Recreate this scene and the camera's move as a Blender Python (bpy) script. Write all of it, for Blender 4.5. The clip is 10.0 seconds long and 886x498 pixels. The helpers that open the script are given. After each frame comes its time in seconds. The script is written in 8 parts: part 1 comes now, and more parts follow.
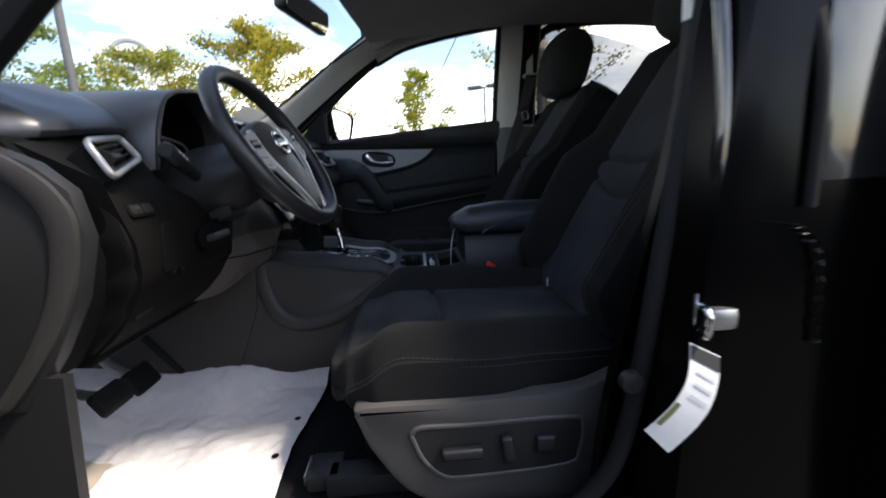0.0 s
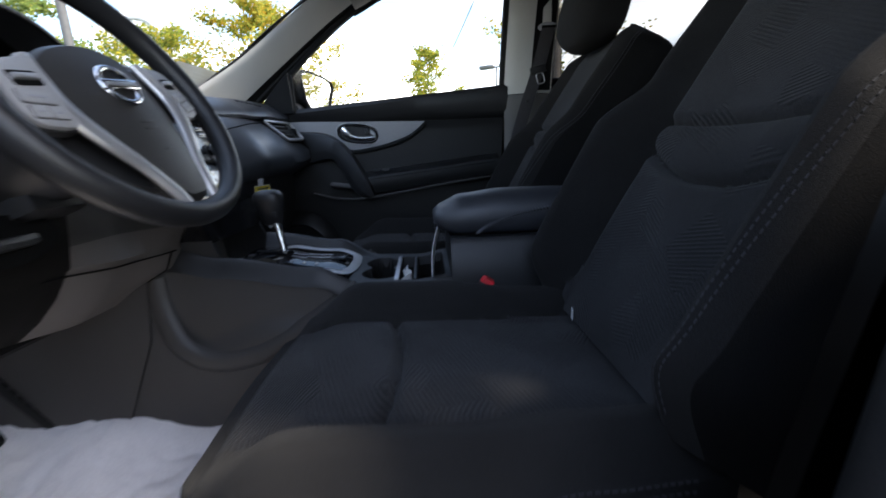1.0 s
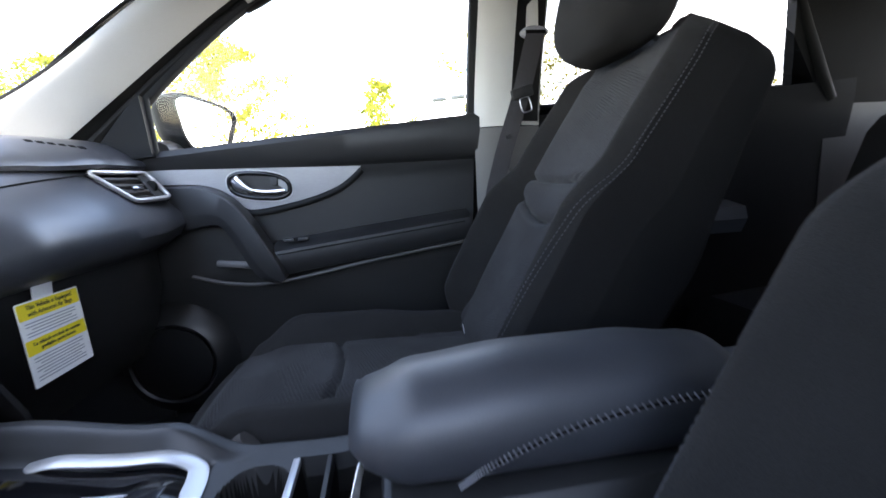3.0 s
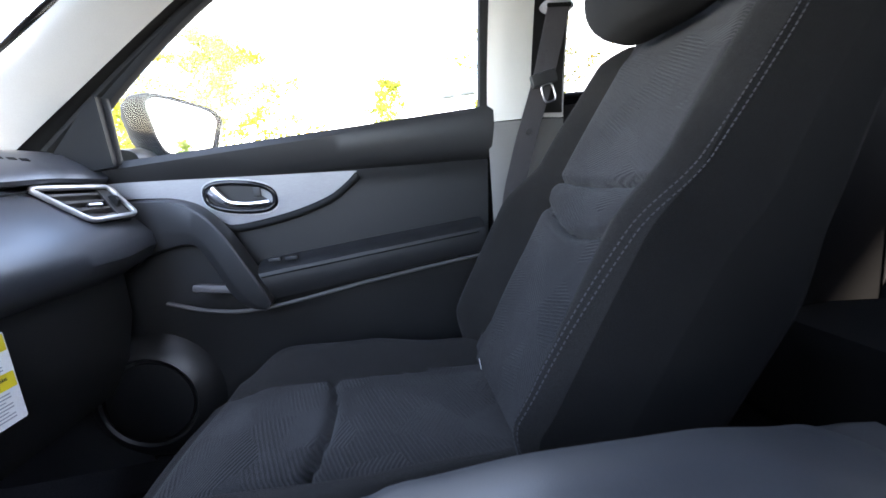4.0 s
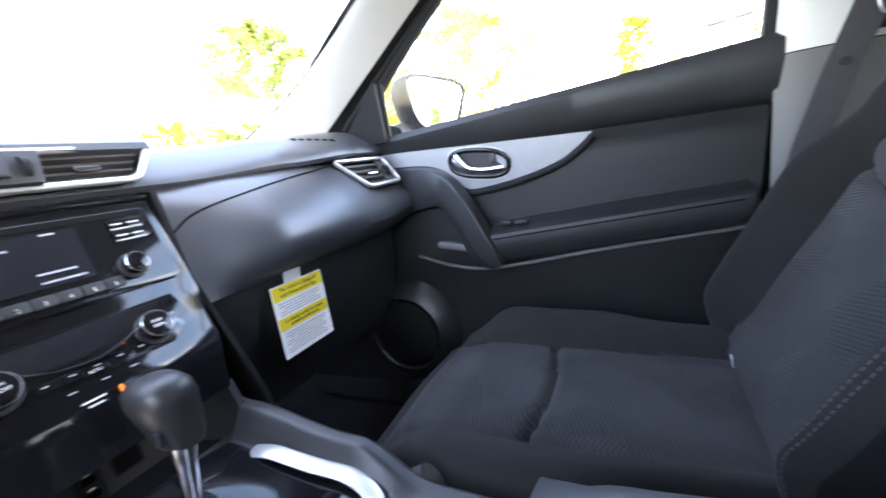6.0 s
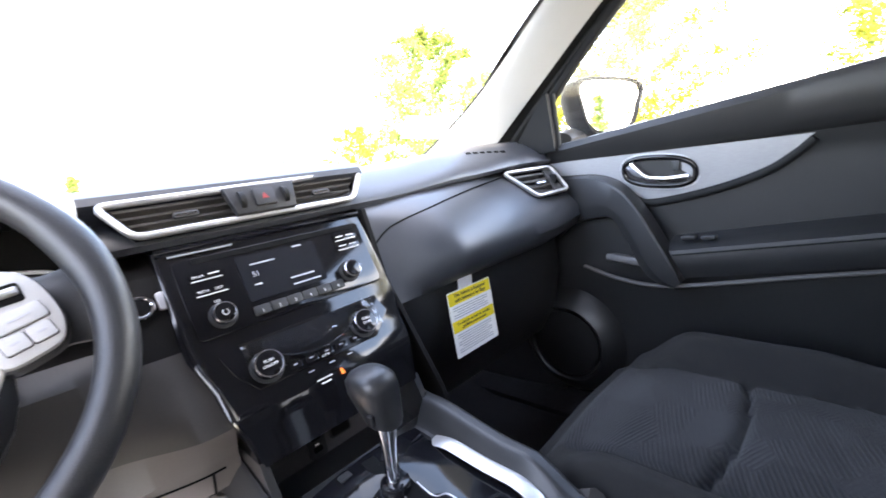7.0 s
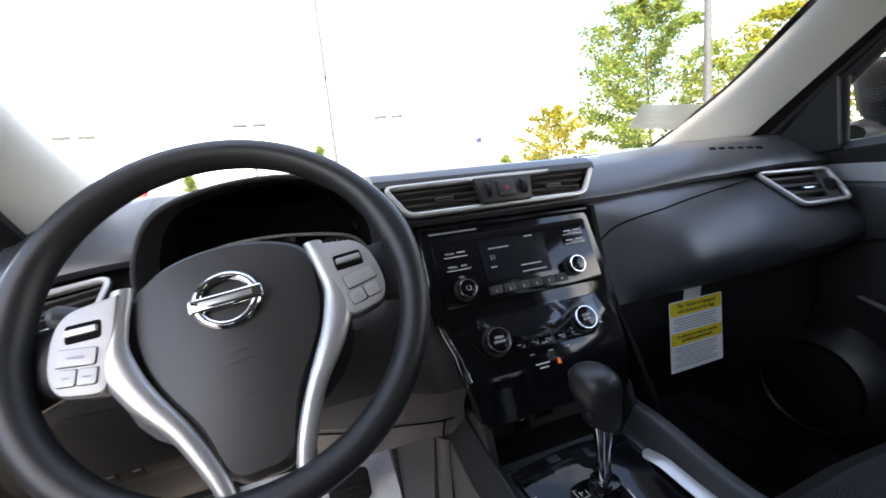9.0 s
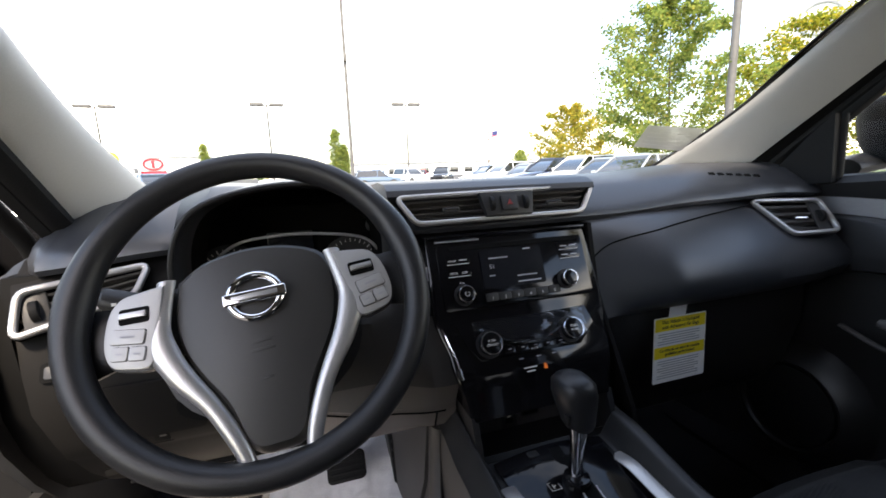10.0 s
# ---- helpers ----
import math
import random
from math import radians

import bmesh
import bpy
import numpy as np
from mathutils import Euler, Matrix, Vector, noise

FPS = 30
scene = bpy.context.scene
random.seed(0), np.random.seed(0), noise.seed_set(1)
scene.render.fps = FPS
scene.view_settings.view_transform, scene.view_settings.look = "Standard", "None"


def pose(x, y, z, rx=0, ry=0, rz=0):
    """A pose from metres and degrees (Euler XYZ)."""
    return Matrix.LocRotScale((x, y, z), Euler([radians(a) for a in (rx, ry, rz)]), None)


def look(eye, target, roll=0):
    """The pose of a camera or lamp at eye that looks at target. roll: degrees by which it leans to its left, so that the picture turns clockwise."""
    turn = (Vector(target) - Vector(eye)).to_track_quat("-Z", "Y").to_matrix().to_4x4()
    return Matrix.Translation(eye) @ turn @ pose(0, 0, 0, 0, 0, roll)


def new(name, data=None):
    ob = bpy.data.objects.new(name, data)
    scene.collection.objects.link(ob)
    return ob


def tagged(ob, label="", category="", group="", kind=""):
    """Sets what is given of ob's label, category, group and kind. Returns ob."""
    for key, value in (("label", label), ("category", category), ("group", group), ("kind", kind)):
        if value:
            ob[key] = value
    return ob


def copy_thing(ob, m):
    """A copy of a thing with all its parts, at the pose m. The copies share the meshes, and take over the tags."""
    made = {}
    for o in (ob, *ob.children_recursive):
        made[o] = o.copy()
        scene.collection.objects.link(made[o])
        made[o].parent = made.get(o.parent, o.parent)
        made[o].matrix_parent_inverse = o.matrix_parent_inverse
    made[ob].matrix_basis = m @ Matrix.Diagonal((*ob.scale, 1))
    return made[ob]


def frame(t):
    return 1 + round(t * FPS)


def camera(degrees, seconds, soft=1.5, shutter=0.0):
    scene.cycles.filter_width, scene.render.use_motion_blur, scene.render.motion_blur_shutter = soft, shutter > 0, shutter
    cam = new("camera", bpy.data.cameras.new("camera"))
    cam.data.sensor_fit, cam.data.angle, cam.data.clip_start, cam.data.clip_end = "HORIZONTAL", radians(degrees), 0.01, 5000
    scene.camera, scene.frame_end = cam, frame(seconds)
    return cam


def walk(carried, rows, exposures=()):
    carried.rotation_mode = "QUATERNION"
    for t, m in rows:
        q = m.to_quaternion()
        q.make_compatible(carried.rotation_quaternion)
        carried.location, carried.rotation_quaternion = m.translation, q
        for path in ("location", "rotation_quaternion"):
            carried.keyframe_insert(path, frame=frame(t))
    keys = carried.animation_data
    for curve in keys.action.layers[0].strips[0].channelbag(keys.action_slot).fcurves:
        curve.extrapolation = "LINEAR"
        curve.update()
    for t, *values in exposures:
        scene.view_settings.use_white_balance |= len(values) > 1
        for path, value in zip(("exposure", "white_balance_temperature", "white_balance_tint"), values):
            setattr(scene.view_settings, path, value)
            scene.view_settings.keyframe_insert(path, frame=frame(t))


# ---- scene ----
cam = camera(93.2, 10.0, soft=1.6, shutter=0.4)
PATH = [
    (0, (-1.265, -0.237, 0.964), (0.696, -0.357, 0.588), -2.8),
    (0.5, (-1.075, -0.274, 0.934), (0.854, -0.253, 0.407), -2.2),
    (1, (-0.912, -0.325, 0.94), (1.035, -0.393, 0.489), -2.5),
    (1.5, (-0.768, -0.345, 0.959), (1.171, -0.579, 0.531), -2.4),
    (2, (-0.625, -0.348, 0.973), (1.316, -0.592, 0.557), -3.6),
    (2.5, (-0.506, -0.357, 0.989), (1.436, -0.651, 0.612), -3.6),
    (3, (-0.386, -0.379, 1.011), (1.568, -0.65, 0.68), -3.4),
    (3.2, (-0.349, -0.384, 1.001), (1.61, -0.682, 0.732), -3.5),
    (4.5, (-0.192, -0.417, 1.038), (1.761, -0.495, 0.614), -6.0),
    (5, (-0.186, -0.412, 1.032), (1.759, -0.189, 0.624), -6.0),
    (5.5, (-0.195, -0.415, 1.041), (1.676, 0.131, 0.593), -7.1),
    (5.7, (-0.205, -0.411, 1.035), (1.641, 0.222, 0.599), -7.1),
    (6.8, (-0.239, -0.402, 1.076), (1.177, 0.966, 0.722), -9.8),
    (7, (-0.247, -0.396, 1.083), (1.122, 1.021, 0.743), -9.1),
    (7.5, (-0.262, -0.391, 1.101), (0.854, 1.241, 0.795), -8.0),
    (8, (-0.282, -0.383, 1.106), (0.641, 1.367, 0.816), -7.5),
    (8.5, (-0.3, -0.374, 1.107), (0.471, 1.443, 0.786), -6.9),
    (9, (-0.316, -0.378, 1.115), (0.339, 1.484, 0.792), -5.7),
    (9.5, (-0.334, -0.396, 1.126), (0.237, 1.482, 0.742), -3.7),
    (10, (-0.325, -0.427, 1.148), (0.29, 1.441, 0.786), -2.0),
]
EXPOSURES = [(0.0, 0.95, 7000, 12), (1.0, 1.55, 6900, 12), (2.0, 2.7, 7000, 13), (2.5, 3.05, 7200, 14), (4.5, 4.0, 7100, 16), (5.5, 4.1, 7100, 16), (7.0, 4.05, 7700, 17), (8.5, 2.75, 7500, 14), (10.0, 1.75, 7900, 14)]
walk(cam, [(t, look(eye, target, roll)) for t, eye, target, roll in PATH], EXPOSURES)

# ---- daylight ----
SUN_ELEVATION, SUN_AZIMUTH = 54.0, 202.0  # degrees; azimuth clockwise from the car's nose
world = bpy.data.worlds.new("sky")
scene.world = world
world.use_nodes = True
wn, wl = world.node_tree.nodes, world.node_tree.links
wn.clear()
sky = wn.new("ShaderNodeTexSky")
sky.sky_type, sky.sun_disc = "NISHITA", False
sky.ozone_density = 1.5
sky.sun_elevation, sky.sun_rotation = radians(SUN_ELEVATION), radians(SUN_AZIMUTH)
coord = wn.new("ShaderNodeTexCoord")
squash = wn.new("ShaderNodeMapping")
squash.inputs["Scale"].default_value = (1, 1, 2.6)
cloud = wn.new("ShaderNodeTexNoise")
cloud.inputs["Scale"].default_value, cloud.inputs["Detail"].default_value, cloud.inputs["Roughness"].default_value = 2.2, 6, 0.55
ramp = wn.new("ShaderNodeValToRGB")
ramp.color_ramp.elements[0].position, ramp.color_ramp.elements[1].position = 0.44, 0.62
mix = wn.new("ShaderNodeMix")
mix.data_type = "RGBA"
mix.inputs["B"].default_value = (10.2, 10.4, 10.8, 1)
bg, wout = wn.new("ShaderNodeBackground"), wn.new("ShaderNodeOutputWorld")
bg.inputs["Strength"].default_value = 0.22
wl.new(coord.outputs["Generated"], squash.inputs["Vector"])
wl.new(squash.outputs["Vector"], cloud.inputs["Vector"])
wl.new(cloud.outputs["Fac"], ramp.inputs["Fac"])
high, thin = wn.new("ShaderNodeSeparateXYZ"), wn.new("ShaderNodeMapRange")
thin.inputs["From Min"].default_value, thin.inputs["From Max"].default_value = 0.20, 0.46
thin.inputs["To Min"].default_value, thin.inputs["To Max"].default_value = 1.0, 0.10
cover = wn.new("ShaderNodeMath")
cover.operation = "MULTIPLY"
wl.new(coord.outputs["Generated"], high.inputs["Vector"])
wl.new(high.outputs["Z"], thin.inputs["Value"])
wl.new(ramp.outputs["Color"], cover.inputs[0])
wl.new(thin.outputs["Result"], cover.inputs[1])
# clouds thinned on the unseen left; brightened, warmed round the sun as added fill
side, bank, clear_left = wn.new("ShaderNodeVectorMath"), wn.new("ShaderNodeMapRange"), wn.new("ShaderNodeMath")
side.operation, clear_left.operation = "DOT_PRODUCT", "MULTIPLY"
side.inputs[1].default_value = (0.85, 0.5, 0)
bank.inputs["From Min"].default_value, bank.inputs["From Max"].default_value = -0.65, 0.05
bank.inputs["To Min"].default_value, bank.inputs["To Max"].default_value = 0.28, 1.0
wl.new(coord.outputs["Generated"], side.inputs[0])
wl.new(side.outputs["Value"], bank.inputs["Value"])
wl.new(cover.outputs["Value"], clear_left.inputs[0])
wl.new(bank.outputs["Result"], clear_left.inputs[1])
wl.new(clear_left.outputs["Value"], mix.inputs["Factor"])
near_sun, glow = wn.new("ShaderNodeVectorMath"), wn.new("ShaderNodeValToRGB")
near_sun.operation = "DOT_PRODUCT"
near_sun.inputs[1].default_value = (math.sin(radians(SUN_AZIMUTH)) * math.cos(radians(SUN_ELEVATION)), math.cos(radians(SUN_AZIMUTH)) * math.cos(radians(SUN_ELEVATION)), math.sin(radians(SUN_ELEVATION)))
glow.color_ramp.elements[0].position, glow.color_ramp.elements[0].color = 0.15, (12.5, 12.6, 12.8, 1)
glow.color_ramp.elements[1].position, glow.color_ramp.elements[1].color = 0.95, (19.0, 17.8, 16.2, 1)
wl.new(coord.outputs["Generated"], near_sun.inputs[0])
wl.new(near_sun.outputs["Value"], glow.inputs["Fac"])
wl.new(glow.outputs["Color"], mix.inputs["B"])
wl.new(sky.outputs["Color"], mix.inputs["A"])
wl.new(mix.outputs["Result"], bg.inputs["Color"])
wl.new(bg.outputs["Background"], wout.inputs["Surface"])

sun = new("sun", bpy.data.lights.new("sun", "SUN"))
sun.data.energy, sun.data.angle, sun.data.color = 3.0, radians(6.0), (1.0, 0.95, 0.88)
_e, _a = radians(SUN_ELEVATION), radians(SUN_AZIMUTH)
sun.matrix_world = look((0, 0, 0), (-math.sin(_a) * math.cos(_e), -math.cos(_a) * math.cos(_e), -math.sin(_e)))
sun.location = (0, -6, 30)

# ---- materials ----
def material(name, colour, rough=0.5, metal=0.0, grain=0.0, scale=400.0, bump=0.0, spots=0.0, spot_scale=6.0, coat=0.0,
             emit=None, glow=0.0, spec=0.5, sheen=0.0, stretch=(1, 1, 1), bump_scale=None, rough_var=0.08, per_object=0.0):
    """A surface with fine grain, broad stains and relief, all at real size."""
    m = bpy.data.materials.new(name)
    m.use_nodes = True
    n, l = m.node_tree.nodes, m.node_tree.links
    p = n["Principled BSDF"]
    p.inputs["Roughness"].default_value, p.inputs["Metallic"].default_value = rough, metal
    p.inputs["Specular IOR Level"].default_value = spec
    p.inputs["Coat Weight"].default_value, p.inputs["Coat Roughness"].default_value = coat, 0.06
    p.inputs["Sheen Weight"].default_value, p.inputs["Sheen Roughness"].default_value = sheen, 0.5
    p.inputs["Base Color"].default_value = (*colour, 1)
    if emit:
        p.inputs["Emission Color"].default_value, p.inputs["Emission Strength"].default_value = (*emit, 1), glow
    where = n.new("ShaderNodeTexCoord")
    mapped = n.new("ShaderNodeMapping")
    mapped.inputs["Scale"].default_value = stretch
    l.new(where.outputs["Object"], mapped.inputs["Vector"])
    fine, broad = n.new("ShaderNodeTexNoise"), n.new("ShaderNodeTexNoise")
    fine.inputs["Scale"].default_value, fine.inputs["Detail"].default_value = scale, 3
    broad.inputs["Scale"].default_value, broad.inputs["Detail"].default_value = spot_scale, 5
    l.new(mapped.outputs["Vector"], fine.inputs["Vector"])
    l.new(where.outputs["Object"], broad.inputs["Vector"])
    last = None
    for tex, amount in ((fine, grain), (broad, spots)):
        if amount:
            gain = n.new("ShaderNodeMapRange")
            gain.inputs["From Min"].default_value, gain.inputs["From Max"].default_value = 0.3, 0.7
            gain.inputs["To Min"].default_value, gain.inputs["To Max"].default_value = 1 - amount, 1 + amount
            l.new(tex.outputs["Fac"], gain.inputs["Value"])
            by = n.new("ShaderNodeVectorMath")
            by.operation = "SCALE"
            if last:
                l.new(last, by.inputs[0])
            else:
                by.inputs[0].default_value = colour
            l.new(gain.outputs["Result"], by.inputs["Scale"])
            last = by.outputs["Vector"]
    if per_object:
        info, gain, by = n.new("ShaderNodeObjectInfo"), n.new("ShaderNodeMapRange"), n.new("ShaderNodeVectorMath")
        gain.inputs["To Min"].default_value, gain.inputs["To Max"].default_value = 1 - per_object, 1 + per_object
        by.operation = "SCALE"
        l.new(info.outputs["Random"], gain.inputs["Value"])
        if last:
            l.new(last, by.inputs[0])
        else:
            by.inputs[0].default_value = colour
        l.new(gain.outputs["Result"], by.inputs["Scale"])
        last = by.outputs["Vector"]
    if last:
        l.new(last, p.inputs["Base Color"])
    if rough_var:
        gain = n.new("ShaderNodeMapRange")
        gain.inputs["To Min"].default_value, gain.inputs["To Max"].default_value = rough - rough_var, min(1, rough + rough_var)
        l.new(broad.outputs["Fac"], gain.inputs["Value"])
        l.new(gain.outputs["Result"], p.inputs["Roughness"])
    if bump:
        relief = n.new("ShaderNodeBump")
        relief.inputs["Strength"].default_value, relief.inputs["Distance"].default_value = bump, 0.001
        tex = fine
        if bump_scale:
            tex = n.new("ShaderNodeTexNoise")
            tex.inputs["Scale"].default_value, tex.inputs["Detail"].default_value = bump_scale, 4
            l.new(mapped.outputs["Vector"], tex.inputs["Vector"])
        l.new(tex.outputs["Fac"], relief.inputs["Height"])
        l.new(relief.outputs["Normal"], p.inputs["Normal"])
    return m


def pane(name, tint, gloss=1.0):
    """Thin clear glass: lets light through, with a mirror sheen that grows at grazing angles."""
    m = bpy.data.materials.new(name)
    m.use_nodes = True
    n, l = m.node_tree.nodes, m.node_tree.links
    n.clear()
    out, both = n.new("ShaderNodeOutputMaterial"), n.new("ShaderNodeMixShader")
    clear, shine, rim = n.new("ShaderNodeBsdfTransparent"), n.new("ShaderNodeBsdfGlossy"), n.new("ShaderNodeLayerWeight")
    clear.inputs["Color"].default_value = (*tint, 1)
    shine.inputs["Roughness"].default_value = 0.02
    power, gain = n.new("ShaderNodeMath"), n.new("ShaderNodeMath")
    power.operation, gain.operation = "POWER", "MULTIPLY_ADD"
    power.inputs[1].default_value, gain.inputs[1].default_value, gain.inputs[2].default_value = 4.0, 0.55 * gloss, 0.035 * gloss
    l.new(rim.outputs["Facing"], power.inputs[0])
    l.new(power.outputs[0], gain.inputs[0])
    l.new(gain.outputs[0], both.inputs["Fac"])
    l.new(clear.outputs["BSDF"], both.inputs[1])
    l.new(shine.outputs["BSDF"], both.inputs[2])
    l.new(both.outputs["Shader"], out.inputs["Surface"])
    return m


M_DASH = material("soft_dash_plastic", (0.030, 0.032, 0.037), 0.40, grain=0.12, scale=900, bump=0.10, spec=0.8, spots=0.10, spot_scale=3)
M_PANEL = material("hard_black_plastic", (0.0185, 0.0185, 0.0190), 0.45, spec=0.45, grain=0.12, scale=1100, bump=0.12, spots=0.12)
M_GREY = material("grey_lower_plastic", (0.068, 0.063, 0.060), 0.55, grain=0.10, scale=1000, bump=0.15, spots=0.08)
M_FLANK = material("charcoal_console_plastic", (0.036, 0.033, 0.031), 0.52, grain=0.10, scale=1000, bump=0.15, spots=0.10)
# paler copy of the knee plastic: light bounced off the mat, put into colour
M_KNEELIT = material("bounce_lit_knee_plastic", (0.100, 0.089, 0.083), 0.55, grain=0.08, scale=1000, bump=0.15, spots=0.08)
M_LEATHER = material("black_rim_leather", (0.016, 0.016, 0.017), 0.42, grain=0.15, scale=700, bump=0.22, spots=0.10)
M_PAD = material("airbag_pad_plastic", (0.030, 0.028, 0.026), 0.46, grain=0.10, scale=1200, bump=0.15)
M_PIANO = material("piano_black", (0.006, 0.006, 0.007), 0.10, coat=0.10, spec=0.36, rough_var=0.03, spots=0.1)
M_GATE = material("gloss_black_gate", (0.005, 0.005, 0.006), 0.07, spec=0.34, rough_var=0.03, spots=0.1)
# black plastic taken darker than M_PANEL; the blocked light is in its colour
M_KNEE = material("matt_black_shade_plastic", (0.0085, 0.0080, 0.0076), 0.62, spec=0.08, grain=0.12, scale=1100, bump=0.12, spots=0.12)
M_SILVER = material("satin_silver", (0.58, 0.58, 0.59), 0.32, metal=0.65, grain=0.05, scale=1500, bump=0.1)
M_TRIM = material("brushed_silver_trim", (0.36, 0.36, 0.37), 0.42, metal=0.7, grain=0.06, scale=900, bump=0.15, stretch=(1, 0.1, 1))
M_SATIN = material("satin_silver_paint", (0.50, 0.49, 0.48), 0.32, metal=0.65, grain=0.05, scale=1500, bump=0.1)
M_POD = material("silver_switch_plastic", (0.40, 0.39, 0.38), 0.45, metal=0.35, grain=0.05, scale=1500, bump=0.08)
M_CHROME = material("chrome", (0.86, 0.86, 0.88), 0.06, metal=1.0, rough_var=0.03)
M_FABRIC = material("black_seat_cloth", (0.0140, 0.0136, 0.0134), 0.92, grain=0.45, scale=1400, bump=1.0, spots=0.22, spot_scale=9, sheen=0.03, spec=0.15)
# darker copy of the seat cloth; the shade on its sides is in colour
M_SIDE = material("shaded_seat_side_cloth", (0.0058, 0.0056, 0.0056), 0.9, grain=0.3, scale=1200, bump=0.8, spots=0.15, spec=0.15)
M_KNIT = material("dark_knit_insert", (0.0220, 0.0222, 0.0235), 0.95, grain=0.5, scale=900, bump=1.0, spots=0.30, spot_scale=7, sheen=0.06, spec=0.15, stretch=(1, 2.2, 1))
M_VINYL = material("armrest_vinyl", (0.021, 0.023, 0.028), 0.50, grain=0.12, scale=800, bump=0.08, spec=0.75, spots=0.05)
M_THREAD = material("grey_thread", (0.036, 0.036, 0.042), 0.8)
M_GREYTHREAD = material("armrest_thread", (0.11, 0.11, 0.12), 0.8)
M_DARKTHREAD = material("dark_grey_thread", (0.028, 0.029, 0.033), 0.8)
M_MIRRORCASE = material("matt_black_mirror_plastic", (0.0040, 0.0044, 0.0048), 0.6, spec=0.06, grain=0.1, scale=900, bump=0.1, spots=0.1)
# darker than the car paint; the unlit look of the jambs is in colour
M_JAMB = material("shaded_black_jamb", (0.0016, 0.0016, 0.0016), 0.20, spec=0.14, rough_var=0.04)
M_FAINT = material("faint_print", (0.56, 0.57, 0.58), 0.8)

M_CARPET = material("black_carpet", (0.012, 0.012, 0.013), 0.98, grain=0.6, scale=600, bump=1.0, spots=0.25, spec=0.1)
M_PILLAR = material("pale_grey_pillar_trim", (0.56, 0.55, 0.51), 0.62, grain=0.05, scale=900, bump=0.35, spots=0.04)
M_POST = material("mid_grey_pillar_plastic", (0.105, 0.102, 0.098), 0.6, grain=0.06, scale=900, bump=0.3, spots=0.05)
M_HEADLINER = material("grey_headliner_felt", (0.36, 0.35, 0.33), 0.95, grain=0.15, scale=900, bump=0.8, spots=0.05, spec=0.1)
M_RUBBER = material("black_rubber", (0.010, 0.010, 0.010), 0.7, spec=0.22, grain=0.2, scale=500, bump=0.3)
M_REAR = material("dull_black_rear_trim", (0.0062, 0.0062, 0.0064), 0.65, spec=0.14, grain=0.1, scale=900, bump=0.15)
M_DOORUP = material("soft_black_door_plastic", (0.0125, 0.0125, 0.0130), 0.48, spec=0.40, grain=0.12, scale=1100, bump=0.12, spots=0.12)
# darker copy for the lower door; the shade down there is in its colour
M_DOORLOW = material("shaded_door_plastic", (0.0085, 0.0085, 0.0088), 0.42, spec=0.4, grain=0.1, scale=1100, bump=0.12, spots=0.1)
# near black; on slots, gaps and recesses it stands in for inner shade
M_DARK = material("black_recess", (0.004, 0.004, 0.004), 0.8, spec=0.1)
M_PAPER = material("white_paper", (0.78, 0.77, 0.76), 0.8, grain=0.03, scale=300, bump=0.2, spots=0.05, spot_scale=12)
M_MAT = material("crumpled_paper_mat", (0.74, 0.71, 0.70), 0.85, grain=0.04, scale=200, bump=0.4, spots=0.07, spot_scale=9)
M_YELLOW = material("yellow_print", (0.80, 0.62, 0.02), 0.7)
M_INK = material("black_ink", (0.03, 0.03, 0.03), 0.8)
M_GREYINK = material("grey_ink", (0.34, 0.34, 0.36), 0.8)
M_RED = material("red_plastic", (0.75, 0.03, 0.04), 0.42)
M_DIMRED = material("dark_red_print", (0.22, 0.02, 0.02), 0.5)
M_BELT = material("black_webbing", (0.046, 0.043, 0.046), 0.85, grain=0.4, scale=500, bump=0.8, stretch=(1, 1, 6))
M_PAINT = material("black_car_paint", (0.010, 0.010, 0.011), 0.15, coat=1.0, rough_var=0.03, grain=0.1, scale=2000)
# print colour with a faint added glow of its own; no lamp behind
M_LABEL = material("glowing_white_print", (0.50, 0.50, 0.50), 0.6, emit=(0.8, 0.85, 0.9), glow=0.02)
M_AMBER = material("amber_lamp", (0.6, 0.15, 0.02), 0.5, emit=(1.0, 0.24, 0.04), glow=0.08)
M_SCREEN = material("dim_screen", (0.012, 0.013, 0.016), 0.14, rough_var=0.02)
M_MIRROR = material("mirror_glass", (0.9, 0.92, 0.93), 0.02, metal=1.0, rough_var=0.0)
M_FILM = pane("crinkled_clear_film", (0.96, 0.97, 0.98), 1.6)
M_THIN = material("thin_translucent_paper", (0.46, 0.47, 0.48), 0.8, grain=0.03, scale=200)
M_THIN.node_tree.nodes["Principled BSDF"].inputs["Transmission Weight"].default_value = 0.3
M_THIN.node_tree.nodes["Principled BSDF"].inputs["IOR"].default_value = 1.02
M_GLASS = pane("clear_glass", (0.93, 0.96, 0.95))
M_PRIVACY = pane("tinted_glass", (0.18, 0.19, 0.20), 2.2)
M_STEEL = material("zinc_steel", (0.55, 0.56, 0.58), 0.32, metal=1.0, grain=0.1, scale=300)


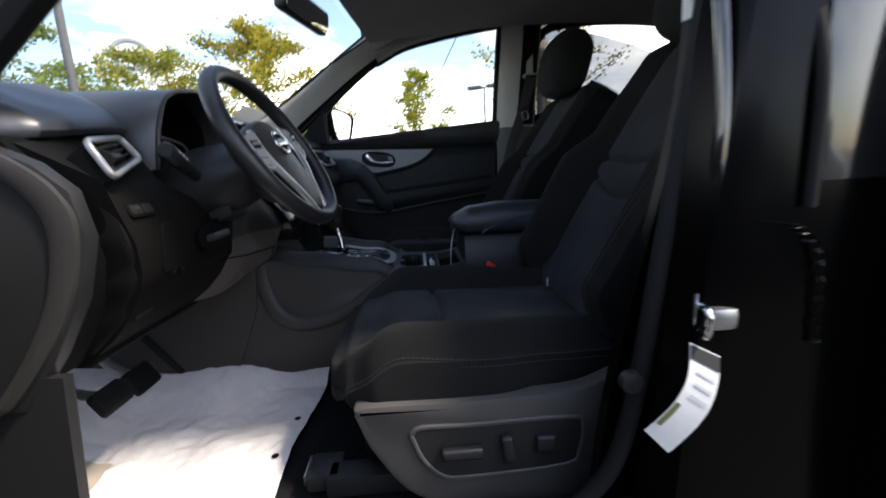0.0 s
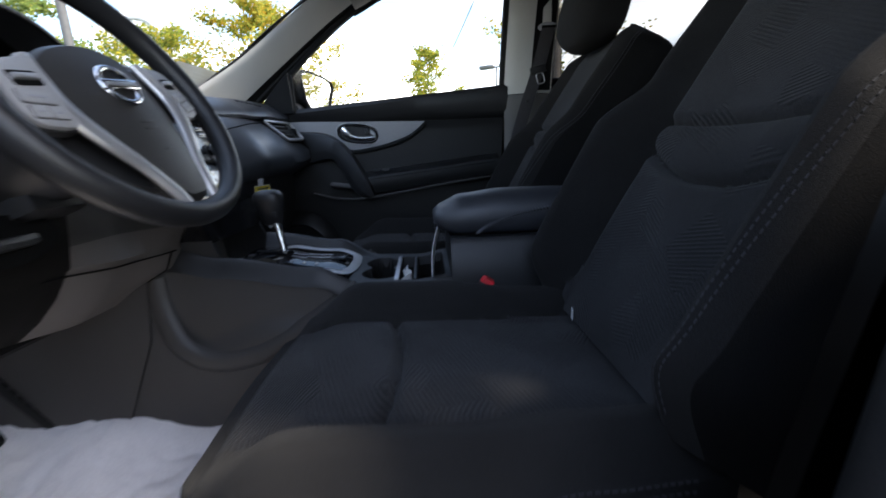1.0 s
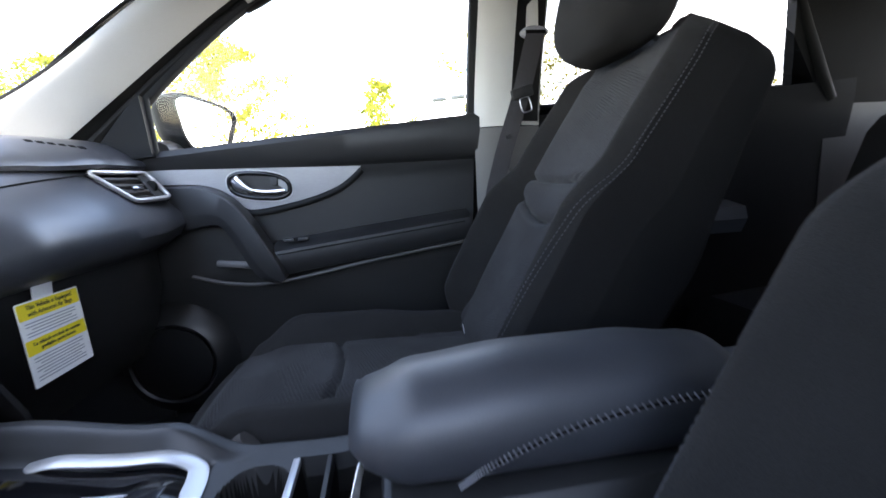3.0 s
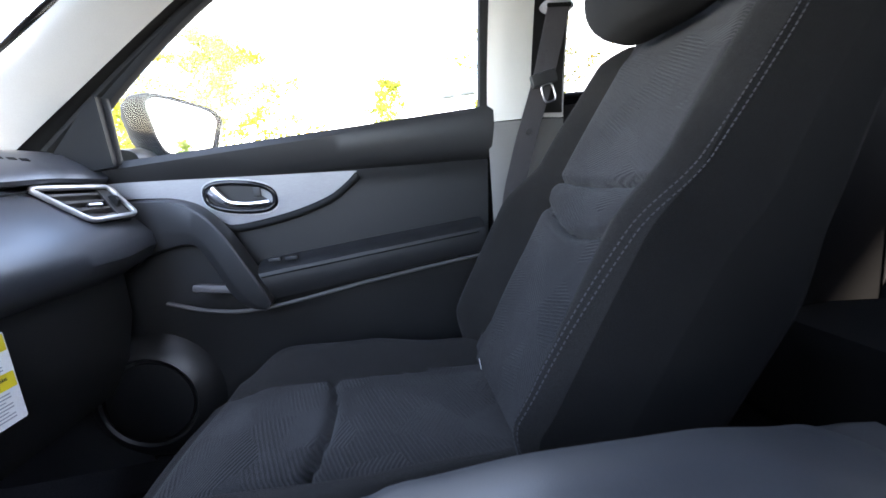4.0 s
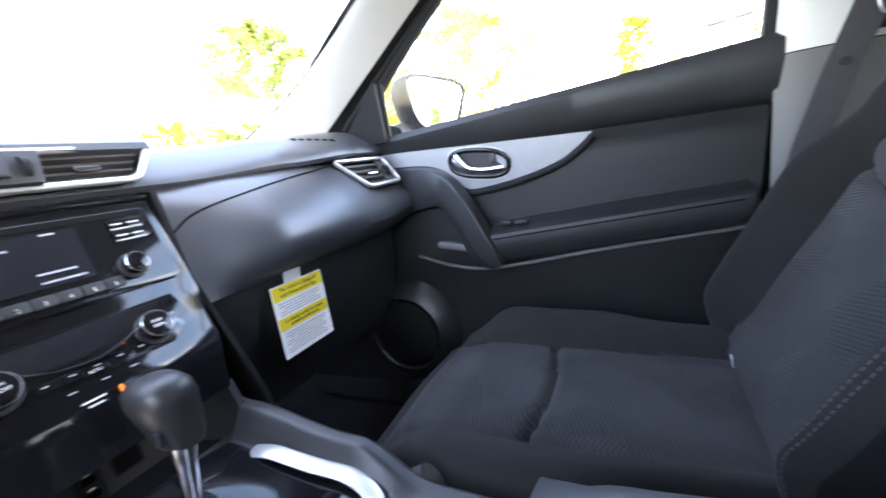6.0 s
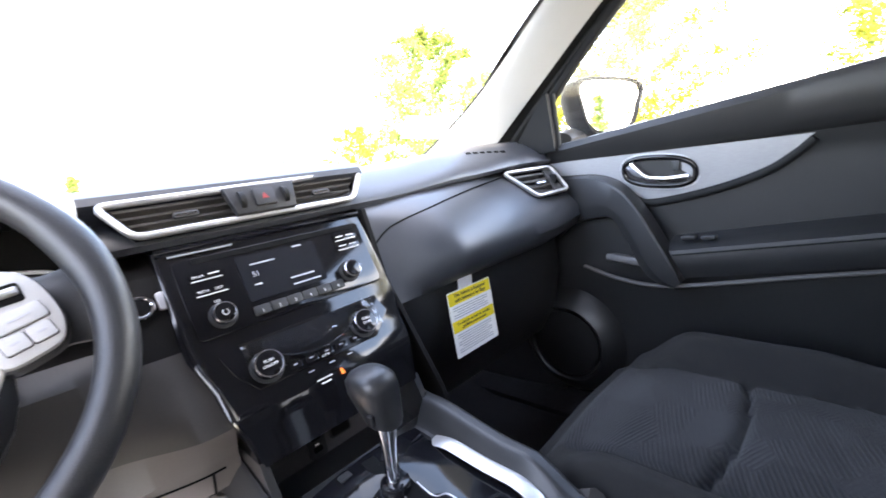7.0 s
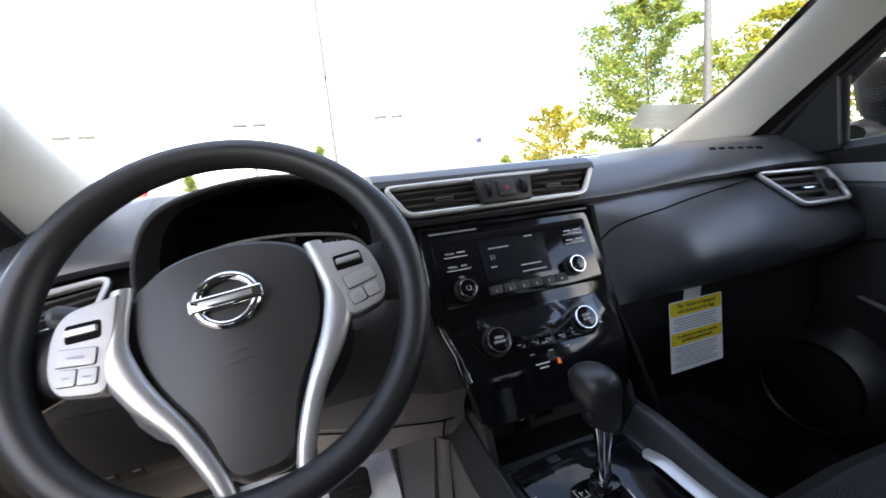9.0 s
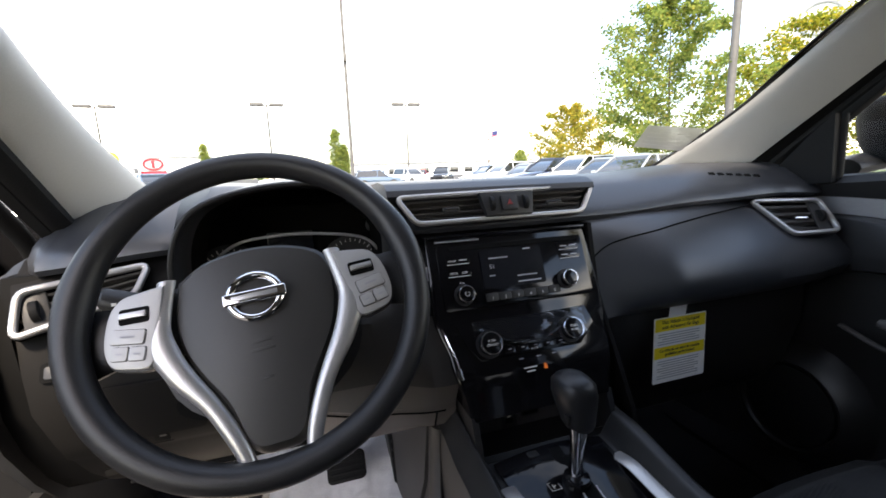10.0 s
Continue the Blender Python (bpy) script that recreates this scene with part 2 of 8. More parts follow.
def ribbed(m, period, ways, depth):
    """Adds fine ribs to a knitted cloth, in angular patches that run two ways or lie plain."""
    n, l = m.node_tree.nodes, m.node_tree.links
    p = n["Principled BSDF"]
    where, cells, pick = n.new("ShaderNodeTexCoord"), n.new("ShaderNodeTexVoronoi"), n.new("ShaderNodeSeparateColor")
    cells.inputs["Scale"].default_value = 15
    l.new(where.outputs["Object"], cells.inputs["Vector"])
    l.new(cells.outputs["Color"], pick.inputs["Color"])
    waves = []
    for along in ways:
        dot, spin, wave = n.new("ShaderNodeVectorMath"), n.new("ShaderNodeMath"), n.new("ShaderNodeMath")
        dot.operation, spin.operation, wave.operation = "DOT_PRODUCT", "MULTIPLY", "SINE"
        dot.inputs[1].default_value, spin.inputs[1].default_value = along, 2 * math.pi / period
        l.new(where.outputs["Object"], dot.inputs[0])
        l.new(dot.outputs["Value"], spin.inputs[0])
        l.new(spin.outputs["Value"], wave.inputs[0])
        waves.append(wave)
    which, gate, both, turned = n.new("ShaderNodeMath"), n.new("ShaderNodeMapRange"), n.new("ShaderNodeMath"), n.new("ShaderNodeMix")
    which.operation, both.operation = "GREATER_THAN", "MULTIPLY"
    which.inputs[1].default_value = 0.5
    gate.inputs["From Min"].default_value, gate.inputs["From Max"].default_value = 0.30, 0.75
    l.new(pick.outputs["Red"], which.inputs[0])
    l.new(pick.outputs["Green"], gate.inputs["Value"])
    l.new(which.outputs["Value"], turned.inputs["Factor"])
    l.new(waves[0].outputs["Value"], turned.inputs["A"])
    l.new(waves[1].outputs["Value"], turned.inputs["B"])
    l.new(turned.outputs["Result"], both.inputs[0])
    l.new(gate.outputs["Result"], both.inputs[1])
    relief = n.new("ShaderNodeBump")
    relief.inputs["Strength"].default_value, relief.inputs["Distance"].default_value = 1.0, depth
    l.new(both.outputs["Value"], relief.inputs["Height"])
    l.new(p.inputs["Normal"].links[0].from_socket, relief.inputs["Normal"])
    l.new(relief.outputs["Normal"], p.inputs["Normal"])
    # groove shade is painted into the yarn, and patches differ a little in tone
    shade, tone, by = n.new("ShaderNodeMath"), n.new("ShaderNodeMath"), n.new("ShaderNodeVectorMath")
    shade.operation, tone.operation, by.operation = "MULTIPLY_ADD", "MULTIPLY_ADD", "SCALE"
    shade.inputs[1].default_value, shade.inputs[2].default_value = 0.30, 0.88
    tone.inputs[1].default_value = 0.30
    l.new(both.outputs["Value"], shade.inputs[0])
    l.new(pick.outputs["Blue"], tone.inputs[0])
    l.new(shade.outputs["Value"], tone.inputs[2])
    l.new(p.inputs["Base Color"].links[0].from_socket, by.inputs[0])
    l.new(tone.outputs["Value"], by.inputs["Scale"])
    l.new(by.outputs["Vector"], p.inputs["Base Color"])


ribbed(M_KNIT, 0.0050, ((0.42, 0.8, -0.62), (-0.26, 0.8, -0.62)), 0.0005)

# ---- building helpers ----
def part(name, bm, mat, parent=None, label="", sharp=38):
    """Links a bmesh as one mesh object, under parent where there is one; its coordinates are the world's."""
    me = bpy.data.meshes.new(name)
    bmesh.ops.recalc_face_normals(bm, faces=bm.faces)
    bm.to_mesh(me)
    bm.free()
    for m in (mat if isinstance(mat, (list, tuple)) else (mat,)):
        me.materials.append(m)
    me.polygons.foreach_set("use_smooth", [True] * len(me.polygons))
    me.set_sharp_from_angle(angle=radians(sharp))
    ob = new(name, me)
    if parent:
        ob.parent = parent
        ob.matrix_parent_inverse = world_of(parent).inverted()
    return tagged(ob, label) if label else ob


def world_of(ob):
    m = ob.matrix_basis.copy()
    while ob.parent:
        m = ob.parent.matrix_basis @ ob.matrix_parent_inverse @ m
        ob = ob.parent
    return m


def thing(name, label, category, at=(0, 0, 0), group="", kind=""):
    ob = new(name)
    ob.empty_display_size = 0.05
    ob.location = at
    return tagged(ob, label, category, group, kind)


def spline(points, n):
    """n points on a smooth curve through the given ones."""
    p = [Vector(q) for q in points]
    p = [p[0] * 2 - p[1], *p, p[-1] * 2 - p[-2]]
    out = []
    for i in range(n):
        s = i / (n - 1) * (len(p) - 3)
        k = min(int(s), len(p) - 4)
        t = s - k
        a, b, c, d = p[k:k + 4]
        out.append(0.5 * (2 * b + (c - a) * t + (2 * a - 5 * b + 4 * c - d) * t * t + (3 * b - a - 3 * c + d) * t ** 3))
    return out


def curve_at(points, s):
    """The value at s of a smooth curve through (s, value) pairs."""
    xs = [q[0] for q in points]
    if s <= xs[0]:
        return points[0][1]
    if s >= xs[-1]:
        return points[-1][1]
    k = max(i for i in range(len(xs) - 1) if xs[i] <= s)
    t = (s - xs[k]) / (xs[k + 1] - xs[k])
    t = t * t * (3 - 2 * t)
    return points[k][1] * (1 - t) + points[k + 1][1] * t


def loft(rings, closed=True, caps=True, bm=None):
    """Skin over rings of equal length."""
    bm = bm or bmesh.new()
    vs = [[bm.verts.new(q) for q in r] for r in rings]
    n = len(vs[0])
    for a, b in zip(vs, vs[1:]):
        for i in range(n if closed else n - 1):
            j = (i + 1) % n
            bm.faces.new((a[i], a[j], b[j], b[i]))
    if caps and closed:
        bm.faces.new(vs[0][::-1])
        bm.faces.new(vs[-1])
    return bm


def frames_along(path):
    up = Vector((0, 0, 1))
    out = []
    for i, q in enumerate(path):
        d = (path[min(i + 1, len(path) - 1)] - path[max(i - 1, 0)]).normalized()
        if i == 0 and abs(d.z) > 0.9:
            up = Vector((0, 1, 0))
        side = d.cross(up).normalized()
        up = side.cross(d).normalized()
        out.append((q, side, up))
    return out


def tube(path, rx, rz=None, seg=10, closed=False, bm=None, square=0.0):
    """A rod along path; rx, rz half sizes across and upwards; square > 0 flattens its sides."""
    path = [Vector(q) for q in path]
    rz = rz or rx
    rings = []
    if closed:
        n = len(path)
        centre = sum(path, Vector()) / n
        normal = Vector()
        for a, b in zip(path, path[1:] + path[:1]):
            normal += (a - centre).cross(b - centre)
        normal.normalize()
        fr = []
        for i, q in enumerate(path):
            d = (path[(i + 1) % n] - path[i - 1]).normalized()
            fr.append((q, d.cross(normal).normalized(), normal))
    else:
        fr = frames_along(path)
    for q, side, up in fr:
        ring = []
        for k in range(seg):
            a = 2 * math.pi * (k + 0.5) / seg
            c, s = math.cos(a), math.sin(a)
            if square:
                e = 1 - square
                c, s = math.copysign(abs(c) ** e, c), math.copysign(abs(s) ** e, s)
            ring.append(q + side * (rx * c) + up * (rz * s))
        rings.append(ring)
    if closed:
        rings.append(rings[0])
        bm = loft(rings, True, False, bm)
        bmesh.ops.remove_doubles(bm, verts=bm.verts, dist=1e-6)
        return bm
    return loft(rings, True, True, bm)


def block(size, m=None, bevel=0.004, seg=2, bm=None):
    """A box with rounded edges, centred, then placed by the matrix m."""
    b2 = bmesh.new()
    bmesh.ops.create_cube(b2, size=1)
    bmesh.ops.scale(b2, vec=size, verts=b2.verts)
    if bevel:
        bmesh.ops.bevel(b2, geom=b2.edges[:], offset=min(bevel, min(size) * 0.45), segments=seg, profile=0.6, affect="EDGES")
    if m:
        bmesh.ops.transform(b2, matrix=m, verts=b2.verts)
    return merge(bm, b2)


def merge(bm, extra):
    if bm is None:
        return extra
    me = bpy.data.meshes.new("scratch")
    extra.to_mesh(me)
    extra.free()
    bm.from_mesh(me)
    bpy.data.meshes.remove(me)
    return bm


def prism(outline, depth, m=None, bevel=0.0, bm=None):
    """A flat outline in x, y drawn out along z by depth."""
    b2 = bmesh.new()
    face = b2.faces.new([b2.verts.new((x, y, 0)) for x, y in outline])
    out = bmesh.ops.extrude_face_region(b2, geom=[face])
    bmesh.ops.translate(b2, vec=(0, 0, depth), verts=[v for v in out["geom"] if isinstance(v, bmesh.types.BMVert)])
    if bevel:
        top = [e for e in b2.edges if all(abs(v.co.z - depth) < 1e-7 for v in e.verts)]
        bmesh.ops.bevel(b2, geom=top, offset=bevel, segments=2, profile=0.6, affect="EDGES")
    if m:
        bmesh.ops.transform(b2, matrix=m, verts=b2.verts)
    return merge(bm, b2)


def disc(r, h, m, seg=28, bevel=0.0, bm=None):
    return prism([(r * math.cos(2 * math.pi * k / seg), r * math.sin(2 * math.pi * k / seg)) for k in range(seg)], h, m, bevel, bm)


def rounded(w, h, r, n=5):
    """The outline of a rectangle with round corners."""
    out = []
    for cx, cy, a0 in ((w / 2 - r, h / 2 - r, 0), (-w / 2 + r, h / 2 - r, 90), (-w / 2 + r, -h / 2 + r, 180), (w / 2 - r, -h / 2 + r, 270)):
        for k in range(n + 1):
            a = radians(a0 + 90 * k / n)
            out.append((cx + r * math.cos(a), cy + r * math.sin(a)))
    return out


def basis(origin, xdir, ydir):
    """The pose whose x runs along xdir and whose z stands on the plane of xdir and ydir."""
    x = Vector(xdir).normalized()
    z = x.cross(Vector(ydir)).normalized()
    y = z.cross(x)
    return Matrix(((x.x, y.x, z.x, origin[0]), (x.y, y.y, z.y, origin[1]), (x.z, y.z, z.z, origin[2]), (0, 0, 0, 1)))


def sheet(fn, nu, nv, thick=0.0):
    """A skin fn(u, v) with u, v from 0 to 1; thick: a second skin that far behind its normals, closed round the rim."""
    g = [[Vector(fn(i / (nu - 1), j / (nv - 1))) for j in range(nv)] for i in range(nu)]
    bm = bmesh.new()
    v = [[bm.verts.new(q) for q in r] for r in g]
    for i in range(nu - 1):
        for j in range(nv - 1):
            bm.faces.new((v[i][j], v[i + 1][j], v[i + 1][j + 1], v[i][j + 1]))
    if thick:
        bm.normal_update()
        w = [[bm.verts.new(q.co - q.normal * thick) for q in r] for r in v]
        for i in range(nu - 1):
            for j in range(nv - 1):
                bm.faces.new((w[i][j + 1], w[i + 1][j + 1], w[i + 1][j], w[i][j]))
        for i in range(nu - 1):
            bm.faces.new((v[i][0], w[i][0], w[i + 1][0], v[i + 1][0]))
            bm.faces.new((v[i][-1], v[i + 1][-1], w[i + 1][-1], w[i][-1]))
        for j in range(nv - 1):
            bm.faces.new((v[0][j], v[0][j + 1], w[0][j + 1], w[0][j]))
            bm.faces.new((v[-1][j], w[-1][j], w[-1][j + 1], v[-1][j + 1]))
    return bm


def lettering(name, words, size, m, mat, parent, depth=0.0003, align="CENTER"):
    """Words in the built-in font, as a mesh under parent."""
    cu = bpy.data.curves.new(name, "FONT")
    cu.body, cu.size, cu.extrude, cu.align_x, cu.align_y = words, size, depth, align, "CENTER"
    tmp = new(name, cu)
    me = bpy.data.meshes.new_from_object(tmp)
    bpy.data.objects.remove(tmp)
    bpy.data.curves.remove(cu)
    me.transform(m)
    me.materials.clear()
    me.materials.append(mat)
    ob = new(name, me)
    ob.parent = parent
    ob.matrix_parent_inverse = world_of(parent).inverted()
    return ob


def bump(d, w):
    return math.exp(-(d / w) ** 2)


def smooth(a, b, s):
    t = min(1, max(0, (s - a) / (b - a)))
    return t * t * (3 - 2 * t)

# ---- the car's shell: floor, glass, pillars, roof ----
def lerp(a, b, t):
    return Vector(a) * (1 - t) + Vector(b) * t


def floor_z(y):
    return curve_at([(-2.3, 0.42), (0.42, 0.39), (0.62, 0.47), (0.84, 0.74)], y)


floor = part("floor", sheet(lambda u, v: (-0.76 + 1.52 * u, -2.3 + 3.14 * v, floor_z(-2.3 + 3.14 * v) + 0.004 * noise.noise((u * 9, v * 20, 0))), 24, 60, 0.02), M_CARPET)
tagged(floor, "black carpeted car floor rising to the toe board", "floor", kind="structure")


def glass_base_y(x):
    return 0.80 - 0.34 * (x / 0.62) ** 2


def windshield_point(u, v, inset=0.0):
    x = -0.64 + 1.28 * u
    base = Vector((x * 1.02, glass_base_y(x), 1.095 + 0.035 * (x / 0.62) ** 2))
    top = Vector((x * 0.93, 0.0 - 0.08 * (x / 0.62) ** 2, 1.515 - 0.02 * (x / 0.62) ** 2))
    return lerp(base, top, v) + Vector((0, 0.012, 0.02)) * math.sin(math.pi * v)


windshield = thing("windshield", "clear raked windshield with a black edge band", "windshield", (0, 0.4, 1.1), kind="structure")
ob = part("pane", sheet(windshield_point, 25, 17), M_GLASS, windshield)
ob.visible_shadow = False
for side, u in (("left", 0.0), ("right", 1.0)):
    part("black_edge", tube([windshield_point(u + (-0.002 if u == 0 else -0.008), k / 12) for k in range(13)], 0.005, 0.003), M_RUBBER, windshield)
part("base_edge", tube([windshield_point(k / 24, 0.012) for k in range(25)], 0.006, 0.006), M_RUBBER, windshield)

# a printed sheet lies inside the glass above the passenger's end of the dash
notice = thing("paper_notice", "white printed sheet inside the windshield's lower corner", "paper", (0.45, 0.5, 1.2))
a, b, c, d = (windshield_point(q, s) + Vector((0, -0.012, -0.012)) for q, s in ((0.879, 0.203), (0.956, 0.150), (0.962, 0.262), (0.872, 0.310)))
part("sheet", sheet(lambda u, v: lerp(lerp(a, b, u), lerp(d, c, u), v), 6, 4), M_THIN, notice)
for k in range(4):
    part("text_bar", sheet(lambda u, v: lerp(lerp(a, b, 0.1 + 0.75 * u), lerp(d, c, 0.1 + 0.75 * u), 0.18 + 0.17 * k + 0.025 * v) + Vector((0, -0.002, -0.0015)), 3, 2, 0.0003), M_FAINT, notice)


def a_pillar(s):
    inner = spline([(s * 0.59, 0.53, 1.12), (s * 0.620, 0.30, 1.25), (s * 0.620, 0.09, 1.40), (s * 0.585, -0.09, 1.515)], 16)
    outer = spline([(s * 0.708, 0.36, 1.065), (s * 0.716, 0.140, 1.260), (s * 0.715, -0.08, 1.43), (s * 0.690, -0.27, 1.535)], 16)
    if s < 0:  # beside the open door the trim stops at the seal
        outer = [q + Vector((0.058, 0.0, 0)) for q in outer]

    def fn(u, v):
        k = u * 15
        i = min(int(k), 14)
        a, b = lerp(inner[i], inner[i + 1], k - i), lerp(outer[i], outer[i + 1], k - i)
        swell = Vector((-0.009, -0.002, 0.0)) if s > 0 else Vector((0.026, -0.024, 0.0))
        return lerp(a, b, v * (0.80 if s > 0 else 1.0)) + swell * math.sin(math.pi * v ** 0.75) ** 0.8
    ob = thing("a_pillar", "pale grey plastic pillar trim beside the windshield", "pillar", (s * 0.68, 0.4, 1.07), "windshield pillars", "structure")
    part("trim", sheet(fn, 24, 12, 0.012), M_PILLAR, ob)
    part("outer_post", tube([lerp(a, b, 0.55) + Vector((s * 0.03, 0.05, 0) if s > 0 else (-0.012, 0.045, 0)) for a, b in zip(inner, outer)], 0.035, 0.045, 10), M_PAINT, ob)
    if s > 0:
        part("glass_seal", tube([q + Vector((-s * 0.003, 0.004, 0.003)) for q in inner], 0.0045, 0.0045, 8), M_RUBBER, ob, "thin black glass seal")
        part("seal_lip", loft([[lerp(a, b, 0.79) + Vector((0.012, 0.002, 0)), lerp(a, b, 0.80) + Vector((-0.003, -0.003, 0)), lerp(a, b, 0.90) + Vector((-0.002, -0.004, 0)), lerp(a, b, 1.0), lerp(a, b, 1.02) + Vector((0.02, 0, 0))] for a, b in zip(inner, outer)]), M_RUBBER, ob, "broad black rubber seal")
    else:
        edge = [q + Vector((-0.004, -0.004, -0.004)) for q in outer]
        part("jamb_strip", loft([[q, q + Vector((-0.014, -0.012, -0.007)), q + Vector((-0.030, -0.012, -0.007)), q + Vector((-0.033, 0.004, 0.004)), q + Vector((-0.01, 0.02, 0.01))] for q in edge]), M_RUBBER, ob, "black door seal strip along the pillar")
    seal = [q + Vector((s * 0.012, -0.004, 0)) for q in outer]
    part("rubber_seal", tube(seal, 0.016 if s > 0 else 0.020, 0.012 if s > 0 else 0.016), M_RUBBER, ob)
    return ob


a_pillar(1)
a_pillar(-1)

ceiling = part("ceiling", sheet(lambda u, v: ((-0.60 + 1.2 * u), -0.02 - 0.07 * (2 * u - 1) ** 2 - 2.15 * v, 1.515 + 0.055 * math.sin(math.pi * min(1, v * 1.3)) - 0.03 * (2 * u - 1) ** 4), 20, 30, 0.03), M_HEADLINER)
tagged(ceiling, "pale grey felt headliner under the car's roof", "ceiling", kind="structure")
roof = part("roof", sheet(lambda u, v: ((-0.70 + 1.4 * u), -0.05 - 2.2 * v, 1.60 + 0.06 * math.sin(math.pi * min(1, v * 1.3)) - 0.06 * (2 * u - 1) ** 4), 16, 24, 0.02), M_PAINT)
tagged(roof, "glossy black painted steel car roof", "roof", kind="structure")


def roof_rail(s):
    path = spline([(s * 0.695, -0.10, 1.46), (s * 0.69, -0.28, 1.535), (s * 0.675, -0.70, 1.60), (s * 0.665, -1.2, 1.60), (s * 0.66, -1.75, 1.55)], 24)
    ob = thing("roof_rail", "pale grey roof side trim above the doors", "roof rail", (s * 0.68, -0.7, 1.55), "roof side trims", "structure")
    part("trim", tube(path, 0.05, 0.03, 12), M_HEADLINER, ob)
    part("rubber_seal", tube([q + Vector((s * 0.035, 0, -0.03)) for q in path], 0.012, 0.012), M_RUBBER, ob)
    part("outer_rail", tube([q + Vector((s * 0.05, 0, 0.03)) for q in path], 0.04, 0.035, 10), M_PAINT, ob)


roof_rail(1)
roof_rail(-1)


def b_pillar(s):
    ob = thing("b_pillar", "pale grey upper and dark grey lower door pillar trim" if s > 0 else "glossy black door pillar with rubber seals and a steel striker", "pillar", (s * 0.72, -0.72, 0.4), kind="structure")

    def fn(lo, hi):
        def f(u, v):
            z = lo + (hi - lo) * v
            x = s * (0.715 - 0.05 * smooth(1.1, 1.6, z) + 0.01 * smooth(0.9, 0.5, z))
            y = -0.632 - 0.022 * smooth(1.1, 1.6, z) - 0.175 * u
            if s < 0:
                y = -0.600 - 0.045 * smooth(1.2, 1.6, z) + 0.115 * smooth(1.15, 0.45, z) - 0.15 * u
            return (x - s * 0.022 * math.sin(math.pi * u) ** 0.6, y, z)
        return f
    part("upper_trim", sheet(fn(1.136, 1.60), 10, 16, 0.012), M_PILLAR, ob)
    part("lower_trim", sheet(fn(0.42, 1.134), 10, 16, 0.012), M_POST if s > 0 else M_JAMB, ob)
    part("outer_post", loft([[(s * 0.735, f + 0.002, z), (s * 0.79, f - 0.025, z), (s * 0.80, f - 0.06, z), (s * 0.80, -0.80, z), (s * 0.735, -0.79, z)] for z, f in (((0.40, -0.60), (0.65, -0.61), (0.9, -0.625), (1.15, -0.64)) if s > 0 else ((0.40, -0.535), (0.65, -0.55), (0.9, -0.57), (1.15, -0.60)))] + [[(s * 0.70, -0.66, 1.58), (s * 0.725, -0.67, 1.58), (s * 0.735, -0.70, 1.58), (s * 0.735, -0.80, 1.58), (s * 0.70, -0.80, 1.58)]]), M_JAMB, ob)
    if s > 0:
        # rear half of the upper trim is covered by a darker strip
        part("rear_strip", sheet(lambda u, v: Vector(fn(1.145, 1.59)(0.52 + 0.44 * u, v)) + Vector((-0.004, 0, 0)), 8, 16, 0.003), M_REAR, ob, "darker strip on the rear half of the pillar")
    return ob


# firewall, kick panels and the closing pieces round the footwells
firewall = part("firewall", sheet(lambda u, v: (-0.76 + 1.52 * u, 0.84 - 0.03 * v, 0.38 + 0.72 * v), 6, 6, 0.02), M_CARPET)
tagged(firewall, "black felt firewall behind the dashboard", "wall", kind="structure")
for s in (-1, 1):
    kick = part("kick_panel", sheet(lambda u, v: (s * ((0.738 if s > 0 else 0.712) - 0.02 * math.sin(math.pi * u)), (0.20 if s > 0 else 0.262 - 0.03 * v) + (0.66 if s > 0 else 0.60) * u, 0.36 + (0.72 if s > 0 else 0.36) * v), 12, 6, 0.015), M_PANEL)
    tagged(kick, "black plastic footwell side panel", "panel", kind="structure")

pillar_right = b_pillar(1)
pillar_left = b_pillar(-1)

bonnet = part("bonnet", sheet(lambda u, v: (-0.78 + 1.56 * u, 0.86 + 0.95 * v, 1.035 - 0.10 * v - 0.10 * v ** 4 - 0.05 * (2 * u - 1) ** 4), 16, 14, 0.02), M_PAINT)
tagged(bonnet, "glossy black painted bonnet ahead of the windshield", "bonnet", kind="structure")

# ---- passenger door ----
def belt_z(y):
    return 1.122 - (y + 0.02) * 0.078


def door_x(y, z):
    """How far out the door's inner skin stands."""
    x = 0.735 + 0.012 * smooth(0.05, -0.6, y)
    x -= 0.020 * smooth(1.02, 1.14, z)
    return x


door = thing("door_1", "closed black passenger door with silver trim and vinyl armrest", "car door", (0.75, -0.2, 0.45), kind="structure")


def door_skin(u, v):
    y = 0.30 - 0.948 * u
    z = 0.42 + (belt_z(y) - 0.42) * v
    x = door_x(y, z) - 0.004 * bump(z - 1.055, 0.01)
    return (x, y, z)


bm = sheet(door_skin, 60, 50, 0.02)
# below z 0.80 the shade under the armrest is painted as a darker plastic
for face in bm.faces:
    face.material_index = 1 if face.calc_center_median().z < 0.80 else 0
part("inner_panel", bm, (M_DOORUP, M_DOORLOW), door, "soft black door panel, its lower part painted darker for shade")
part("sill_pad", loft([[(door_x(y, 1.06) - 0.003, y, 1.059), (0.724, y, 1.066), (0.711, y, 1.084), (0.704, y, belt_z(y) - 0.012), (0.712, y, belt_z(y) + 0.002), (0.755, y, belt_z(y) + 0.006), (0.765, y, 1.05)]
                       for y in [0.235 - 0.88 * k / 30 for k in range(31)]]), M_PANEL, door)


def on_door(y, z, out=0.0):
    return Vector((door_x(y, z) - out, y, z))


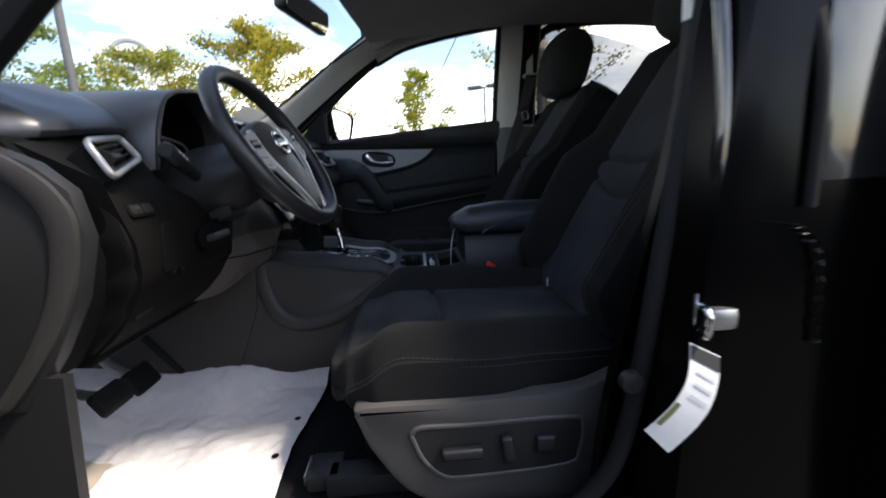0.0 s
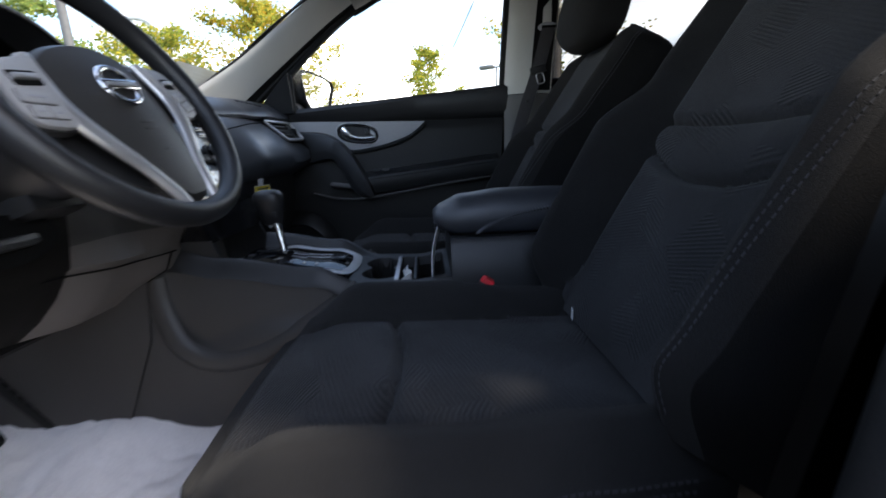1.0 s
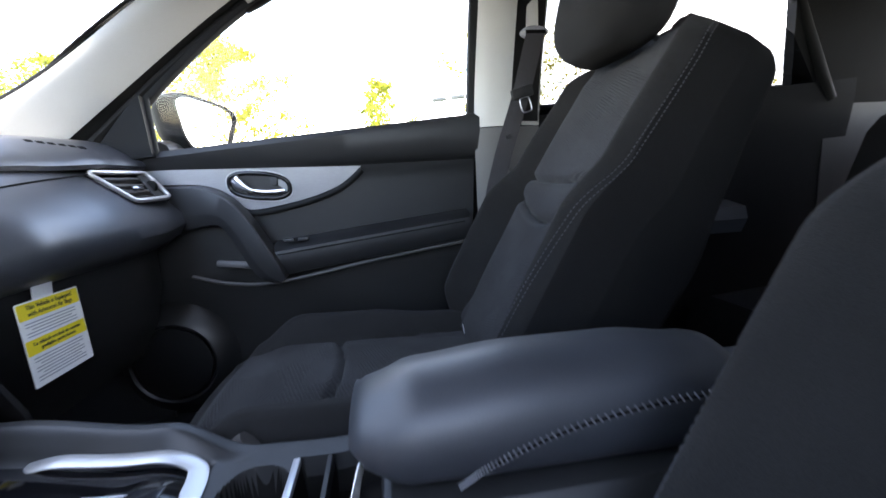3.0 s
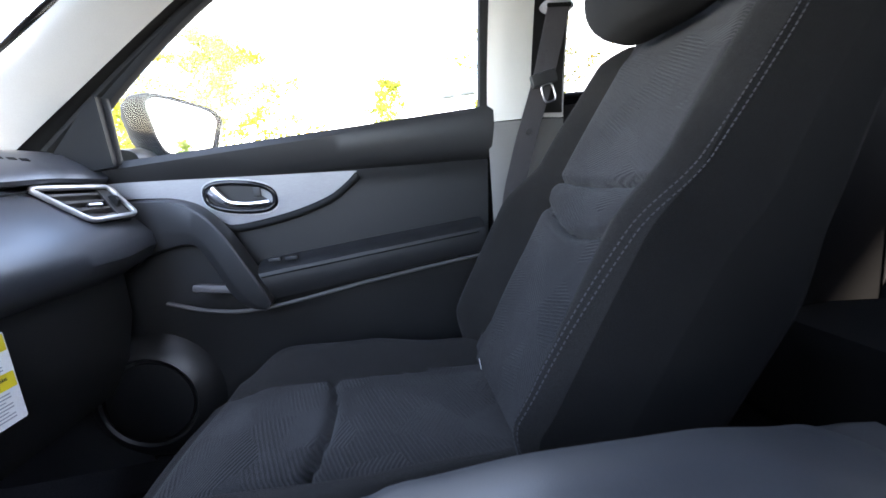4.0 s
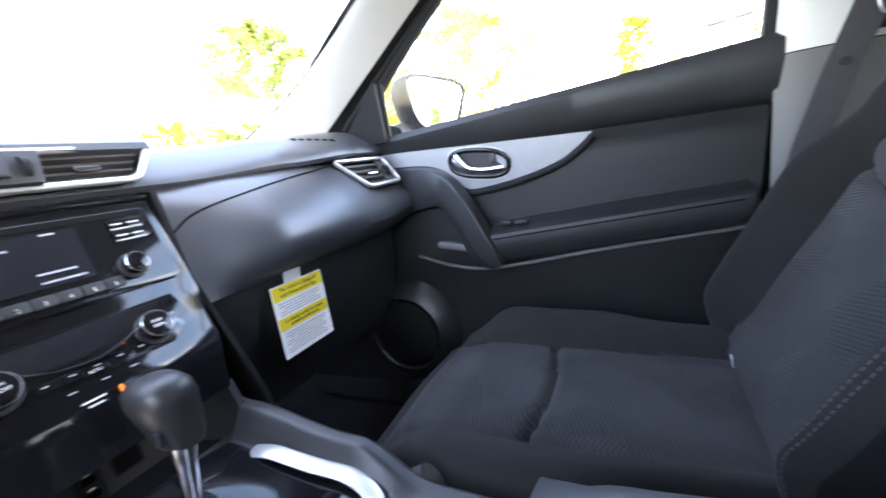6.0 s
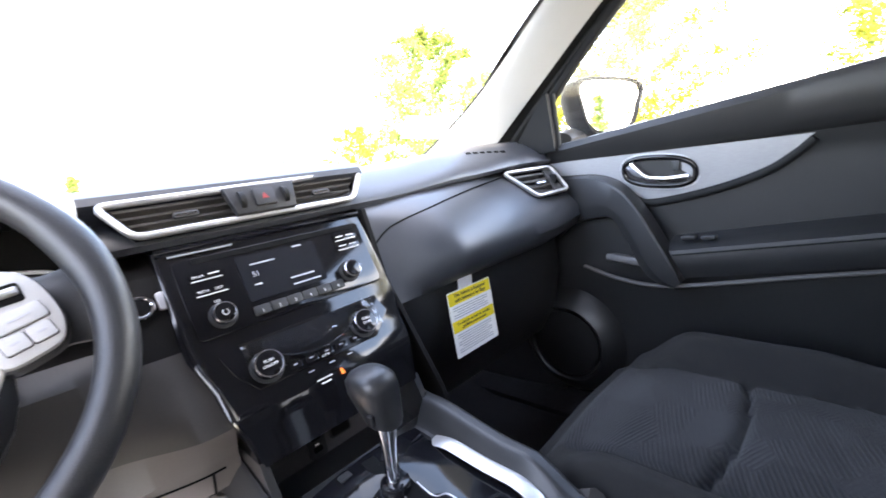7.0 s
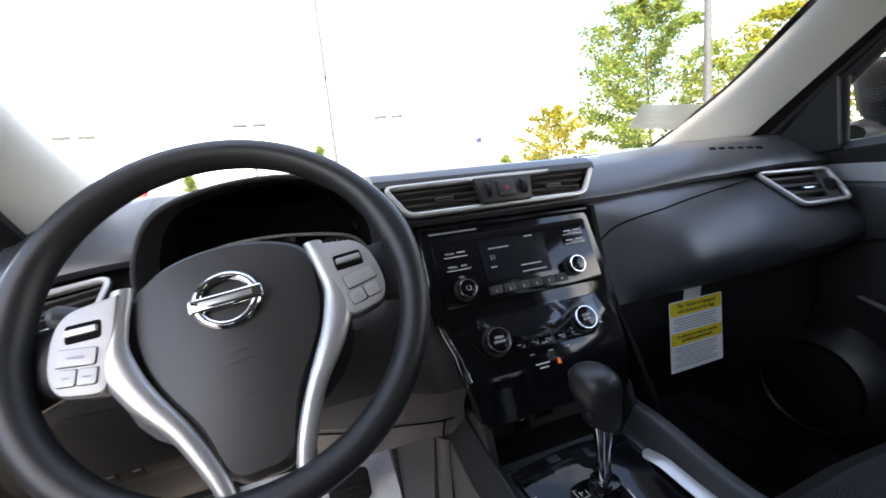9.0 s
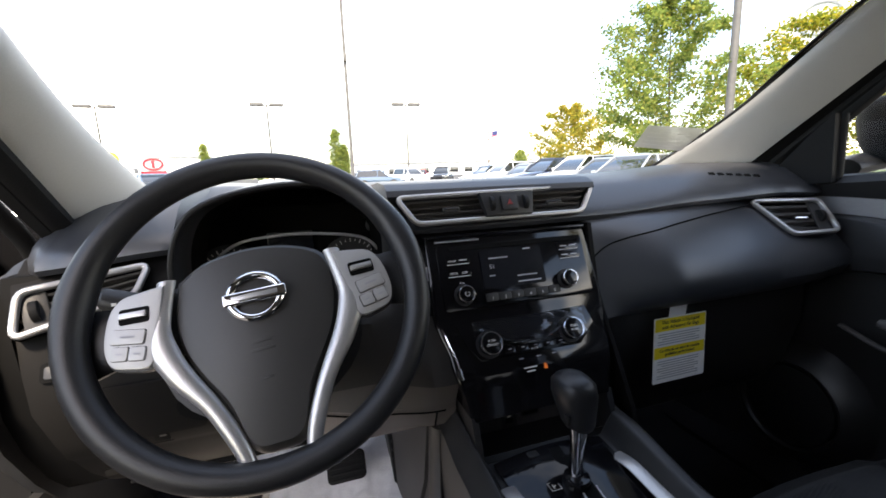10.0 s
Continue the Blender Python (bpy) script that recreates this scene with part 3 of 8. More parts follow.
def door_plate(outline, name, mat, out=0.012, lift=0.0, label=""):
    """A plate on the door from a smooth closed outline of (y, z)."""
    bm = bmesh.new()
    ring0 = [bm.verts.new(on_door(y, z, lift)) for y, z in outline]
    ring1 = [bm.verts.new(on_door(y, z, lift + out)) for y, z in outline]
    n = len(outline)
    for i in range(n):
        j = (i + 1) % n
        bm.faces.new((ring0[i], ring0[j], ring1[j], ring1[i]))
    bm.faces.new(ring1)
    return part(name, bm, mat, door, label)


def loop(points, n):
    """A smooth closed outline of n points through the given ones."""
    k = len(points)
    wrapped = [(*q, 0) for q in (points[-2:] + points + points[:3])]
    pts = spline(wrapped, (k + 4) * 12 + 1)
    pts = pts[24:24 + k * 12]
    return [(q.x, q.y) for q in pts[::max(1, len(pts) // n)]]


TRIM_EDGE = [(0.21, 1.036, 0), (0.12, 1.034, 0), (0.05, 1.028, 0), (0.0, 1.008, 0), (-0.035, 0.972, 0), (-0.06, 0.962, 0), (-0.12, 0.968, 0), (-0.20, 0.984, 0), (-0.27, 1.008, 0), (-0.31, 1.034, 0), (-0.335, 1.056, 0)]
trim_lower = [(q.x, q.y) for q in spline(TRIM_EDGE, 40)]
trim_upper = [(0.21 - 0.545 * k / 16, 1.072 - 0.016 * k / 16) for k in range(16, -1, -1)]
door_plate(trim_lower + trim_upper[1:], "trim_strip", M_TRIM, 0.004, 0.002, "brushed silver strip round the handle")
part("trim_groove", tube([on_door(y, z - 0.009, 0.006) for y, z in trim_lower[16:]], 0.007, 0.008), M_RUBBER, door)

# the inner handle in its oval bowl
HY, HZ = -0.082, 1.020


def oval(a, b, n=36, slope=0.12, sharp=2.6):
    out = []
    for k in range(n):
        t = 2 * math.pi * k / n
        c, s = math.cos(t), math.sin(t)
        y, z = a * math.copysign(abs(c) ** (2 / sharp), c), b * math.copysign(abs(s) ** (2 / sharp), s)
        out.append((HY + y, HZ + z + slope * y))
    return out


handle = part("handle_bezel", tube([on_door(y, z, 0.008) for y, z in oval(0.071, 0.0305)], 0.006, 0.005, 10, closed=True), M_PIANO, door, "gloss black oval bezel")
door_plate(oval(0.069, 0.0285), "handle_bowl", M_PANEL, 0.001, 0.0065)
part("handle_rim", tube([on_door(y, z, 0.006) for y, z in oval(0.0775, 0.037)], 0.0022, 0.002, 8, closed=True), M_SILVER, door)
lever = spline([on_door(HY + 0.056, HZ + 0.020, 0.014), on_door(HY + 0.043, HZ + 0.005, 0.018), on_door(HY + 0.020, HZ - 0.010, 0.020), on_door(HY - 0.016, HZ - 0.017, 0.020), on_door(HY - 0.060, HZ - 0.016, 0.018)], 22)
bm = bmesh.new()
rings = []
for (q, side, up), k in zip(frames_along(lever), range(22)):
    w = 0.0125 - 0.0065 * smooth(0.2, 0.6, k / 21)
    rings.append([q + side * (0.004 * math.cos(t)) + up * (w * math.sin(t)) for t in [2 * math.pi * i / 12 for i in range(12)]])
part("handle_lever", loft(rings), M_CHROME, door, "chrome pull lever")
part("lock_button", block((0.008, 0.016, 0.022), Matrix.Translation(on_door(HY - 0.036, HZ + 0.008, 0.010)), 0.003), M_PANEL, door)

# armrest, pull and pocket
def arm_section(y):
    t = (y + 0.115) / -0.49
    top, low = 0.868 + 0.048 * t, 0.795 + 0.055 * t
    out = 0.085 - 0.030 * t
    x = 0.742
    return [(x, y, top + 0.012), (x - out * 0.35, y, top + 0.007), (x - out * 0.75, y, top), (x - out * 0.95, y, top - 0.008), (x - out, y, top - 0.022), (x - out * 0.96, y, low + 0.02), (x - out * 0.86, y, low + 0.004), (x - out * 0.6, y, low), (x, y, low - 0.004)]


part("armrest", loft([arm_section(-0.105 - 0.50 * k / 30) for k in range(31)]), M_DOORUP, door, "padded black vinyl armrest")
part("armrest_seam", tube([Vector(arm_section(-0.12 - 0.47 * k / 30)[4]) + Vector((-0.001, 0, 0.006)) for k in range(31)], 0.0014), M_DARK, door)
part("lower_edge", tube(spline([on_door(0.10, 0.806, 0.02), on_door(0.0, 0.785, 0.045), on_door(-0.12, 0.786, 0.075), on_door(-0.35, 0.818, 0.068), on_door(-0.60, 0.846, 0.05)], 30), 0.007, 0.004), M_GREY, door)
pull_top = spline([(0.738, 0.215, 1.036), (0.728, 0.142, 1.033), (0.712, 0.050, 1.026), (0.692, -0.012, 1.000), (0.676, -0.059, 0.952), (0.662, -0.100, 0.885), (0.656, -0.126, 0.836), (0.660, -0.138, 0.800)], 40)
pull_low = spline([(0.738, 0.190, 0.905), (0.728, 0.127, 0.910), (0.708, 0.065, 0.924), (0.692, 0.014, 0.926), (0.676, -0.022, 0.882), (0.664, -0.052, 0.822), (0.660, -0.082, 0.792), (0.662, -0.118, 0.780)], 40)
rings = []
for k in range(40):
    top, low = pull_top[k], pull_low[k]
    far = Vector((0.030, 0, 0))
    proud = Vector((-0.016 * smooth(0.0, 0.35, k / 39), 0, 0))
    rings.append([top + far, top + Vector((0.006, 0, 0)), lerp(top, low, 0.05) + proud * 0.85, lerp(top, low, 0.10) + proud, lerp(top, low, 0.62) + proud, lerp(top, low, 0.70) + proud * 0.9, lerp(top, low, 0.95) + proud * 0.2, low + Vector((0.008, 0, 0)), low + far])
part("pull_handle", loft(rings), M_PANEL, door, "black diagonal grab handle", 30)
part("pocket_ledge", block((0.05, 0.12, 0.018), Matrix.Translation((0.70, -0.03, 0.828)) @ pose(0, 0, 0, 8, 12, 0), 0.008), M_GREY, door)
for k in range(2):
    part("window_switch", block((0.020, 0.026, 0.008), Matrix.Translation((0.688, -0.145 - 0.035 * k, 0.884)), 0.003), M_PANEL, door)
# speaker bulge and its ring, low at the front
bm = bmesh.new()
rings = [[(0.735 - d, 0.17 + r * math.cos(t), 0.590 + r * math.sin(t)) for t in [2 * math.pi * i / 32 for i in range(32)]] for r, d in ((0.150, 0.0), (0.142, 0.010), (0.120, 0.030), (0.104, 0.038), (0.098, 0.034), (0.092, 0.010), (0.02, 0.012))]
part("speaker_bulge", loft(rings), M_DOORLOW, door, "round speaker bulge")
part("speaker_mesh", disc(0.091, 0.004, Matrix(((0, 0, -1, 0.706), (1, 0, 0, 0.17), (0, 1, 0, 0.590), (0, 0, 0, 1))), 32, 0.002), M_REAR, door, "black speaker mesh")
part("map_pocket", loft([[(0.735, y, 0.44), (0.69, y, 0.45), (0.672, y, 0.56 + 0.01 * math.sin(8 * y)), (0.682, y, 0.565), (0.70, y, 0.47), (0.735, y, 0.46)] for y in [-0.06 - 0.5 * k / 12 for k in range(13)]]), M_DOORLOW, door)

# window: frame, glass, corner piece
glass_top = spline([(0.728, 0.215, 1.150), (0.726, 0.075, 1.285), (0.722, -0.09, 1.415), (0.712, -0.245, 1.492), (0.700, -0.45, 1.55), (0.690, -0.64, 1.58)], 30)
part("window_frame", tube([q + Vector((0.006, 0.01, 0.016)) for q in glass_top], 0.016, 0.020, 10, square=0.3), M_RUBBER, door)
part("rear_frame", tube(spline([(0.738, -0.635, 1.12), (0.722, -0.645, 1.32), (0.695, -0.66, 1.58)], 14), 0.017, 0.022, 10, square=0.3), M_RUBBER, door)
part("corner_piece", prism([(0.31, 1.085), (0.245, 1.128), (0.175, 1.207), (0.143, 1.236), (0.135, 1.10)][::-1], 0.024, Matrix(((0, 0, 1, 0.690), (1, 0, 0, 0), (0, 1, 0, 0), (0, 0, 0, 1))), 0.004), M_REAR, door, "black corner cover behind the mirror")
part("corner_post", tube([(0.712, 0.137, 1.105), (0.716, 0.142, 1.235)], 0.008, 0.008), M_RUBBER, door)
ob = part("window_pane", sheet(lambda u, v: lerp((0.748, 0.16 - 0.80 * u, 1.07), (lambda q: (q.x + 0.006, q.y, q.z + 0.01))(glass_top[min(29, int(u * 29))]), v), 30, 8), M_GLASS, door)
ob.visible_shadow = False
part("outer_skin", sheet(lambda u, v: (0.80 + 0.07 * math.sin(math.pi * (0.15 + 0.8 * v)) ** 0.8, 0.36 - 1.0 * u, 0.35 + (belt_z(0.36 - 1.0 * u) - 0.36) * v), 20, 20, 0.01), M_PAINT, door)

# ---- right wing mirror ----
mirror = thing("wing_mirror", "black wing mirror with a large clear glass", "wing mirror", (0.86, 0.16, 1.12))
MC = Vector((0.985, 0.105, 1.208))
turn = pose(0, 0, 0, 0, 0, -14).to_3x3()


def mirror_ring(depth, grow, n=36):
    out = []
    for k in range(n):
        t = 2 * math.pi * k / n
        c, s = math.cos(t), math.sin(t)
        side, high = math.copysign(abs(c) ** 0.55, c), math.copysign(abs(s) ** 0.55, s)
        x = (0.118 + 0.0275 * high) * side - 0.015 + 0.0075 * high
        z = (0.062 if high > 0 else 0.077) * high - (0.006 * side if high > 0 else 0)
        out.append(MC + turn @ Vector((x * grow, depth, z * grow)))
    return out


part("housing", loft([mirror_ring(0.0, 1.0), mirror_ring(-0.010, 1.03), mirror_ring(-0.010, 1.10), mirror_ring(0.0, 1.14), mirror_ring(0.03, 1.13), mirror_ring(0.06, 1.0), mirror_ring(0.10, 0.72), mirror_ring(0.118, 0.3)]), M_MIRRORCASE, mirror, "dark grey moulded housing")
part("glass", loft([mirror_ring(-0.0005, 0.985), mirror_ring(-0.003, 0.97)]), M_MIRROR, mirror, "clear mirror glass")
part("stalk", loft([[(0.80 + 0.05 * k, 0.19 + 0.045 * math.cos(t), 1.125 + 0.022 * math.sin(t) + 0.006 * k) for t in [2 * math.pi * i / 14 for i in range(14)]] for k in range(4)]), M_PANEL, mirror, "black mounting arm")
sill_right = thing("door_sill", "black plastic sill under the passenger door", "sill", (0.72, 0.0, 0.36), kind="structure")
part("sill_cover", loft([[(0.66, y, 0.36), (0.66, y, 0.405), (0.70, y, 0.435), (0.76, y, 0.44), (0.80, y, 0.36)] for y in (0.85, 0.2, -0.3, -2.3)]), M_CARPET, sill_right)


# ---- the driver's door, swung wide open on its front hinges ----
swung = Matrix.Translation((-0.815, 0.470, 0)) @ Matrix.Rotation(radians(-60), 4, "Z")
driver_door = thing("driver_door", "black driver's door standing wide open beside the car", "car door", swung @ Vector((0.03, -0.5, 0.4)))


def swing(bm):
    bm.transform(swung)
    return bm


part("inner_panel", swing(sheet(lambda u, v: (0.055 + 0.012 * math.sin(math.pi * v), -0.03 - 1.0 * u, 0.40 + (0.70 + 0.05 * u) * v), 16, 14, 0.02)), M_PANEL, driver_door)
part("outer_skin", swing(sheet(lambda u, v: (-0.03 - 0.07 * math.sin(math.pi * (0.15 + 0.8 * v)) ** 0.8, -0.01 - 1.05 * u, 0.36 + (0.75 + 0.06 * u) * v), 16, 16, 0.01)), M_PAINT, driver_door)
part("shut_face", swing(loft([[(-0.05, y, 0.38), (-0.09, y, 0.75), (-0.04, y, 1.13), (0.05, y, 1.14), (0.055, y, 0.75), (0.05, y, 0.38)] for y in (-1.055, -1.04, -1.03)])), M_PAINT, driver_door)
part("sill_pad", swing(loft([[(0.05, y, 1.05), (0.085, y, 1.075), (0.085, y, 1.10 - 0.05 * y), (-0.02, y, 1.105 - 0.05 * y), (-0.02, y, 1.06)] for y in (-0.05, -0.4, -0.8, -1.03)])), M_PANEL, driver_door)
part("armrest", swing(loft([[(0.06, y, 0.92), (0.12, y, 0.91), (0.135, y, 0.885), (0.12, y, 0.83), (0.06, y, 0.82)] for y in (-0.36, -0.40, -0.8, -0.92)])), M_VINYL, driver_door, "padded black vinyl armrest")
part("trim_strip", swing(block((0.006, 0.46, 0.05), Matrix.Translation((0.073, -0.36, 1.04)), 0.002)), M_TRIM, driver_door, "brushed silver strip")
part("handle_lever", swing(block((0.02, 0.11, 0.026), Matrix.Translation((0.085, -0.42, 1.01)), 0.008)), M_CHROME, driver_door, "chrome pull lever")
part("window_frame", swing(tube(spline([(0.02, -0.16, 1.14), (0.0, -0.40, 1.36), (-0.02, -0.66, 1.52), (-0.03, -0.95, 1.57), (-0.02, -1.05, 1.50), (0.01, -1.06, 1.15)], 30), 0.018, 0.02)), M_RUBBER, driver_door)

# ---- dashboard ----
dash = thing("dashboard", "black soft-touch dashboard with a bulging passenger side", "dashboard", (0, 0.45, 0.75))


def pad_top(x, y):
    return 1.128 + 0.018 * smooth(0.3, 0.65, abs(x)) + 0.006 * smooth(0.3, 0.6, y)


def in_hood(x):
    """1 between the sides of the instrument hood."""
    return smooth(-0.505, -0.478, x) * smooth(-0.193, -0.218, x)


def pad_lip_y(x):
    return 0.115 * in_hood(x) + curve_at([(-0.72, 0.325), (-0.70, 0.305), (-0.68, 0.268), (-0.66, 0.243), (-0.62, 0.230), (-0.50, 0.235), (0.0, 0.215), (0.20, 0.215), (0.45, 0.205), (0.62, 0.185), (0.72, 0.16)], x)


def pad_lip_z(x):
    return curve_at([(-0.72, 1.035), (-0.5, 1.055), (0.0, 1.058), (0.20, 1.060), (0.45, 1.074), (0.62, 1.082), (0.72, 1.080)], x)


def pad_section(x):
    ly, lz = pad_lip_y(x), pad_lip_z(x)
    far = glass_base_y(min(0.63, abs(x))) - 0.02
    t = pad_top(x, 0.5)
    drop = 0.03 * smooth(-0.45, -0.62, x)
    return [Vector((x, *q)) for q in ((ly + 0.05, lz - 0.014), (ly + 0.006, lz - 0.008), (ly, lz), (ly + 0.004, lz + 0.010), (ly + 0.022, lz + 0.026), (ly + 0.06, (lz + t) / 2 + 0.016 - drop), (min(ly + 0.12, far - 0.06), t - 0.006 - drop), (min(ly + 0.22, far - 0.03), t - drop * 0.6), (far, t - 0.012), (far, t - 0.06), (min(ly + 0.25, far - 0.01), lz - 0.02))]


part("top_pad", loft([pad_section(-0.70 + 1.41 * k / 150) for k in range(151)]), M_DASH, dash, "soft black top pad")
# small grilles of the side demister on the pad
for k in range(6):
    part("demister_slot", block((0.013, 0.009, 0.004), Matrix.Translation((0.512 + 0.0175 * k, 0.2565 - 0.0068 * k, 1.1235 - 0.0014 * k)) @ pose(0, 0, 0, 32, 0, -20), 0.001), M_DARK, dash)
part("centre_hump", loft([[Vector((x, *q)) for q in ((0.222, 1.112), (0.226, 1.121), (0.245, 1.130), (0.30, 1.134), (0.40, 1.126), (0.40, 1.10), (0.25, 1.09))] for x in [-0.20 + 0.385 * k / 16 for k in range(17)]]), M_DASH, dash, "raised pad over the centre vents")


def bulge_section(x):
    s = smooth(0.15, 0.30, x)
    e = smooth(0.60, 0.72, x)
    f = s * smooth(0.58, 0.44, x)
    pts = [(0.34, 1.06), (0.232, 1.060 + 0.014 * smooth(0.2, 0.5, x)), (0.205 - 0.012 * s - 0.008 * f, 1.035 + 0.012 * s + 0.002 * f), (0.197 - 0.033 * s - 0.010 * f, 1.015 + 0.004 * s), (0.190 - 0.055 * s - 0.008 * f, 0.99), (0.178 - 0.076 * s - 0.002 * f, 0.955), (0.168 - 0.070 * s, 0.928),
           (0.160 - 0.048 * s, 0.905 - 0.0 * s), (0.150 + 0.0 * s, 0.885), (0.20, 0.868), (0.34, 0.86)]
    return [Vector((x, y - 0.004 * e, z + (0.012 * e if 2 < i < 9 else 0))) for i, (y, z) in enumerate(pts)]


part("passenger_panel", loft([bulge_section(0.152 + 0.556 * k / 40) for k in range(41)]), M_DASH, dash, "smooth black bulging passenger panel")
def bulge_y(x, z):
    pts = [(q.z, q.y) for q in bulge_section(x)][2:8]
    for (z1, y1), (z0, y0) in zip(pts, pts[1:]):
        if z0 <= z <= z1:
            return y0 + (y1 - y0) * (z - z0) / (z1 - z0)
    return pts[0][1]


seam = spline([(0.157, 0.186, 0.985), (0.20, 0.158, 1.012), (0.28, 0.150, 1.030), (0.40, 0.160, 1.045), (0.55, 0.185, 1.060)], 26)
seam = [Vector((q.x, bulge_y(q.x, q.z) - 0.0004, q.z)) for q in seam]
part("panel_seam", tube(seam, 0.0016, 0.0016, 6), M_DARK, dash)
part("glovebox", loft([[Vector((x, *q)) for q in ((0.155 + 0.01 * smooth(0.5, 0.7, x), 0.884), (0.165, 0.80), (0.19, 0.70), (0.24, 0.62), (0.36, 0.60), (0.36, 0.88))] for x in [0.17 + 0.53 * k / 14 for k in range(15)]]), M_PANEL, dash, "black glovebox door")
part("end_cap", loft([[Vector((x, *q)) for q in ((0.36, 1.07), (0.20, 1.075), (0.155, 1.03), (0.112, 0.965), (0.115, 0.92), (0.16, 0.88), (0.36, 0.86))] for x in (0.706, 0.716, 0.722)]), M_PANEL, dash)
# stack flank, right of the radio
part("stack_flank", loft([[Vector((0.152 + 0.004 * k, y, z)) for y, z in ((0.30, 1.055), (0.196, 1.05), (0.168, 0.93), (0.115, 0.84), (0.07, 0.76), (0.055, 0.70), (0.30, 0.66))] for k in range(3)]), M_KNEE, dash, "black flank of the centre stack")
STACK = [(0.70, 0.060), (0.80, 0.085), (0.845, 0.096), (0.885, 0.123), (0.93, 0.150), (0.98, 0.172), (1.045, 0.200)]


def stack_y(z):
    for (z0, y0), (z1, y1) in zip(STACK, STACK[1:]):
        if z <= z1:
            return y0 + (y1 - y0) * (z - z0) / (z1 - z0)
    return STACK[-1][1]


# driver's side
def knee_section(x):
    e = smooth(-0.60, -0.70, x)
    meet = smooth(-0.25, -0.150, x)
    pts = [(0.42, 1.05), (0.262 + 0.05 * e, 1.045), (0.232 + 0.02 * e, 1.02), (0.200 - 0.02 * e, 0.97), (0.172, 0.93), (0.160, 0.88), (0.166, 0.835), (0.176, 0.806), (0.183, 0.800), (0.186, 0.794), (0.206, 0.762), (0.238, 0.728), (0.275, 0.700), (0.42, 0.715)]
    out = []
    for y, z in pts:
        if z < 0.812 and y < 0.40:
            y -= 0.026 * smooth(-0.36, -0.24, x)
            z -= 0.008 * smooth(-0.36, -0.24, x)
        if 0.74 < z < 1.03:
            y += (stack_y(z) + 0.014 + 0.040 * smooth(0.86, 0.79, z) - y) * meet * smooth(0.70, 0.80, z)
        if z > 0.95:
            z -= (z - 0.952) * in_hood(x)
            y += (0.345 - y) * in_hood(x) * smooth(0.23, 0.26, y) * smooth(0.40, 0.30, y)
        out.append(Vector((max(x, knee_end(z)), y, z)))
    return out


def knee_end(z):
    return curve_at([(0.69, -0.615), (0.73, -0.622), (0.77, -0.628), (0.83, -0.640), (0.90, -0.655), (0.96, -0.664), (1.05, -0.705)], z)


bm = loft([knee_section(-0.705 + 0.578 * k / 100) for k in range(101)])
bmesh.ops.remove_doubles(bm, verts=bm.verts, dist=1e-5)
# bounced light fades upwards: pale, charcoal, then black zones painted on one plastic
for face in bm.faces:
    low = face.calc_center_median()
    if low.y < 0.40 and low.x > -0.33 and low.z < 0.84:
        face.material_index = 1
    elif low.x > -0.33 and low.z < 0.95 and low.y < 0.40:
        face.material_index = 2
part("driver_panel", bm, (M_KNEE, M_KNEELIT, M_FLANK), dash, "black knee panel, its lower edge painted lighter for bounced light")
part("panel_gap", tube([Vector((-0.158, knee_section(-0.158)[k].y - 0.0006, knee_section(-0.158)[k].z)) for k in (9, 10, 11, 12)], 0.0016, 0.0016, 6), M_DARK, dash)
part("panel_gap", tube([knee_section(x)[9] + Vector((0, -0.0006, 0)) for x in [-0.36 + 0.018 * k for k in range(13)]], 0.0014, 0.0014, 6), M_DARK, dash)
# solid oval in near black; the shade of the recess is only painted
part("column_recess", loft([[Vector((-0.43 + w * math.cos(t), y, z + h * math.sin(t))) for t in [2 * math.pi * i / 24 for i in range(24)]] for y, z, w, h in ((0.150, 0.862, 0.072, 0.030), (0.158, 0.862, 0.066, 0.025), (0.20, 0.864, 0.060, 0.022))]), M_DARK, dash, "black oval block painted as the shaded recess under the column")
part("tilt_lever", block((0.075, 0.030, 0.014), Matrix.Translation((-0.435, 0.150, 0.858)) @ pose(0, 0, 0, -14, 0, 4), 0.006), M_PANEL, dash, "black column tilt lever")
part("end_cap", prism([(0.215, 0.995), (0.262, 1.018), (0.32, 1.040), (0.44, 1.06), (0.60, 0.90), (0.50, 0.66), (0.29, 0.672), (0.235, 0.745), (0.192, 0.82), (0.168, 0.90), (0.178, 0.96)][::-1], 0.020, Matrix(((0, 0, -1, -0.706), (1, 0, 0, 0), (0, 1, 0, 0), (0, 0, 0, 1))), 0.014), M_PANEL, dash, "black end cover of the dashboard")
rim = spline([(-0.727, 0.42, 1.040), (-0.727, 0.285, 1.022), (-0.727, 0.220, 0.990), (-0.727, 0.184, 0.950), (-0.727, 0.176, 0.905), (-0.727, 0.196, 0.830), (-0.727, 0.240, 0.755), (-0.727, 0.300, 0.684), (-0.727, 0.34, 0.668)], 40)
part("end_cover_rim", loft([[q + Vector((0.012, 0, 0)), q + Vector((-0.004, 0.002, 0)), q + Vector((-0.008, 0.018, -0.004)), q + Vector((-0.004, 0.034, -0.008)), q + Vector((0.012, 0.036, -0.008))] for q in rim]), M_FLANK, dash, "dark grey raised rim of the end cover")
# near-black filler block stands in for the shaded gap
part("end_recess", loft([[Vector((x, *q)) for q in ((0.262, 1.03), (0.225, 0.975), (0.205, 0.93), (0.205, 0.86), (0.225, 0.80), (0.262, 0.735), (0.30, 0.69), (0.40, 0.70), (0.40, 1.03))] for x in (-0.708, -0.66, -0.605)]), M_DARK, dash, "black block standing for the shaded gap by the end cover")
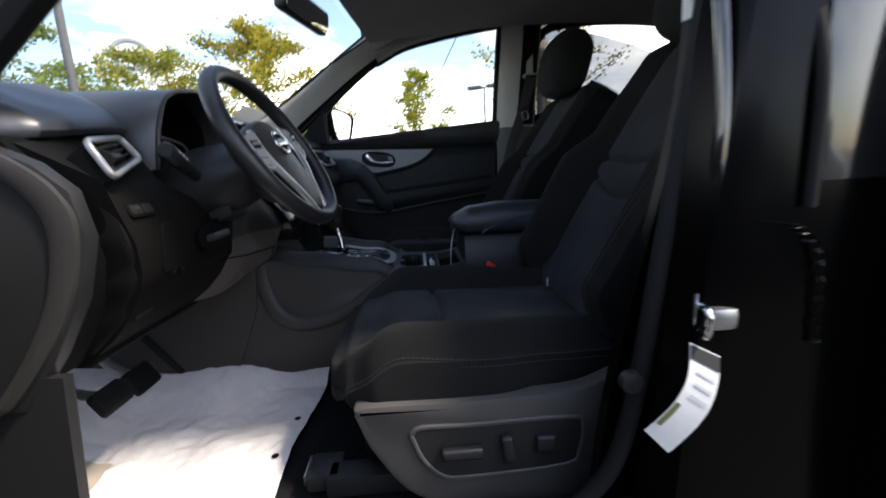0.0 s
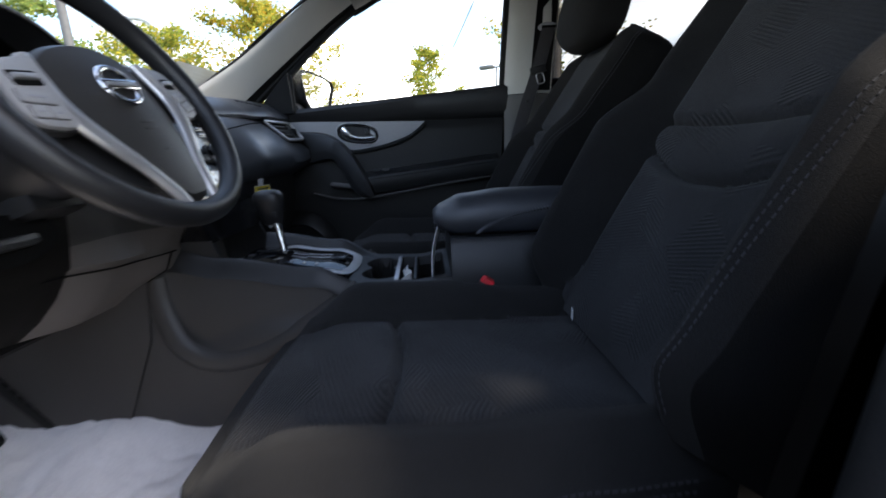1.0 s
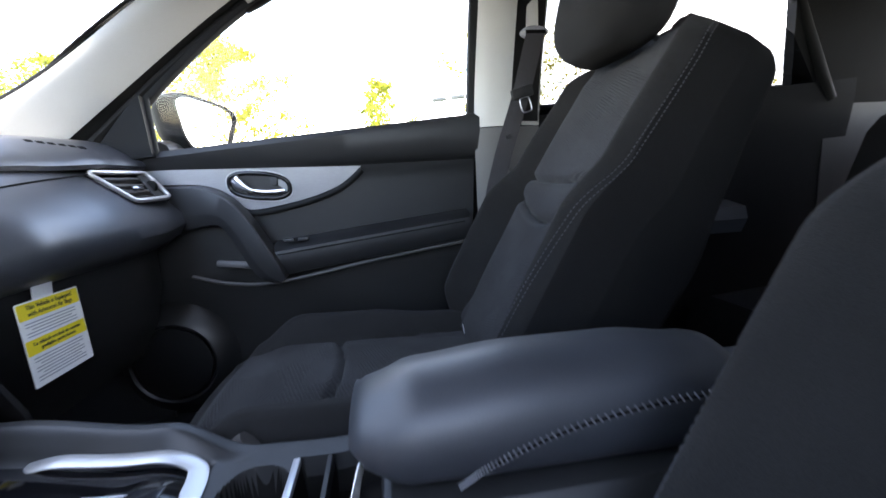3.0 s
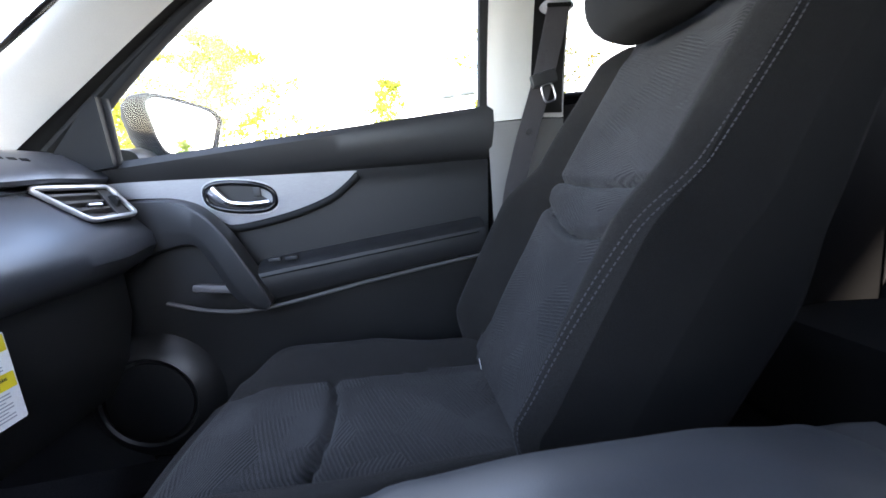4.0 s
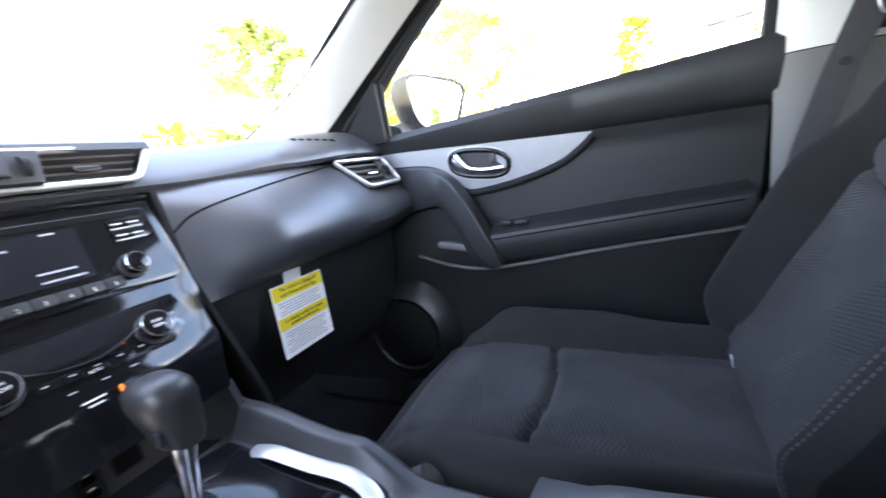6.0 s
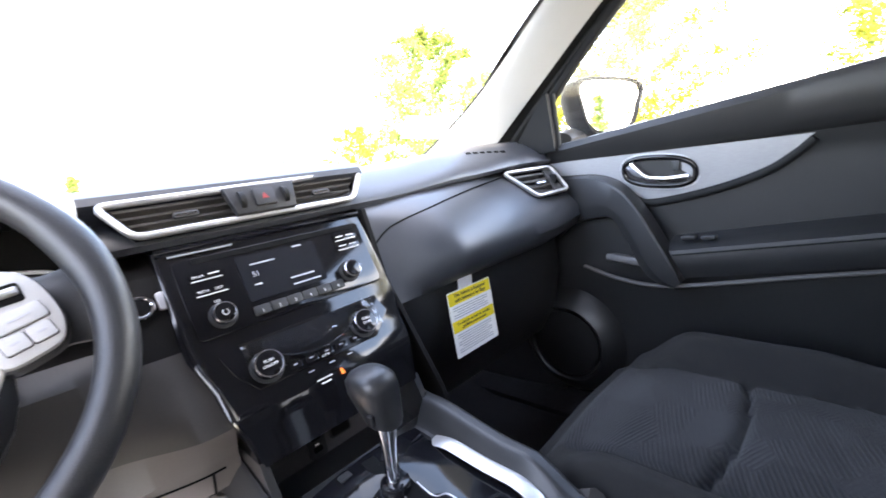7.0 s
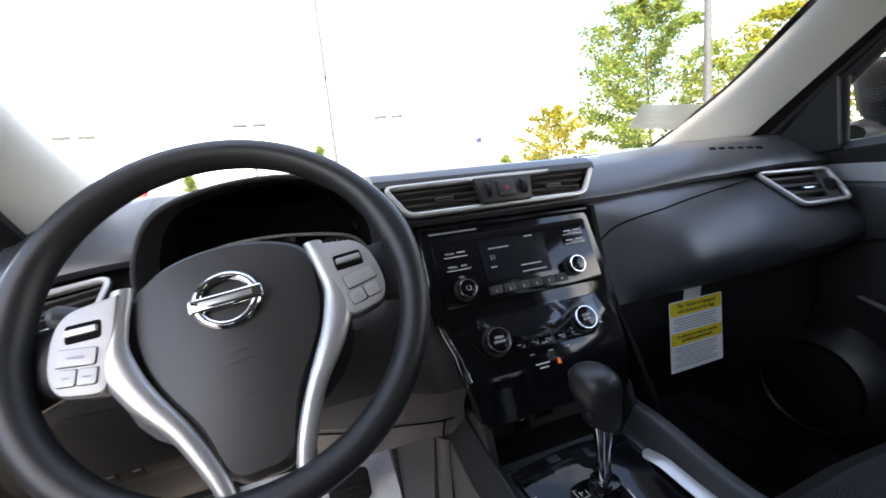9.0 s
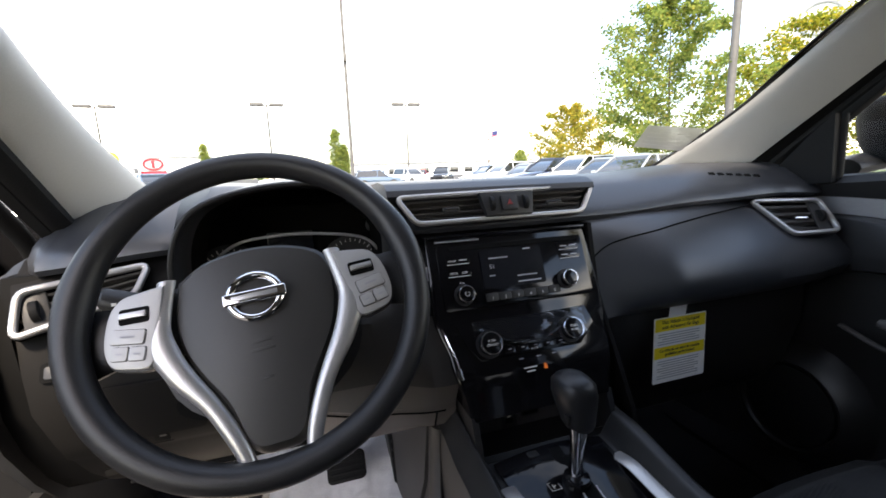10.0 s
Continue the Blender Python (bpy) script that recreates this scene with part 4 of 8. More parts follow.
step = [Vector((knee_end(q.z) + 0.002, q.y, q.z)) for q in spline([(0, 0.205, 0.975), (0, 0.178, 0.935), (0, 0.166, 0.880), (0, 0.172, 0.832), (0, 0.188, 0.800), (0, 0.210, 0.762), (0, 0.272, 0.706)], 30)]
part("end_step", loft([[q + Vector((-0.006, 0.012, 0)), q + Vector((-0.003, 0.003, 0)), q + Vector((0.003, -0.001, 0)), q + Vector((0.008, 0.003, 0)), q + Vector((0.008, 0.05, 0)), q + Vector((-0.006, 0.05, 0))] for q in step]), M_KNEE, dash, "rounded edge of the knee panel")
part("column_shroud", loft([[Vector((-0.37 + w * math.cos(t), y, z + h * math.sin(t))) for t in [2 * math.pi * i / 20 for i in range(20)]] for y, z, w, h in ((0.06, 0.985, 0.055, 0.05), (0.10, 0.975, 0.075, 0.065), (0.18, 0.955, 0.085, 0.075), (0.26, 0.93, 0.085, 0.075))]), M_PANEL, dash, "black steering column cover")

start = basis((-0.174, 0.1915, 0.987), (1, 0, 0), (0, 0.5, 1))
button = part("start_button", disc(0.0135, 0.006, start, 28, 0.0015), M_PIANO, dash, "round start button")
part("chrome_ring", tube([start @ Vector((0.0125 * math.cos(2 * math.pi * k / 28), 0.0125 * math.sin(2 * math.pi * k / 28), 0.006)) for k in range(28)], 0.0022, 0.0022, 8, closed=True), M_CHROME, button)
part("key_slot", prism(rounded(0.010, 0.022, 0.003), 0.005, basis((-0.152, 0.190, 0.990), (1, 0, 0), (0, 0.5, 1)), 0.0015), M_SILVER, dash, "small silver switch")

# instrument hood
arch = spline([(-0.505, 0, 0.985), (-0.495, 0, 1.06), (-0.462, 0, 1.112), (-0.385, 0, 1.137), (-0.295, 0, 1.139), (-0.228, 0, 1.112), (-0.195, 0, 1.065), (-0.19, 0, 1.0)], 40)


def hood_ring(y, grow):
    c = Vector((-0.35, 0, 1.05))
    return [Vector((c.x + (q.x - c.x) * grow, y + 0.10 * max(0, 1.08 - q.z) * (1 if y < 0.3 else 0), c.z + (q.z - c.z) * grow)) for q in arch]


part("instrument_hood", loft([hood_ring(0.50, 0.86), hood_ring(0.44, 1.0), hood_ring(0.40, 1.04), hood_ring(0.24, 1.02), hood_ring(0.196, 0.99), hood_ring(0.190, 0.955), hood_ring(0.197, 0.93), hood_ring(0.24, 0.90), hood_ring(0.335, 0.86)], closed=False, caps=False), M_DASH, dash, "black hood over the instruments")
# second skin inside the hood, darker than its outside
part("hood_inner_skin", loft([hood_ring(0.205, 0.925), hood_ring(0.25, 0.895), hood_ring(0.334, 0.855)], closed=False, caps=False), M_DARK, dash, "near-black second skin inside the hood")
part("hood_ridge", tube(hood_ring(0.189, 0.972), 0.004, 0.004, 8), M_PANEL, dash)
cluster = thing("instrument_cluster", "dark instrument cluster with two dials behind a curved lens", "instrument cluster", (-0.35, 0.33, 0.98))
part("face", prism([(x, z) for x, z in ((-0.20, 0.96), (-0.20, 1.05), (-0.25, 1.10), (-0.45, 1.10), (-0.49, 1.05), (-0.49, 0.96))], 0.006, Matrix(((1, 0, 0, 0), (0, 0, 1, 0.338), (0, 1, 0, 0), (0, 0, 0, 1)))), M_DARK, cluster)
lens = spline([(-0.485, 0.292, 1.000), (-0.435, 0.285, 1.045), (-0.377, 0.283, 1.057), (-0.308, 0.283, 1.056), (-0.235, 0.285, 1.044), (-0.203, 0.29, 1.015)], 30)
part("lens_rim", tube(lens, 0.0025, 0.0025, 6), M_SILVER, cluster, "thin silver rim")
for cx in (-0.448, -0.250):
    dial = part("dial", disc(0.052, 0.006, basis((cx, 0.332, 0.990), (1, 0, 0), (0, 0.18, 1)), 40), M_PANEL, cluster, "round dial with white ticks")
    m = basis((cx, 0.325, 0.990), (1, 0, 0), (0, 0.18, 1))
    bm = bmesh.new()
    for k in range(25):
        a = radians(225 - 270 * k / 24)
        r = 0.044
        bm = block((0.007 if k % 2 == 0 else 0.004, 0.0012, 0.0008), m @ Matrix.Translation((r * math.cos(a), r * math.sin(a), 0.001)) @ Matrix.Rotation(a, 4, "Z"), 0, bm=bm)
    part("ticks", bm, M_LABEL, dial)
part("centre_display", block((0.075, 0.006, 0.055), Matrix.Translation((-0.35, 0.333, 1.03)), 0.002), M_SCREEN, cluster)


# ---- air vents ----
def vent(parent, corners, slats, tabs, wheel=None):
    """A louvred vent from its four corners (top left, top right, bottom right, bottom left)."""
    tl, tr, br, bl = (Vector(c) for c in corners)

    def at(u, v, d=0.0):
        return lerp(lerp(tl, tr, u), lerp(bl, br, u), v) + out * d
    out = (tr - bl).cross(tl - br).normalized()
    if out.y > 0:
        out = -out
    ring = []
    for p, a, b in ((bl, tl, tr), (tl, tr, br), (tr, br, bl), (br, bl, tl)):
        ca, cb = a + (p - a).normalized() * 0.012, a + (b - a).normalized() * 0.012
        ring += [lerp(lerp(ca, a, s), lerp(a, cb, s), s) for s in (0, 0.25, 0.5, 0.75, 1)]
        far = b + (a - b).normalized() * 0.012
        ring += [lerp(cb, far, s) for s in (0.25, 0.5, 0.75)]
    part("frame", tube([q + out * 0.003 for q in ring], 0.0042, 0.0050, 12, closed=True, square=0.3), M_SATIN, parent, "satin silver frame")
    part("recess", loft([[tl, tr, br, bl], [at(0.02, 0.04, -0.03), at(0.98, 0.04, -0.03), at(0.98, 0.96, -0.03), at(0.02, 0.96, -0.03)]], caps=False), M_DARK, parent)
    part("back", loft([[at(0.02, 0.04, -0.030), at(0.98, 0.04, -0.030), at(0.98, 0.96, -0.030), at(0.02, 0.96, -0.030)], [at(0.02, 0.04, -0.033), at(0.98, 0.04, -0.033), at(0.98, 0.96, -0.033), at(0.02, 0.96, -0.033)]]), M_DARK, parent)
    for k in range(slats):
        v = (k + 0.7) / (slats + 0.4)
        part("slat", loft([[at(u, v - 0.015, -0.001), at(u, v + 0.035, -0.003), at(u, v + 0.06, -0.022), at(u, v - 0.015, -0.022)] for u in (0.03, 0.35, 0.65, 0.97)]), M_GREY, parent)
    for u in tabs:
        m = basis(at(u, 0.55, -0.002), tr - tl, tl - bl)
        part("tab", prism(rounded(0.030, 0.008, 0.0035), 0.005, m, 0.0015), M_PANEL, parent, "slider tab")
        part("tab_line", prism(rounded(0.024, 0.0022, 0.001), 0.0058, m), M_CHROME, parent)
    if wheel is not None:
        m = basis(at(wheel, 0.5, -0.004), tr - tl, tl - bl)
        part("wheel_plate", prism(rounded(0.026, (tl - bl).length * 0.86, 0.004), 0.004, m, 0.001), M_PANEL, parent)
        part("thumb_wheel", disc(0.013, 0.008, m @ Matrix.Translation((-0.004, 0, 0.004)) @ Matrix.Rotation(radians(90), 4, "Y"), 20, 0.001), M_RUBBER, parent)


CV = ((-0.186, 0.226, 1.108), (0.184, 0.232, 1.113), (0.150, 0.212, 1.069), (-0.158, 0.209, 1.067))
centre_vent = thing("air_vent", "wide centre air vent framed in satin silver", "air vent", (0, 0.22, 1.07), "dashboard vents")
vent(centre_vent, CV, 4, (0.22, 0.80))
hz_m = basis((0.001, 0.213, 1.090), (1, 0.004, 0), (0, 0.42, 1))
part("button_panel", prism([(-0.050, 0.020), (0.050, 0.020), (0.042, -0.020), (-0.042, -0.020)], 0.010, hz_m, 0.001), M_PANEL, centre_vent)
part("hazard_button", prism(rounded(0.030, 0.026, 0.003), 0.014, hz_m, 0.002), M_PANEL, centre_vent, "hazard button with a red triangle")
part("triangle", prism([(-0.005, -0.004), (0.005, -0.004), (0.0, 0.005)], 0.0148, hz_m), M_DIMRED, centre_vent)
for s in (-1, 1):
    part("thumb_wheel", disc(0.013, 0.007, hz_m @ Matrix.Translation((s * 0.031 - 0.0035, 0, 0.006)) @ Matrix.Rotation(radians(90), 4, "Y"), 22, 0.001), M_RUBBER, centre_vent)
right_vent = thing("air_vent", "slanted passenger air vent framed in satin silver", "air vent", (0.63, 0.16, 1.0), "dashboard vents")
vent(right_vent, ((0.563, 0.205, 1.064), (0.697, 0.160, 1.062), (0.690, 0.112, 1.004), (0.602, 0.140, 1.000)), 4, (0.5,), 0.86)
left_vent = thing("air_vent", "slanted driver's air vent framed in satin silver", "air vent", (-0.6, 0.14, 1.0), "dashboard vents")
vent(left_vent, ((-0.659, 0.198, 1.021), (-0.532, 0.235, 1.036), (-0.543, 0.203, 1.002), (-0.659, 0.171, 0.972)), 4, (0.5,), 0.14)

# ---- centre stack: radio and climate panels ----
def on_stack(x, z, out=0.0):
    """The pose of a thing on the stack's face, its z standing off the face."""
    dy = (stack_y(z + 0.012) - stack_y(z - 0.012)) / 0.024
    m = basis((x, stack_y(z), z), (1, 0, 0), (0, dy, 1))
    return m @ Matrix.Translation((0, 0, out))


def half_width(z):
    return curve_at([(0.70, 0.112), (0.80, 0.122), (0.87, 0.137), (0.925, 0.152), (1.045, 0.148)], z)


stack = thing("centre_stack", "piano black centre stack face", "dashboard panel", (0, 0.12, 0.75))
zs = [0.79 + 0.255 * k / 20 for k in range(21)]
part("face_panel", loft([[Vector((-half_width(z), stack_y(z) + 0.004, z)), Vector((-half_width(z) + 0.006, stack_y(z), z)), Vector((half_width(z) - 0.006, stack_y(z), z)), Vector((half_width(z), stack_y(z) + 0.004, z)), Vector((half_width(z), 0.30, z)), Vector((-half_width(z), 0.30, z))] for z in zs]), M_PIANO, stack)
part("chrome_line", tube([on_stack(-half_width(z) + 0.006, z, 0.002).translation for z in (0.85, 0.875, 0.90, 0.915)], 0.0018, 0.0018, 6), M_CHROME, stack)
part("silver_lip", tube([on_stack(-0.146 + 0.29 * k / 10, 1.044, 0.001).translation for k in range(11)], 0.003, 0.005, 8), M_PIANO, stack)
# silver strip stands in for the sky glint on the gloss lip
part("trim_strip", tube([on_stack(-0.134 + 0.075 * k / 4, 1.0375, 0.0015).translation for k in range(5)], 0.0016, 0.0012, 6), M_SILVER, stack, "short silver strip painted as sky glint on the gloss lip")
# an open shelf under the climate panel, its sockets on the sloping back
part("pocket_back", loft([[Vector((x, *q)) for q in ((0.182, 0.792), (0.168, 0.700), (0.178, 0.696), (0.194, 0.790))] for x in (-0.114, 0, 0.114)]), M_GREY, stack, "sloping back of the open shelf")
part("pocket_floor", loft([[Vector((x, *q)) for q in ((0.170, 0.706), (0.100, 0.712), (0.092, 0.724), (0.086, 0.728), (0.080, 0.722), (0.080, 0.690), (0.170, 0.690))] for x in (-0.112, -0.05, 0.05, 0.112)]), M_PANEL, stack, "shelf floor with a raised lip")
for s in (-1, 1):
    part("pocket_side", loft([[Vector((s * x, *q)) for q in ((0.185, 0.795), (0.085, 0.795), (0.062, 0.740), (0.045, 0.692), (0.185, 0.692))] for x in (0.112, 0.122)]), M_PANEL, stack)
slope = (0, 0.15, 1)
part("socket", prism(rounded(0.036, 0.030, 0.004), 0.004, basis((0.022, 0.1745, 0.735), (1, 0, 0), slope), 0.001), M_PANEL, stack, "black socket cover")
part("socket_cap", prism(rounded(0.030, 0.024, 0.003), 0.006, basis((0.022, 0.1745, 0.735), (1, 0, 0), slope), 0.0015), M_KNEE, stack)
part("usb_plate", prism(rounded(0.028, 0.042, 0.004), 0.004, basis((-0.019, 0.1735, 0.728), (1, 0, 0), slope), 0.001), M_PANEL, stack, "socket plate")
for dz in (-0.009, 0.009):
    part("port", prism(rounded(0.014, 0.008, 0.002), 0.0052, basis((-0.019, 0.1735 + 0.15 * dz, 0.728 + dz), (1, 0, 0), slope)), M_DARK, stack)
    part("port_mark", prism(rounded(0.006, 0.0016, 0.0005), 0.0046, basis((-0.019, 0.1735 + 0.15 * (dz + 0.007), 0.728 + dz + 0.007), (1, 0, 0), slope)), M_LABEL, stack)

radio = thing("car_radio", "piano black car radio with a small dim screen", "radio", (0, 0.16, 0.94))
part("faceplate", prism(rounded(0.268, 0.104, 0.008), 0.003, on_stack(0, 0.983), 0.001), M_PIANO, radio)
part("disc_slot", prism(rounded(0.235, 0.007, 0.002), 0.0006, on_stack(0.005, 1.026, 0.003)), M_DARK, radio)
part("screen", prism(rounded(0.112, 0.062, 0.003), 0.0012, on_stack(-0.008, 0.990, 0.003)), M_SCREEN, radio, "dim blue-black display")
lettering("readout", "51", 0.0100, on_stack(-0.045, 0.993, 0.0046), M_GREYINK, radio)
for x, z, w in ((-0.032, 1.006, 0.034), (-0.047, 0.980, 0.010), (0.015, 0.976, 0.036), (0.018, 0.967, 0.042), (0.022, 1.016, 0.014)):
    part("text_bar", prism(rounded(w, 0.0022, 0.0008), 0.0003, on_stack(x, z, 0.0044)), M_GREYINK, radio)
for s, zz in ((-1, (1.008, 0.990)), (1, (1.014, 1.000))):
    for z in zz:
        part("button", prism(rounded(0.040, 0.0115, 0.002), 0.0016, on_stack(s * 0.102, z, 0.003), 0.0005), M_PIANO, radio)
        part("button_edge", prism(rounded(0.036, 0.0010, 0.0004), 0.0020, on_stack(s * 0.102, z - 0.0056, 0.003)), M_LABEL, radio, "white button edge")
        for dx in (-0.009, 0.009):
            word = {(-1, 0): ("FM·AM", ""), (-1, 1): ("MEDIA", "DISP")}.get((s, zz.index(z)), ("", ""))[0 if dx < 0 else 1]
            if word:
                lettering("label", word, 0.0046, on_stack(s * 0.102 + dx, z - 0.001, 0.0046), M_LABEL, radio)
            else:
                part("text_bar", prism(rounded(0.013, 0.0016, 0.0006), 0.0004, on_stack(s * 0.102 + dx, z, 0.0046)), M_LABEL, radio)
for k in range(6):
    x = -0.054 + 0.0225 * k
    key = part("preset_key", prism(rounded(0.0212, 0.0125, 0.002), 0.003, on_stack(x, 0.949, 0.003), 0.0006), M_PANEL, radio, "preset key")
    lettering("numeral", str(k + 1), 0.0065, on_stack(x, 0.947, 0.0064), M_LABEL, radio)


def knob(parent, x, z, r, words=()):
    m = on_stack(x, z, 0.002)
    k = part("knob", disc(r, 0.017, m, 36, 0.0025), M_PIANO, parent, "round knob with a chrome ring")
    ring = [m @ Vector((r * math.cos(2 * math.pi * i / 36), r * math.sin(2 * math.pi * i / 36), 0.0155)) for i in range(36)]
    part("chrome_ring", tube(ring, 0.0011, 0.0014, 8, closed=True), M_CHROME, k)
    part("base_ring", disc(r + 0.004, 0.004, m, 36, 0.001), M_PANEL, k)
    for i, w in enumerate(words):
        lettering("label", w, 0.0052, m @ Matrix.Translation((0, 0.003 - 0.006 * i, 0.0172)), M_LABEL, k)


knob(radio, -0.100, 0.957, 0.0125)
lettering("label", "VOL", 0.0045, on_stack(-0.100, 0.9745, 0.0034), M_LABEL, radio)
lettering("label", "AUTO", 0.0042, on_stack(-0.004, 0.872, 0.0040), M_LABEL, radio)
knob(radio, 0.086, 0.962, 0.0125)
power = [on_stack(-0.100, 0.957, 0.0195) @ Vector((0.0035 * math.cos(radians(120 + 300 * i / 12)), 0.0035 * math.sin(radians(120 + 300 * i / 12)), 0)) for i in range(13)]
part("power_mark", tube(power, 0.0005, 0.0005, 5), M_LABEL, radio)

climate = thing("climate_panel", "gloss climate control panel with two dials", "climate control", (0, 0.11, 0.86))
part("faceplate", prism([(-0.118, 0.026), (0.112, 0.030), (0.120, 0.0), (0.085, -0.030), (-0.09, -0.030), (-0.108, -0.005)], 0.003, on_stack(-0.004, 0.893), 0.001), M_PIANO, climate)
part("display", prism([(-0.075, 0.016), (0.065, 0.020), (0.055, 0.002), (0.02, -0.012), (-0.04, -0.012), (-0.065, 0.0)], 0.0012, on_stack(-0.006, 0.900, 0.003)), M_SCREEN, climate)
arcp = [on_stack(-0.075 + 0.14 * k / 14, 0.903 - 0.022 * math.sin(math.pi * k / 14) ** 0.8, 0.0055).translation for k in range(15)]
film = lambda u, v: on_stack(-0.098 + 0.196 * u, 0.878 + 0.040 * v, 0.0075 + 0.0020 * noise.noise((u * 5, v * 2.0, 2.0)) + 0.0022 * abs(noise.noise((u * 9 + v * 3, v * 2.5, 5.0))) * (0.25 + 1.5 * abs(u - 0.5))).translation
part("protective_film", sheet(film, 90, 30), M_FILM, climate, "crinkled clear protective film")
part("display_rim", tube(arcp, 0.0022, 0.001, 6), M_PIANO, climate)
knob(climate, -0.077, 0.886, 0.0165, ("PUSH", "ON/OFF"))
knob(climate, 0.067, 0.888, 0.0165, ("PUSH", "DUAL"))
for k in range(5):
    part("button", prism(rounded(0.017, 0.010, 0.002), 0.002, on_stack(-0.045 + 0.0225 * k, 0.875, 0.0022), 0.0004), M_PIANO, climate)
    part("text_bar", prism(rounded(0.006, 0.0014, 0.0006), 0.0004, on_stack(-0.045 + 0.0225 * k, 0.876, 0.0043)), M_GREYINK, climate)
for x in (-0.03, 0.0, 0.028):
    part("text_bar", prism(rounded(0.008, 0.0014, 0.0006), 0.0004, on_stack(x, 0.862, 0.0031)), M_GREYINK, climate)
part("airbag_lamp", prism([(-0.003, -0.0035), (0.003, -0.0035), (0.001, 0.0045), (-0.002, 0.0045)], 0.0008, on_stack(0.008, 0.848, 0.001)), M_AMBER, climate, "small amber warning lamp")
part("text_bar", prism(rounded(0.022, 0.0018, 0.0007), 0.0005, on_stack(-0.018, 0.850, 0.001)), M_LABEL, climate)
part("text_bar", prism(rounded(0.014, 0.0018, 0.0007), 0.0005, on_stack(-0.018, 0.8455, 0.001)), M_LABEL, climate)
part("indicator", prism(rounded(0.006, 0.002, 0.0008), 0.0005, on_stack(0.030, 0.886, 0.0036)), M_AMBER, climate)

# ---- hanging airbag tag ----
tag = thing("warning_tag", "white and yellow airbag warning tag hanging from the glovebox", "tag", (0.33, 0.145, 0.74))
tm = basis((0.327, 0.142, 0.806), (1, 0.03, -0.02), (0, 0.05, 1))
part("card", prism(rounded(0.130, 0.126, 0.003), 0.0008, tm), M_PAPER, tag, "white card")
part("strap", prism(rounded(0.042, 0.030, 0.004), 0.0006, tm @ Matrix.Translation((-0.008, 0.072, 0)) @ Matrix.Rotation(radians(8), 4, "X")), M_PAPER, tag)
for y, h in ((0.049, 0.024), (-0.004, 0.022)):
    part("yellow_band", prism(rounded(0.126, h, 0.002), 0.0003, tm @ Matrix.Translation((0, y, 0.0008))), M_YELLOW, tag, "yellow heading band")
lettering("heading", "This Vehicle is Equipped\nwith Advanced Air Bags", 0.0096, tm @ Matrix.Translation((0, 0.049, 0.0013)), M_INK, tag)
lettering("heading", "Ce véhicule est doté de coussins\ngonflables perfectionnés", 0.0076, tm @ Matrix.Translation((0, -0.004, 0.0013)), M_INK, tag)
for y0, n in ((0.031, 5), (-0.021, 8)):
    for k in range(n):
        part("text_bar", prism(rounded(0.104 - 0.02 * (k % 3 == 2), 0.0016, 0.0006), 0.0003, tm @ Matrix.Translation((-0.003, y0 - 0.0047 * k, 0.0008))), M_GREYINK, tag)

# ---- steering wheel ----
wheel = thing("steering_wheel", "black leather steering wheel with satin silver spokes", "steering wheel", (-0.367, 0.02, 0.85))
WC, WT, WR, WS, WYAW = Vector((-0.3772, 0.0287, 1.0150)), 0.530, 0.1600, 1.04, -0.09
wx = Vector((math.cos(WYAW), math.sin(WYAW), 0))
wy = Vector((-math.sin(WYAW) * math.sin(WT), math.cos(WYAW) * math.sin(WT), math.cos(WT)))
wz = wx.cross(wy)
STEER = radians(8)
wx, wy = wx * math.cos(STEER) + wy * math.sin(STEER), wy * math.cos(STEER) - wx * math.sin(STEER)


def on_wheel(x, y, z=0.0):
    """A point of the wheel: x to the right, y up in its plane, z towards the driver."""
    return WC + wx * (x * WS) + wy * (y * WS) + wz * z


rim = []
for k in range(72):
    a = 2 * math.pi * k / 72
    rim.append(on_wheel(WR * math.cos(a), 0.007 + WR * math.sin(a) * 0.985, 0.0))
rings = []
for k in range(72):
    a = 2 * math.pi * k / 72
    fat = 1 + 0.16 * (bump(math.sin(a) - 0.25, 0.2) + 0)
    rad = wx * math.cos(a) + wy * math.sin(a)
    rings.append([rim[k] + rad * (0.0145 * fat * math.cos(t)) + wz * (0.0165 * math.sin(t)) for t in [2 * math.pi * i / 16 for i in range(16)]])
rings.append(rings[0])
bm = loft(rings, True, False)
bmesh.ops.remove_doubles(bm, verts=bm.verts, dist=1e-6)
part("rim", bm, M_LEATHER, wheel, "grained black leather rim", 80)

# airbag pad: domed shield shape
pad_outline = [(q.x, q.y) for q in spline([(-0.073, 0.047, 0), (-0.045, 0.062, 0), (0.0, 0.068, 0), (0.045, 0.062, 0), (0.073, 0.047, 0), (0.079, 0.015, 0), (0.074, -0.020, 0), (0.060, -0.050, 0), (0.038, -0.086, 0), (0.023, -0.128, 0), (0.0, -0.134, 0), (-0.023, -0.128, 0), (-0.038, -0.086, 0), (-0.060, -0.050, 0), (-0.074, -0.020, 0), (-0.079, 0.015, 0), (-0.073, 0.047, 0)], 71)][:-1]


def pad_z(x, y):
    return -0.014 + 0.024 * (1 - (x / 0.10) ** 2) * (1 - ((y + 0.02) / 0.19) ** 2)


rings = []
for g in (1.0, 0.985, 0.93, 0.8, 0.6, 0.4, 0.2, 0.05):
    ring = []
    for x, y in pad_outline:
        px, py = x * g, -0.02 + (y + 0.02) * g
        ring.append(on_wheel(px, py, pad_z(px, py) - (0.022 if g == 1.0 else 0.006 if g == 0.985 else 0)))
    rings.append(ring)
part("airbag_pad", loft(rings), M_PAD, wheel, "smooth black airbag cover")
